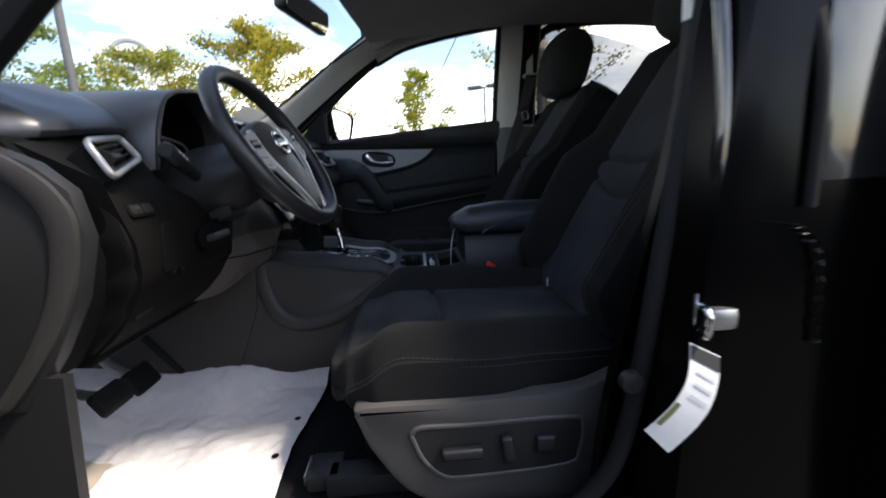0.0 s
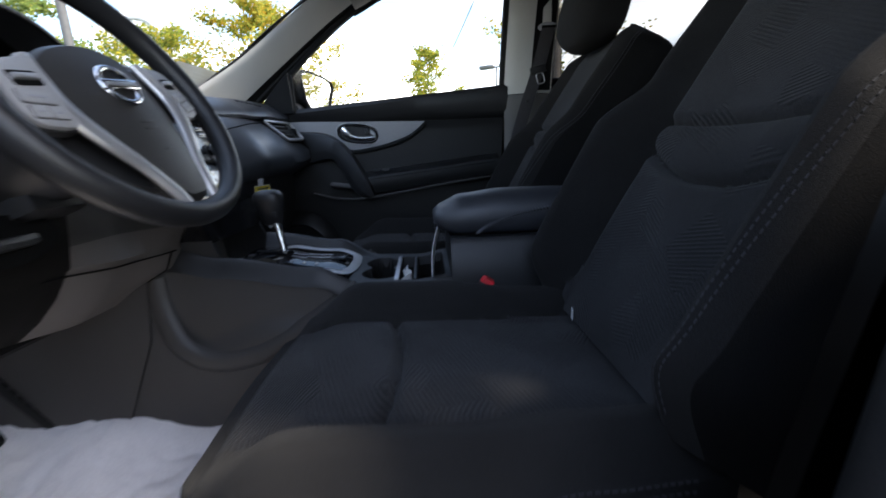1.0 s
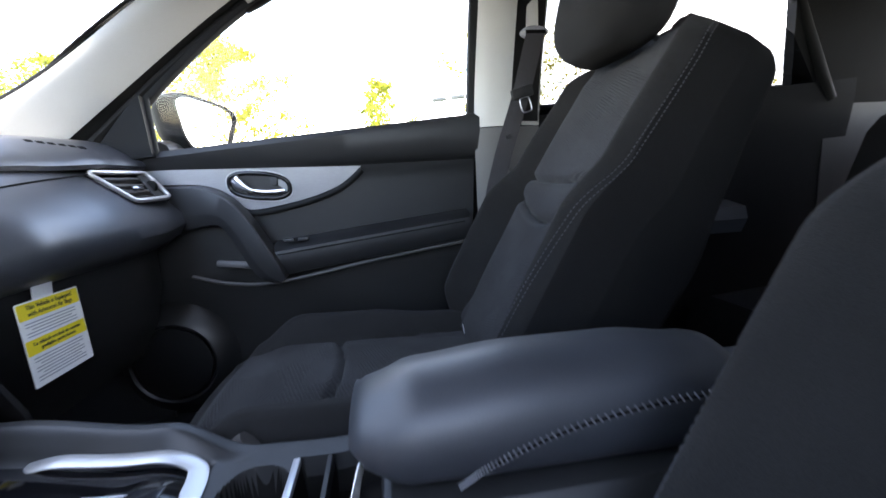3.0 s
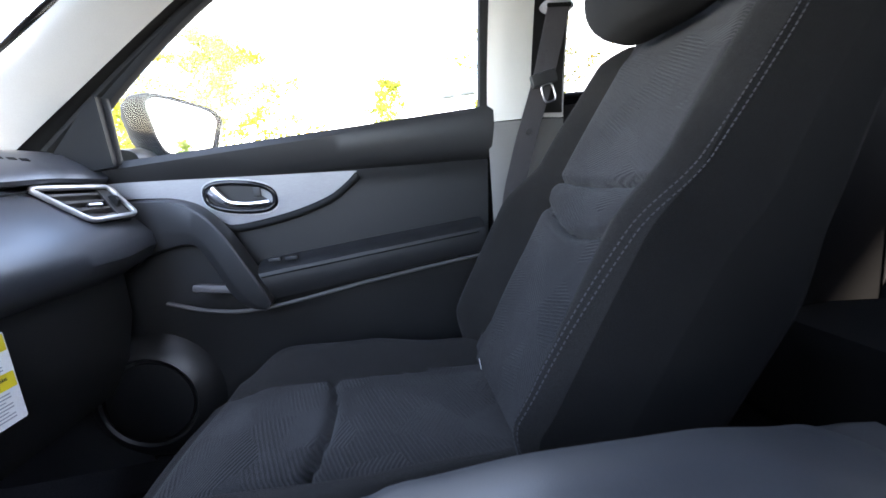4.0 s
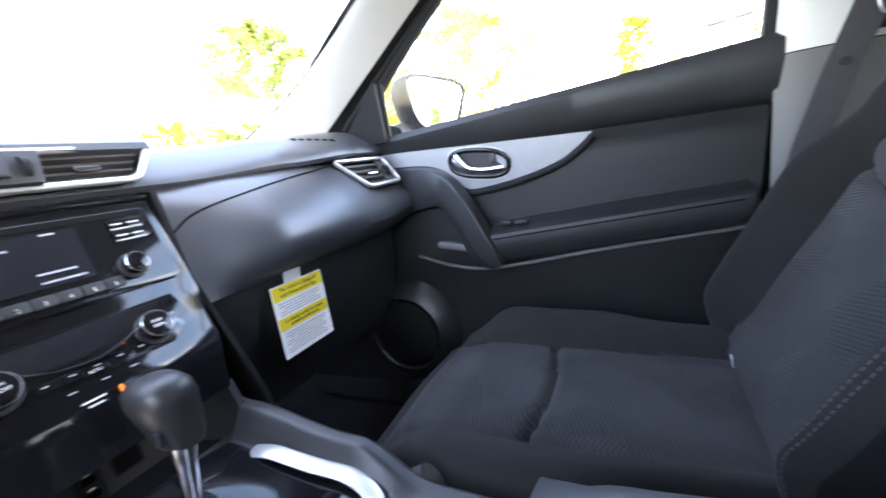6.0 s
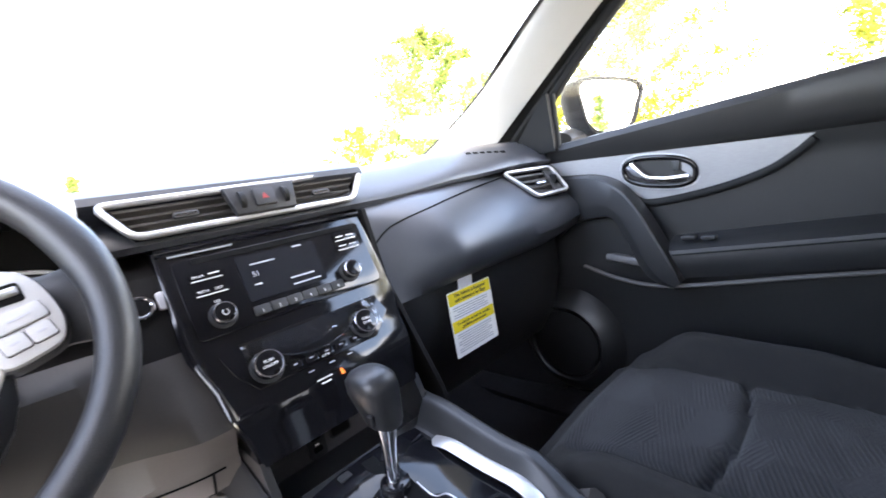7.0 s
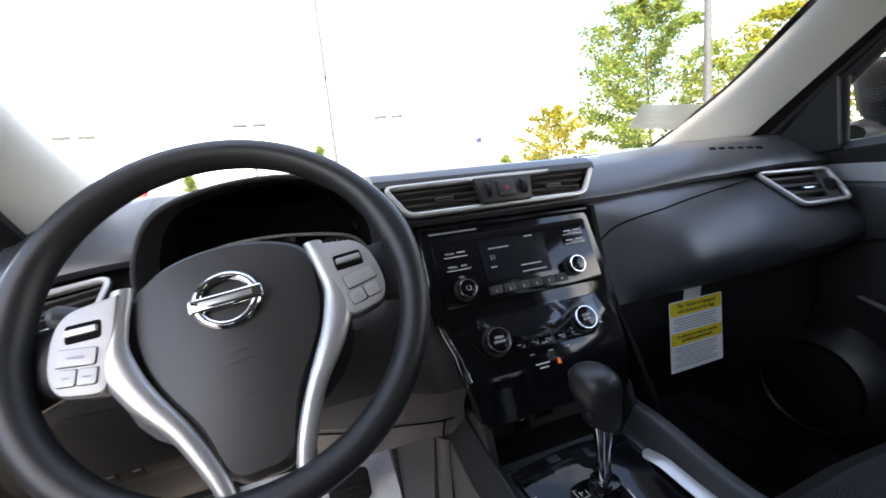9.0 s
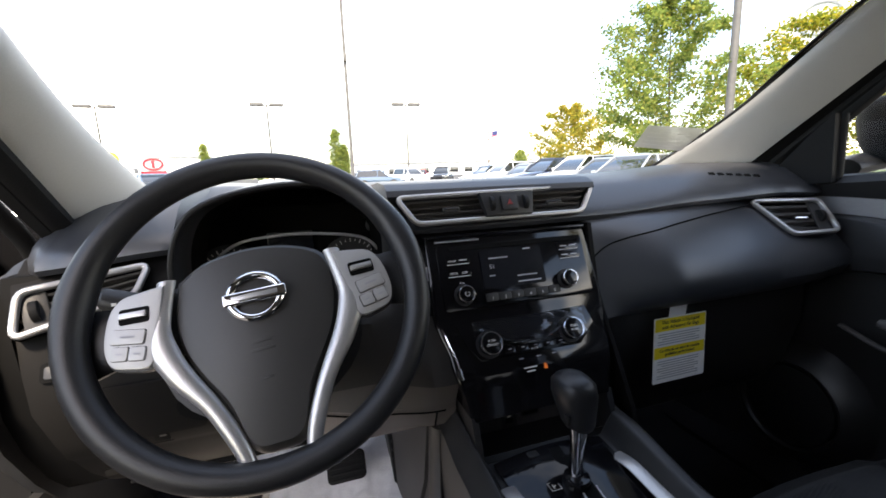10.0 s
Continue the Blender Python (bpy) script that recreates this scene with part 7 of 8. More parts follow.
def rear_door(s):
    ob = thing("rear_door", "closed black rear door with a tinted window", "car door", (s * 0.75, -1.2, 0.4), kind="structure")
    part("inner_panel", sheet(lambda u, v: (s * (0.745 - 0.02 * smooth(1.0, 1.15, 0.42 + 0.76 * v)), -0.78 - 1.02 * u, 0.36 + (0.80 + 0.075 * u) * v), 16, 16, 0.02), M_REAR, ob)
    part("armrest", loft([[(s * 0.74, y, 0.90), (s * 0.67, y, 0.885), (s * 0.66, y, 0.85), (s * 0.68, y, 0.81), (s * 0.74, y, 0.80)] for y in (-0.90, -0.95, -1.35, -1.40)]), M_VINYL, ob)
    part("trim_strip", block((0.006, 0.46, 0.045), Matrix.Translation((s * 0.735, -1.05, 1.05)) @ pose(0, 0, 0, 3, 0, 0), 0.003), M_TRIM, ob)
    part("handle", block((0.02, 0.10, 0.03), Matrix.Translation((s * 0.728, -1.0, 1.05)), 0.008), M_CHROME, ob)
    part("window_frame", tube(spline([(s * 0.735, -0.80, 1.17), (s * 0.70, -0.82, 1.50), (s * 0.685, -1.0, 1.565), (s * 0.68, -1.36, 1.555), (s * 0.69, -1.50, 1.50), (s * 0.71, -1.60, 1.36), (s * 0.735, -1.72, 1.18)], 30), 0.018, 0.018), M_RUBBER, ob)
    q = part("window_pane", sheet(lambda u, v: (s * (0.745 - 0.05 * v), -0.80 - 0.92 * u + 0.18 * v * u, 1.15 + (0.40 - 0.20 * u * u) * v), 12, 8), M_PRIVACY, ob)
    q.visible_shadow = False
    part("outer_skin", sheet(lambda u, v: (s * (0.80 + 0.075 * math.sin(math.pi * (0.15 + 0.8 * v)) ** 0.8), -0.805 - 1.05 * u, 0.35 + (0.84 + 0.05 * u) * v), 16, 20, 0.01), M_PAINT, ob)
    part("outer_edge", loft([[(s * 0.75, -0.800, z), (s * (0.80 + 0.075 * math.sin(math.pi * (0.15 + 0.8 * (z - 0.35) / 0.84)) ** 0.8), -0.803, z)] for z in [0.36 + 0.82 * k / 14 for k in range(15)]], False, False), M_JAMB, ob)
    part("belt_line", tube(spline([(s * 0.80, -0.81, 1.192), (s * 0.80, -1.3, 1.212), (s * 0.78, -1.82, 1.235)], 12), 0.010, 0.008), M_CHROME if s < 0 else M_RUBBER, ob)
    return ob


rear_door(1)
rear_door(-1)
tail = thing("tail_end", "dark rear end of the cabin with a tinted rear window", "rear wall", (0, -2.4, 0.4), kind="structure")
part("lower_wall", loft([[(-0.74, y, 0.40), (-0.74, y, 1.16), (0.74, y, 1.16), (0.74, y, 0.40)] for y in (-2.30, -2.34)]), M_PANEL, tail)
q = part("rear_pane", sheet(lambda u, v: (-0.62 + 1.24 * u, -2.32 + 0.16 * v, 1.15 + 0.36 * v), 8, 6), M_PRIVACY, tail)
q.visible_shadow = False
for s in (-1, 1):
    part("quarter", sheet(lambda u, v: (s * (0.745 - 0.09 * v), -1.50 - 0.84 * u - 0.10 * (1 - v), 1.15 + 0.44 * v), 6, 6, 0.03), M_REAR, tail)
    part("side_wall", sheet(lambda u, v: (s * 0.742, -1.72 - 0.64 * u, 0.36 + 0.82 * v), 4, 4, 0.02), M_PANEL, tail)

# ---- outside: the lot ----
M_ASPHALT = material("asphalt", (0.055, 0.054, 0.053), 0.9, grain=0.35, scale=60, bump=0.6, spots=0.2, spot_scale=0.6)
M_BARK = material("bark", (0.09, 0.07, 0.05), 0.95, grain=0.4, scale=30, bump=1.0)
M_POLE = material("weathered_grey_steel", (0.13, 0.125, 0.12), 0.6, metal=0.3, spots=0.15)
M_WOODPOLE = material("weathered_pole_wood", (0.16, 0.13, 0.10), 0.9, grain=0.3, scale=20, bump=0.6)
M_WALL = material("white_facade", (0.78, 0.78, 0.77), 0.7, spots=0.04, spot_scale=0.3)
M_SIGNGREY = material("grey_sign_face", (0.33, 0.35, 0.36), 0.6)
M_SIGNDARK = material("dark_sign_face", (0.10, 0.11, 0.12), 0.6)
M_TYRE = material("tyre_rubber", (0.015, 0.015, 0.015), 0.85)
M_CARGLASS = material("dark_car_glass", (0.015, 0.018, 0.02), 0.05, coat=1.0, rough_var=0.0)
M_LAMPGLASS = material("headlamp_lens", (0.5, 0.52, 0.55), 0.1, coat=1.0)
M_TAIL = material("red_tail_lens", (0.45, 0.02, 0.02), 0.2, coat=1.0)
M_BALLOON = material("yellow_balloon_skin", (0.85, 0.68, 0.02), 0.35)
M_LINE = material("white_road_paint", (0.55, 0.55, 0.53), 0.85, grain=0.3, scale=20, spots=0.25, spot_scale=2)
M_GRASS = material("lawn", (0.05, 0.085, 0.02), 0.95, grain=0.4, scale=12, spots=0.25, spot_scale=0.8)


def leaf_material(name, stops):
    m = bpy.data.materials.new(name)
    m.use_nodes = True
    n, l = m.node_tree.nodes, m.node_tree.links
    n.clear()
    geo, ramp2 = n.new("ShaderNodeNewGeometry"), n.new("ShaderNodeValToRGB")
    while len(ramp2.color_ramp.elements) < len(stops):
        ramp2.color_ramp.elements.new(0.5)
    for e, (at, c) in zip(ramp2.color_ramp.elements, stops):
        e.position, e.color = at, (*c, 1)
    d, t, both, out = n.new("ShaderNodeBsdfDiffuse"), n.new("ShaderNodeBsdfTranslucent"), n.new("ShaderNodeMixShader"), n.new("ShaderNodeOutputMaterial")
    both.inputs["Fac"].default_value = 0.45
    l.new(geo.outputs["Random Per Island"], ramp2.inputs["Fac"])
    l.new(ramp2.outputs["Color"], d.inputs["Color"])
    l.new(ramp2.outputs["Color"], t.inputs["Color"])
    l.new(d.outputs["BSDF"], both.inputs[1])
    l.new(t.outputs["BSDF"], both.inputs[2])
    l.new(both.outputs["Shader"], out.inputs["Surface"])
    return m


L_GREEN = leaf_material("green_leaves", [(0.0, (0.11, 0.17, 0.04)), (0.5, (0.22, 0.29, 0.07)), (0.9, (0.34, 0.37, 0.09)), (1.0, (0.44, 0.37, 0.08))])
L_YELLOW = leaf_material("yellowing_leaves", [(0.0, (0.13, 0.17, 0.03)), (0.35, (0.31, 0.31, 0.05)), (0.75, (0.49, 0.40, 0.06)), (1.0, (0.57, 0.35, 0.05))])
L_MIX = leaf_material("yellow_green_leaves", [(0.0, (0.13, 0.18, 0.03)), (0.45, (0.27, 0.30, 0.05)), (0.8, (0.42, 0.39, 0.05)), (1.0, (0.52, 0.38, 0.05))])

ground = part("ground", sheet(lambda u, v: (-900 + 1800 * u, -900 + 1800 * v, 0), 3, 3), M_ASPHALT)
tagged(ground, "grey asphalt of the car lot", "ground", kind="structure")
lawn = part("lawn", sheet(lambda u, v: (17 + 30 * u, -30 + 75 * v, 0.12 + 0.1 * math.sin(7 * u + 5 * v)), 10, 20, 0.1), M_GRASS)
tagged(lawn, "strip of mown grass beside the lot", "grass", kind="structure")
for k in range(9):
    ob = part("bay_line", block((4.6, 0.10, 0.006), Matrix.Translation((12.5, 7.5 + 3.0 * k, 0.004)), 0), M_LINE)
    tagged(ob, "worn white parking bay line on asphalt", "road marking", "bay lines", "structure")


def tree(name, label, x, y, height, radius, base, leaves, count, seed, leaf=0.16, cone=0.0, boughs=26):
    """A tree with a tapered trunk, forking limbs and sprays of leaves along the twigs."""
    rng = random.Random(seed)
    t = thing(name, label, "tree", (x, y, 0))
    lean = Vector((rng.uniform(-0.3, 0.3), rng.uniform(-0.3, 0.3), 0))
    stem = spline([(x, y, 0), Vector((x, y, height * 0.35)) + lean * 0.5, Vector((x, y, height * 0.93)) + lean], 20)
    r0 = 0.016 * height ** 0.9
    bm = loft([[q + Vector((r * math.cos(a), r * math.sin(a), 0)) for a in [2 * math.pi * i / 8 for i in range(8)]] for q, r in zip(stem, [r0 * (1 - 0.047 * k) for k in range(20)])])
    twigs = []
    turn_by = rng.uniform(0, 6.28)
    for k in range(boughs):
        h = (k + rng.uniform(0.1, 0.9)) / boughs
        z = base + (height - base) * (0.04 + 0.93 * h)
        wide = radius * (cone * (1 - h) ** 0.8 + (1 - cone) * math.sin(math.pi * (0.16 + 0.78 * h)) ** 0.8) * rng.uniform(0.65, 1.12)
        a = turn_by + 2.4 * k + rng.uniform(-0.5, 0.5)
        start = stem[min(19, max(3, int(20 * (z - 0.30 * wide) / (height * 0.93))))]
        tip = Vector((x + lean.x * h + wide * math.cos(a), y + lean.y * h + wide * math.sin(a), z + 0.12 * wide))
        limb = spline([start, lerp(start, tip, 0.5) + Vector((0, 0, 0.10 * wide)), tip], 9)
        bm = tube(limb, r0 * 0.16 * (1 - 0.6 * h), seg=5, bm=bm)
        for j in range(2, 9):
            for side in (-1, 1):
                out = (tip - start).normalized()
                across = Vector((-out.y, out.x, 0)) * side
                reach = wide * rng.uniform(0.10, 0.34) * (1.15 - 0.08 * j)
                end = limb[j] + (out * 0.5 + across + Vector((0, 0, rng.uniform(-0.5, 0.7)))).normalized() * reach
                twigs.append((limb[j], end))
                if j % 2:
                    bm = tube([limb[j], end], r0 * 0.045, seg=4, bm=bm)
        twigs.append((limb[6], tip + (tip - start).normalized() * 0.12 * wide))
    for k in range(5):
        twigs.append((stem[18], stem[19] + Vector((rng.uniform(-0.3, 0.3), rng.uniform(-0.3, 0.3), rng.uniform(0.1, 0.5))) * radius * 0.3))
    part("trunk", bm, M_BARK, t, "brown bark trunk and limbs")
    verts, faces = [], []
    weights = [rng.choice((0.15, 0.6, 1.0, 1.0, 1.6)) for _ in twigs]
    for k in rng.choices(range(len(twigs)), weights, k=count):
        a0, b0 = twigs[k]
        s = leaf * 1.1
        q = lerp(a0, b0, rng.uniform(0.1, 1.1)) + Vector((rng.gauss(0, s), rng.gauss(0, s), rng.gauss(0, s * 0.8)))
        u = Vector((rng.gauss(0, 1), rng.gauss(0, 1), rng.gauss(-0.3, 0.6))).normalized()
        w = u.cross(Vector((rng.gauss(0, 1), rng.gauss(0, 1), rng.gauss(0, 1)))).normalized()
        a, b = leaf * rng.uniform(0.7, 1.25), leaf * rng.uniform(0.5, 0.85)
        i = len(verts)
        verts += [q - u * a * 0.5, q + w * b * 0.5, q + u * a * 0.5, q - w * b * 0.5]
        faces.append((i, i + 1, i + 2, i + 3))
    me = bpy.data.meshes.new("crown")
    me.from_pydata(verts, [], faces)
    me.materials.append(leaves)
    crown = new("crown", me)
    crown.parent = t
    crown.matrix_parent_inverse = world_of(t).inverted()
    tagged(crown, "loose crown of small leaves", kind="stuff")
    return t


tree("broadleaf_tree", "tall green broadleaf tree behind the lot", 14.3, 13.4, 7.6, 4.7, 1.2, L_GREEN, 20000, 1, 0.150, 0.66, 40)
tree("broadleaf_tree", "yellow-green broadleaf tree on the grass", 20.0, 11.4, 7.0, 3.6, 1.6, L_MIX, 10000, 2, 0.17, 0.25, 30)
tree("small_tree", "low round tree with golden autumn leaves", 17.3, 24.3, 5.2, 3.1, 0.9, L_YELLOW, 15000, 3, 0.15, 0.25)
tree("small_tree", "bushy tree with yellow autumn leaves", 19.0, 6.5, 7.4, 4.1, 1.4, L_YELLOW, 12000, 4, 0.17, 0.15)
tree("slender_tree", "slender pointed tree turning yellow-green", 24.0, -0.9, 6.6, 2.7, 1.4, L_MIX, 5200, 5, 0.17, 0.62)
tree("small_tree", "autumn tree with sparse brown-gold leaves", 14.5, -5.4, 7.2, 2.4, 1.6, L_YELLOW, 4200, 6, 0.14)
tree("small_tree", "low autumn tree with sparse golden leaves", 14.5, -12.6, 5.0, 2.0, 1.4, L_YELLOW, 3800, 7, 0.14)
tree("broadleaf_tree", "bushy green tree on the grass", 24.0, 16.0, 6.0, 3.0, 1.6, L_MIX, 7000, 8, 0.19)
tree("conifer", "narrow dark green tree far across the lot", 6.0, 76.0, 9.0, 1.5, 0.8, L_GREEN, 6000, 9, 0.264, 0.5)
tree("conifer", "narrow dark green tree far across the lot", 7.3, 76.5, 6.4, 1.2, 0.8, L_GREEN, 5000, 10, 0.264, 0.5)
tree("conifer", "dark green tree far across the lot", -15.2, 80.0, 7.0, 1.3, 0.8, L_GREEN, 4000, 11, 0.264, 0.8)
for x, y, h, seed in ((38.0, -47.0, 8.2, 13), (44.0, -41.5, 6.6, 14), (33.0, -52.0, 7.2, 15)):
    tree("conifer", "dark green tree behind the car, seen in the mirror", x, y, h, 2.0, 0.8, L_GREEN, 4500, seed, 0.30, 0.7)
tree("small_tree", "green bushy tree far across the lot", 47, 85.0, 5.2, 2.2, 0.8, L_GREEN, 4500, 12, 0.297)

# far woods on the horizon
rng = random.Random(20)
verts, faces = [], []
for k in range(10500):
    a = radians(rng.uniform(-60, 165))
    d = rng.uniform(170, 230)
    h = 3.2 + 2.4 * noise.noise((a * 9, 0.3, 0)) + 1.2 * noise.noise((a * 40, 2, 0))
    q = Vector((d * math.sin(a), d * math.cos(a), max(0.2, h) * rng.random() ** 0.6))
    u = Vector((rng.gauss(0, 1), rng.gauss(0, 1), rng.gauss(0, 1))).normalized()
    w = u.cross(Vector((0.3, 0.2, 1))).normalized()
    i = len(verts)
    verts += [q - u * 0.9, q + w * 0.7, q + u * 0.9, q - w * 0.7]
    faces.append((i, i + 1, i + 2, i + 3))
me = bpy.data.meshes.new("far_woods")
me.from_pydata(verts, [], faces)
me.materials.append(L_GREEN)
tagged(new("far_woods", me), "distant low line of green woods", "woods", kind="stuff")


# ---- lamp posts, poles, wires ----
def lamp_post(x, y, h, turn):
    p = thing("street_lamp", "grey steel lot lamp with two flat heads", "street lamp", (x, y, 0), "lot lamps")
    part("pole", loft([[(x + r * math.cos(a), y + r * math.sin(a), z) for a in [2 * math.pi * i / 10 for i in range(10)]] for z, r in ((0.0, 0.12), (h, 0.075))]), M_POLE, p, "tapered steel pole")
    part("footing", disc(0.3, 0.7, Matrix.Translation((x, y, 0)), 16, 0.03), M_WALL, p, "concrete footing")
    part("crossarm", block((2.0, 0.10, 0.10), Matrix.Translation((x, y, h)) @ pose(0, 0, 0, 0, 0, turn), 0.01), M_POLE, p)
    for s in (-1, 1):
        part("lamp_head", block((1.25, 0.55, 0.30), Matrix.Translation((x, y, h + 0.05)) @ pose(0, 0, 0, 0, 0, turn) @ Matrix.Translation((s * 0.86, 0, 0)), 0.08), M_POLE, p, "flat lamp head")


lamp_post(-16.65, 45, 7.70, 6)
lamp_post(-2.73, 44, 7.90, 4)
lamp_post(10.52, 43, 7.97, -4)
lamp_post(36.0, -6.7, 7.6, 60)


def pole(x, y, h, r, mat, label, arm=0.0):
    p = thing("utility_pole", label, "pole", (x, y, 0))
    part("pole", loft([[(x + q * math.cos(a), y + q * math.sin(a), z) for a in [2 * math.pi * i / 12 for i in range(12)]] for z, q in ((0.0, r), (h, r * 0.75))]), mat, p)
    if arm:
        part("crossarm", block((arm, 0.12, 0.14), Matrix.Translation((x, y, h - 0.6)), 0.01), mat, p)
    return p


pole(6.72, 60.0, 34.0, 0.24, M_POLE, "very tall thin grey steel mast across the lot")
part("fitting", block((0.5, 0.4, 0.9), Matrix.Translation((6.72, 59.7, 16.5)), 0.05), M_POLE, bpy.data.objects["utility_pole"])
pole(12.3, 9.45, 12.0, 0.125, M_POLE, "tall grey steel lamp pole among the trees")
pole(13.0, -4.6, 11.0, 0.16, M_WOODPOLE, "weathered wooden utility pole among trees", 2.0)
pole(46.0, 100.0, 15.0, 0.18, M_WOODPOLE, "wooden utility pole far across the lot", 4.5)
pole(-40.0, 100.0, 13.5, 0.18, M_WOODPOLE, "wooden utility pole far across the lot", 3.0)


def wire(a, b, sag, group):
    pts = [lerp(a, b, k / 24) - Vector((0, 0, sag * 4 * (k / 24) * (1 - k / 24))) for k in range(25)]
    ob = part("power_line", tube(pts, 0.035, seg=5), M_RUBBER)
    tagged(ob, "thin black overhead power line between poles", "power line", group)


wire((-40, 100, 12.9), (46, 100, 14.4), -1.2, "overhead lines")
wire((-90, 100, 9.5), (-40, 100, 12.9), 0.8, "overhead lines")
wire((46, 100, 14.4), (120, 60, 12.0), 1.0, "overhead lines")
wire((13, -4.6, 10.4), (60, -2.0, 9.6), 0.5, "overhead lines")
wire((13, -4.6, 10.0), (24, 30.0, 10.6), 0.4, "overhead lines")


def pylon(x, y, h):
    p = thing("pylon", "grey lattice power pylon on the horizon", "pylon", (x, y, 0))
    for sx in (-1, 1):
        for sy in (-1, 1):
            part("leg", tube([(x + sx * 3.0, y + sy * 3.0, 0), (x + sx * 0.8, y + sy * 0.8, h)], 0.18, seg=5), M_POLE, p)
    for k in range(9):
        z, w = h * k / 9, 3.0 - 2.2 * k / 9
        part("brace", tube([(x - w, y - w, z), (x + w * 0.9, y - w, z + h / 9)], 0.10, seg=4), M_POLE, p)
        part("brace", tube([(x + w, y - w, z), (x - w * 0.9, y - w, z + h / 9)], 0.10, seg=4), M_POLE, p)
    for z in (0.72, 0.84, 0.96):
        part("crossarm", tube([(x - 6.5, y, h * z), (x + 6.5, y, h * z + 0.2)], 0.18, seg=5), M_POLE, p)


pylon(-84, 200, 33)

# ---- signs and far buildings ----
shop = thing("dealer_building", "white dealer building with a red oval emblem", "building", (-24, 96, 0))
part("wall", block((20, 9, 5.6), Matrix.Translation((-27.7, 98, 2.8)), 0.05), M_WALL, shop, "white facade")
part("roof", block((20.6, 9.6, 0.35), Matrix.Translation((-27.7, 98, 5.75)), 0.05), M_SIGNGREY, shop)
for k in range(5):
    part("window", block((3.0, 0.08, 2.2), Matrix.Translation((-35.2 + 3.6 * k, 93.46, 1.5)), 0.02), M_CARGLASS, shop)
oval_ring = [(-26.4 + 1.55 * math.cos(2 * math.pi * k / 40), 93.3, 4.45 + 0.95 * math.sin(2 * math.pi * k / 40)) for k in range(40)]
part("emblem_ring", tube(oval_ring, 0.20, 0.12, 6, closed=True), M_RED, shop, "plain red oval ring")
part("emblem_bar", block((0.5, 0.15, 1.4), Matrix.Translation((-26.4, 93.3, 4.45)), 0.1), M_RED, shop)
part("sign_bar", block((4.2, 0.15, 0.6), Matrix.Translation((-26.4, 93.3, 2.85)), 0.05), M_RED, shop, "plain red lettering bar")
other = thing("shop_building", "low building with a grey fascia and dark band", "building", (-33, 84, 0))
part("wall", block((10, 8, 4.2), Matrix.Translation((-33.5, 92, 2.1)), 0.05), M_WALL, other)
part("fascia", block((9.0, 0.3, 2.2), Matrix.Translation((-30.6, 84.8, 3.4)), 0.03), M_WALL, other)
part("dark_band", block((8.6, 0.2, 1.0), Matrix.Translation((-30.6, 84.6, 3.0)), 0.03), M_SIGNDARK, other)
for k in range(3):
    part("sign_bar", block((0.8, 0.1, 0.5), Matrix.Translation((-29.6 + 1.2 * k, 84.45, 3.0)), 0.03), M_WALL, other)
low = thing("low_building", "long low pale building on the horizon", "building", (30, 150, 0))
part("wall", block((70, 10, 4.6), Matrix.Translation((34, 150, 2.3)), 0.05), M_WALL, low)
part("roof", block((71, 11, 0.4), Matrix.Translation((34, 150, 4.7)), 0.05), M_SIGNGREY, low)
for k in range(12):
    part("window", block((3.2, 0.1, 1.8), Matrix.Translation((2.5 + 5.6 * k, 144.95, 1.9)), 0.02), M_CARGLASS, low)

board = thing("brand_sign", "tall pale sign board with a plain grey ring", "sign", (33, 19, 0))
bmx = Matrix.Translation((32.0, 19.2, 9.6)) @ pose(0, 0, 0, 90, 0, -60)
part("panel", block((4.4, 3.2, 0.4), bmx, 0.05), M_WALL, board, "pale panel")
part("ring", tube([bmx @ Vector((1.1 * math.cos(2 * math.pi * k / 32), 0.35 + 0.95 * math.sin(2 * math.pi * k / 32), 0.25)) for k in range(32)], 0.14, 0.06, 8, closed=True), M_SIGNGREY, board, "plain grey ring")
part("bar", block((3.0, 0.34, 0.12), bmx @ Matrix.Translation((0, 0.35, 0.28)), 0.03), M_SIGNGREY, board)
for s in (-1, 1):
    part("post", tube([bmx @ Vector((s * 1.6, -1.4, 0)), (bmx @ Vector((s * 1.6, -1.4, 0))).xy.to_3d()], 0.16, seg=8), M_POLE, board)

flagpole = thing("flagpole", "flag with stripes on a white pole", "flag", (43.0, 92, 0))
part("pole", tube([(44.6, 92, 0), (44.6, 92, 10.6)], 0.08, seg=8), M_WALL, flagpole)
for k in range(7):
    part("stripe", sheet(lambda u, v: (44.5 - 2.9 * u, 92 + 0.3 * math.sin(6 * u), 10.3 - 0.26 * (k + v) - 0.5 * u), 10, 3, 0.02), M_RED if k % 2 == 0 else M_WALL, flagpole)
part("canton", sheet(lambda u, v: (44.52 - 1.2 * u, 91.94 + 0.3 * math.sin(6 * 0.42 * u), 10.32 - 1.05 * v - 0.2 * u), 5, 4, 0.03), material("navy_cloth", (0.03, 0.04, 0.14), 0.8), flagpole)

balloon = thing("balloon", "yellow balloon tied to a parked car", "balloon", (-6.6, 22.5, 1.6))
part("skin", loft([[(-8.6 + r * 0.62 * math.cos(a), 22.5 + r * 0.45 * math.sin(a), 2.25 + 0.36 * t) for a in [2 * math.pi * i / 18 for i in range(18)]] for t, r in [(math.sin(math.pi * (k / 10 - 0.5)), max(0.04, math.cos(math.pi * (k / 10 - 0.5)))) for k in range(11)]]), M_BALLOON, balloon)
part("string", tube([(-8.6, 22.5, 1.91), (-8.55, 22.6, 1.25)], 0.006, seg=4), M_WALL, balloon)


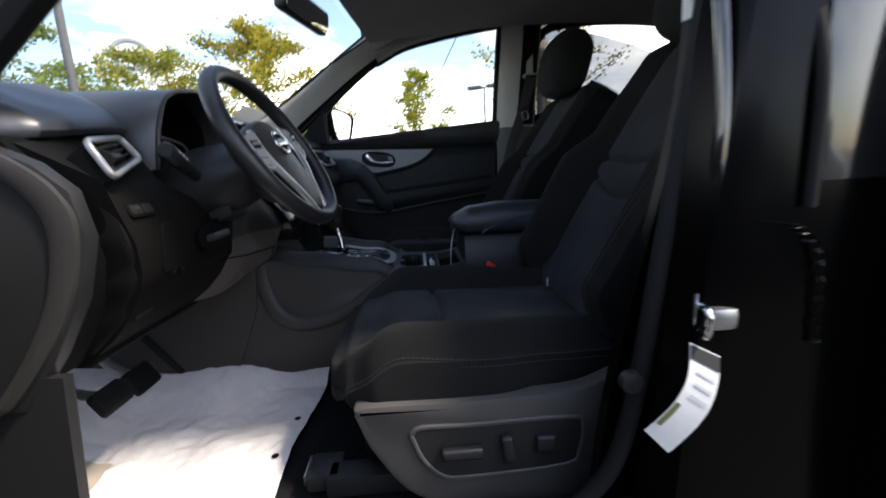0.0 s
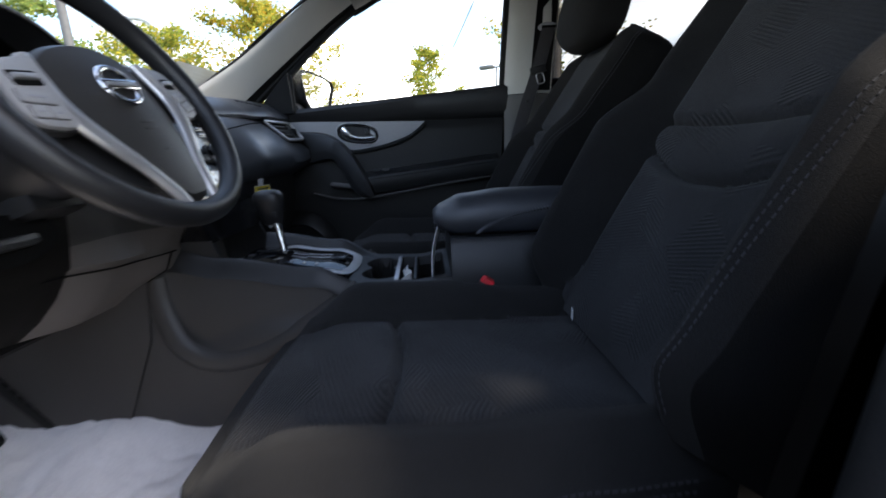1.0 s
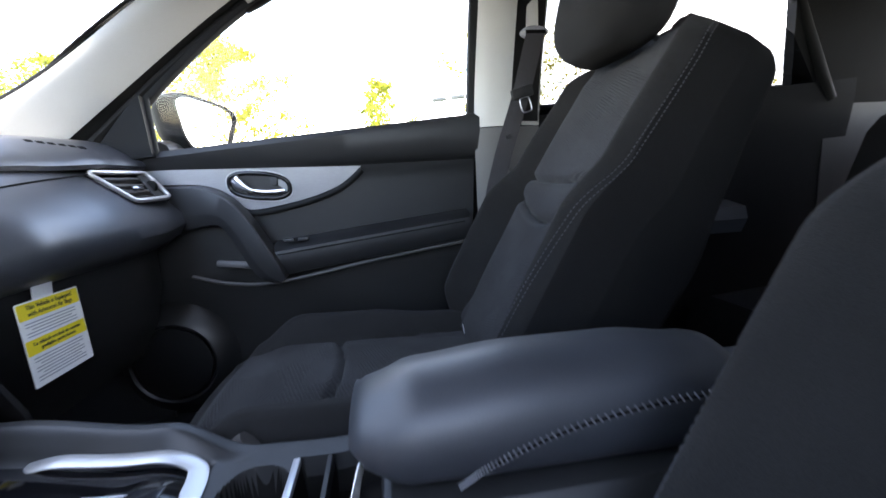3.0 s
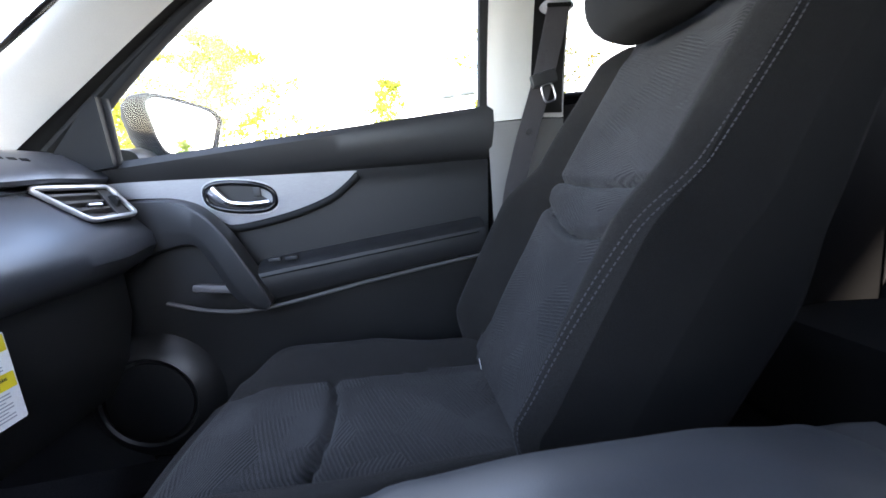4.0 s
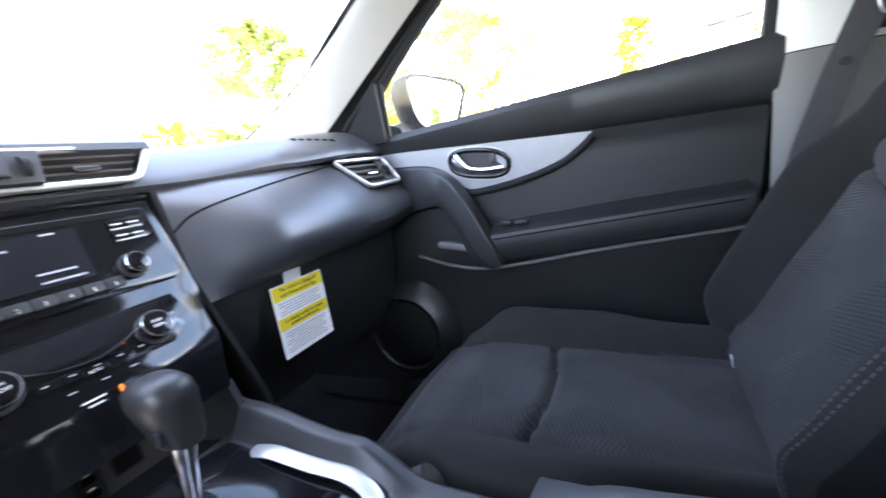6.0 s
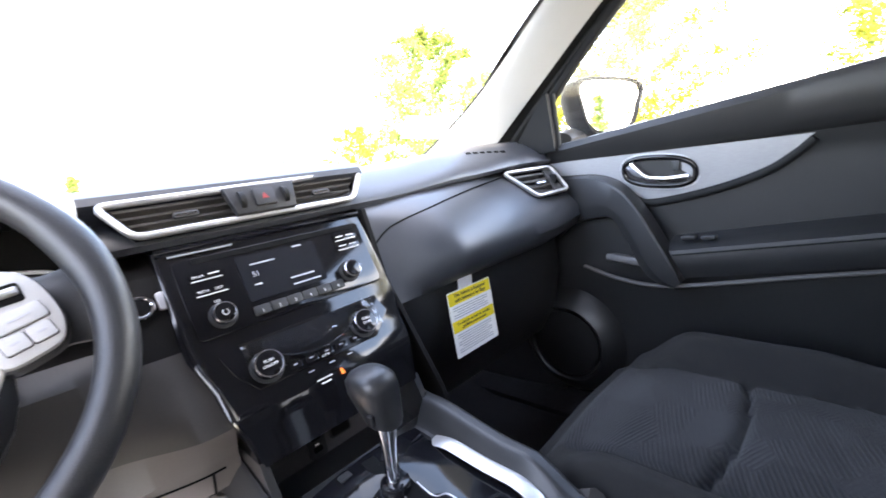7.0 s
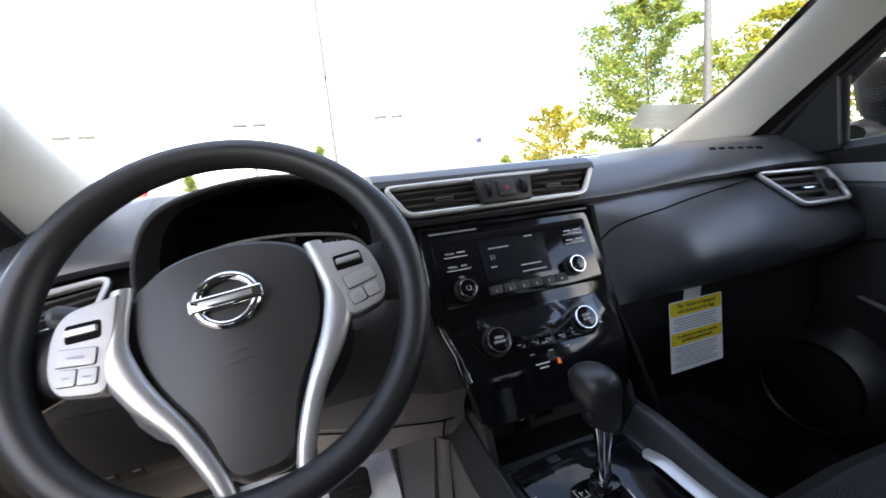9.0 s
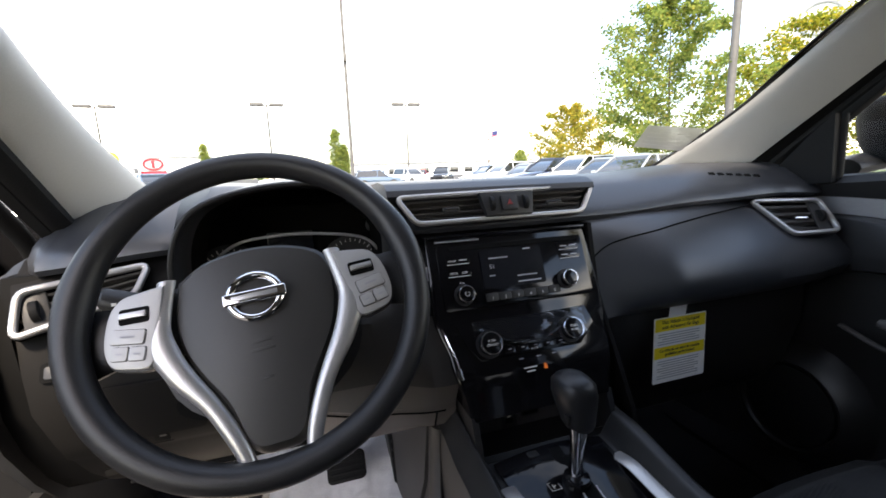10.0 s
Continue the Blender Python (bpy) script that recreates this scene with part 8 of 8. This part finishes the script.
# ---- parked cars ----
def parked_car(label, paint, length=4.6, height=1.5, width=1.8, suv=0.0, cargo=False):
    """A parked car round the origin, nose towards +y."""
    c = thing("parked_car", label, "car", (0, 0, 0), "parked cars")
    hood, belt = 0.78 + 0.14 * suv, 0.92 + 0.14 * suv
    h = length / 2

    def sec(y, top, wide, low=0.22):
        w = width / 2 * wide
        return [(-w * 0.92, y, low), (-w, y, low + 0.18), (-w, y, top - 0.18), (-w * 0.95, y, top - 0.05), (-w * 0.80, y, top), (w * 0.80, y, top), (w * 0.95, y, top - 0.05), (w, y, top - 0.18), (w, y, low + 0.18), (w * 0.92, y, low)]
    part("body", loft([sec(-h, belt - 0.18, 0.82, 0.34), sec(-h + 0.10, belt - 0.04, 0.93), sec(-h + 0.5, belt, 1.0), sec(-0.4, belt, 1.0), sec(h * 0.34, belt - 0.01, 1.0), sec(h * 0.5, hood + 0.06, 0.99), sec(h - 0.5, hood - 0.02, 0.96), sec(h - 0.12, hood - 0.13, 0.86), sec(h, hood - 0.25, 0.76, 0.32)]), paint, c, "painted body")
    back = -h + (0.12 if suv else 0.75)
    end = -h * (0.96 if suv else 0.62)
    if cargo:
        back, end = -0.35, -0.5
    f0, f1 = h * 0.40, h * 0.06

    def cabin(y, z, w):
        w *= width / 2
        return [(-w, y, z), (w, y, z)]
    wb, wt = 0.90, 0.70
    part("cabin_glass", loft([[(-wb * width / 2, f0, belt - 0.03), (wb * width / 2, f0, belt - 0.03), (wb * width / 2, back, belt - 0.03), (-wb * width / 2, back, belt - 0.03)], [(-wt * width / 2, f1, height - 0.05), (wt * width / 2, f1, height - 0.05), (wt * width / 2, end * 0.92, height - 0.05), (-wt * width / 2, end * 0.92, height - 0.05)]]), M_CARGLASS, c, "dark glass cabin")
    part("roof", loft([[(-wt * width / 2 * g, f1 * g + 0.02, z), (wt * width / 2 * g, f1 * g + 0.02, z), (wt * width / 2 * g, end * 0.92 * g - 0.02, z), (-wt * width / 2 * g, end * 0.92 * g - 0.02, z)] for z, g in ((height - 0.07, 1.02), (height - 0.03, 1.0), (height, 0.86))]), paint, c, "painted roof")
    for s in (-1, 1):
        for y0, y1 in ((f0, f1), (0.02, -0.02), (back, end * 0.92)):
            part("window_pillar", tube([(s * wb * width / 2, y0 if y0 != 0.02 else -0.15, belt - 0.03), (s * wt * width / 2, y1 if y0 != 0.02 else -0.15, height - 0.05)], 0.035, seg=6), paint, c)
        part("headlight", block((0.34, 0.20, 0.14), Matrix.Translation((s * width * 0.34, h - 0.14, hood - 0.20)), 0.05), M_LAMPGLASS, c, "clear headlight")
        part("tail_light", block((0.26, 0.12, 0.18), Matrix.Translation((s * width * 0.38, -h + 0.08, belt - 0.22)), 0.04), M_TAIL, c, "red tail light")
        part("mirror", block((0.16, 0.09, 0.12), Matrix.Translation((s * (width / 2 + 0.05), f0 - 0.18, belt + 0.05)), 0.03), paint, c)
        for y in (h - 0.85, -h + 0.85):
            m = Matrix.Translation((s * (width / 2 - 0.16), y, 0.33 + 0.02 * suv)) @ Matrix.Rotation(radians(90 * s), 4, "Y")
            w = part("wheel", disc(0.33 + 0.02 * suv, 0.17, m, 24, 0.03), M_TYRE, c, "black tyre")
            part("wheel_rim", disc(0.22, 0.175, m, 16, 0.02), M_POLE, w, "alloy rim")
    part("grille", block((width * 0.42, 0.06, 0.16), Matrix.Translation((0, h - 0.05, hood - 0.34)), 0.02), M_TYRE, c)
    part("licence_bar", block((0.5, 0.02, 0.12), Matrix.Translation((0, -h - 0.005, 0.62)), 0.01), M_WALL, c)
    return c


P_SILVER = material("silver_car_paint", (0.42, 0.44, 0.46), 0.25, metal=0.6, coat=1.0, rough_var=0.03)
P_WHITE = material("white_car_paint", (0.75, 0.76, 0.77), 0.25, coat=1.0, rough_var=0.03)
P_BLUE = material("blue_grey_car_paint", (0.10, 0.15, 0.22), 0.22, metal=0.3, coat=1.0, rough_var=0.03)
P_NAVY = material("navy_car_paint", (0.012, 0.018, 0.045), 0.18, coat=1.0, rough_var=0.03)
P_RED = material("red_car_paint", (0.35, 0.02, 0.02), 0.22, coat=1.0, rough_var=0.03)
kinds = {
    "silver": parked_car("silver parked saloon with a dark glass cabin", P_SILVER),
    "white": parked_car("white parked crossover with dark glass", P_WHITE, 4.6, 1.68, 1.84, 1.0),
    "blue": parked_car("blue-grey parked hatchback with dark glass", P_BLUE, 4.3, 1.52, 1.78, 0.3),
    "navy": parked_car("dark navy parked crossover with dark glass", P_NAVY, 4.7, 1.70, 1.85, 1.0),
    "black": parked_car("black parked pickup with an open bed", M_PAINT, 5.3, 1.75, 1.9, 1.0, True),
    "red": parked_car("red parked crossover with dark glass", P_RED, 4.5, 1.65, 1.82, 1.0),
}
# the navy car at (-4.6, -1.6) is unseen, added to darken left-hand reflections
rows = [("silver", 9.6, 10.3, 100), ("silver", 11.2, 13.4, 98), ("white", 12.2, 16.6, 97), ("navy", 12.6, 19.8, 97), ("silver", 13.0, 23.0, 96), ("white", 13.2, 26.2, 96), ("blue", 13.4, 29.6, 96),
        ("white", 10.6, 42.5, 200), ("black", 15.2, 46.0, 150), ("red", 14.2, 52.0, 165), ("blue", 6.6, 38.0, 250), ("silver", 3.2, 55.0, 90), ("white", -3.0, 58.0, 80), ("blue", 24.0, 56.0, 90), ("silver", 30.0, 58.0, 100),
        ("blue", -6.4, 21.5, 215), ("silver", -8.8, 27.0, 200), ("navy", -7.4, 7.6, 215), ("white", -8.6, 12.5, 205), ("navy", -4.6, -1.6, 180), ("blue", 9.0, 2.3, 95), ("silver", 9.4, -1.0, 92), ("silver", 7.0, 62, 90), ("white", 16.0, 66, 80)]
used = set()
for kind_of, x, y, turn_deg in rows:
    m = pose(x, y, 0, 0, 0, turn_deg)
    if kind_of in used:
        copy_thing(kinds[kind_of], m)
    else:
        used.add(kind_of)
        kinds[kind_of].matrix_basis = m
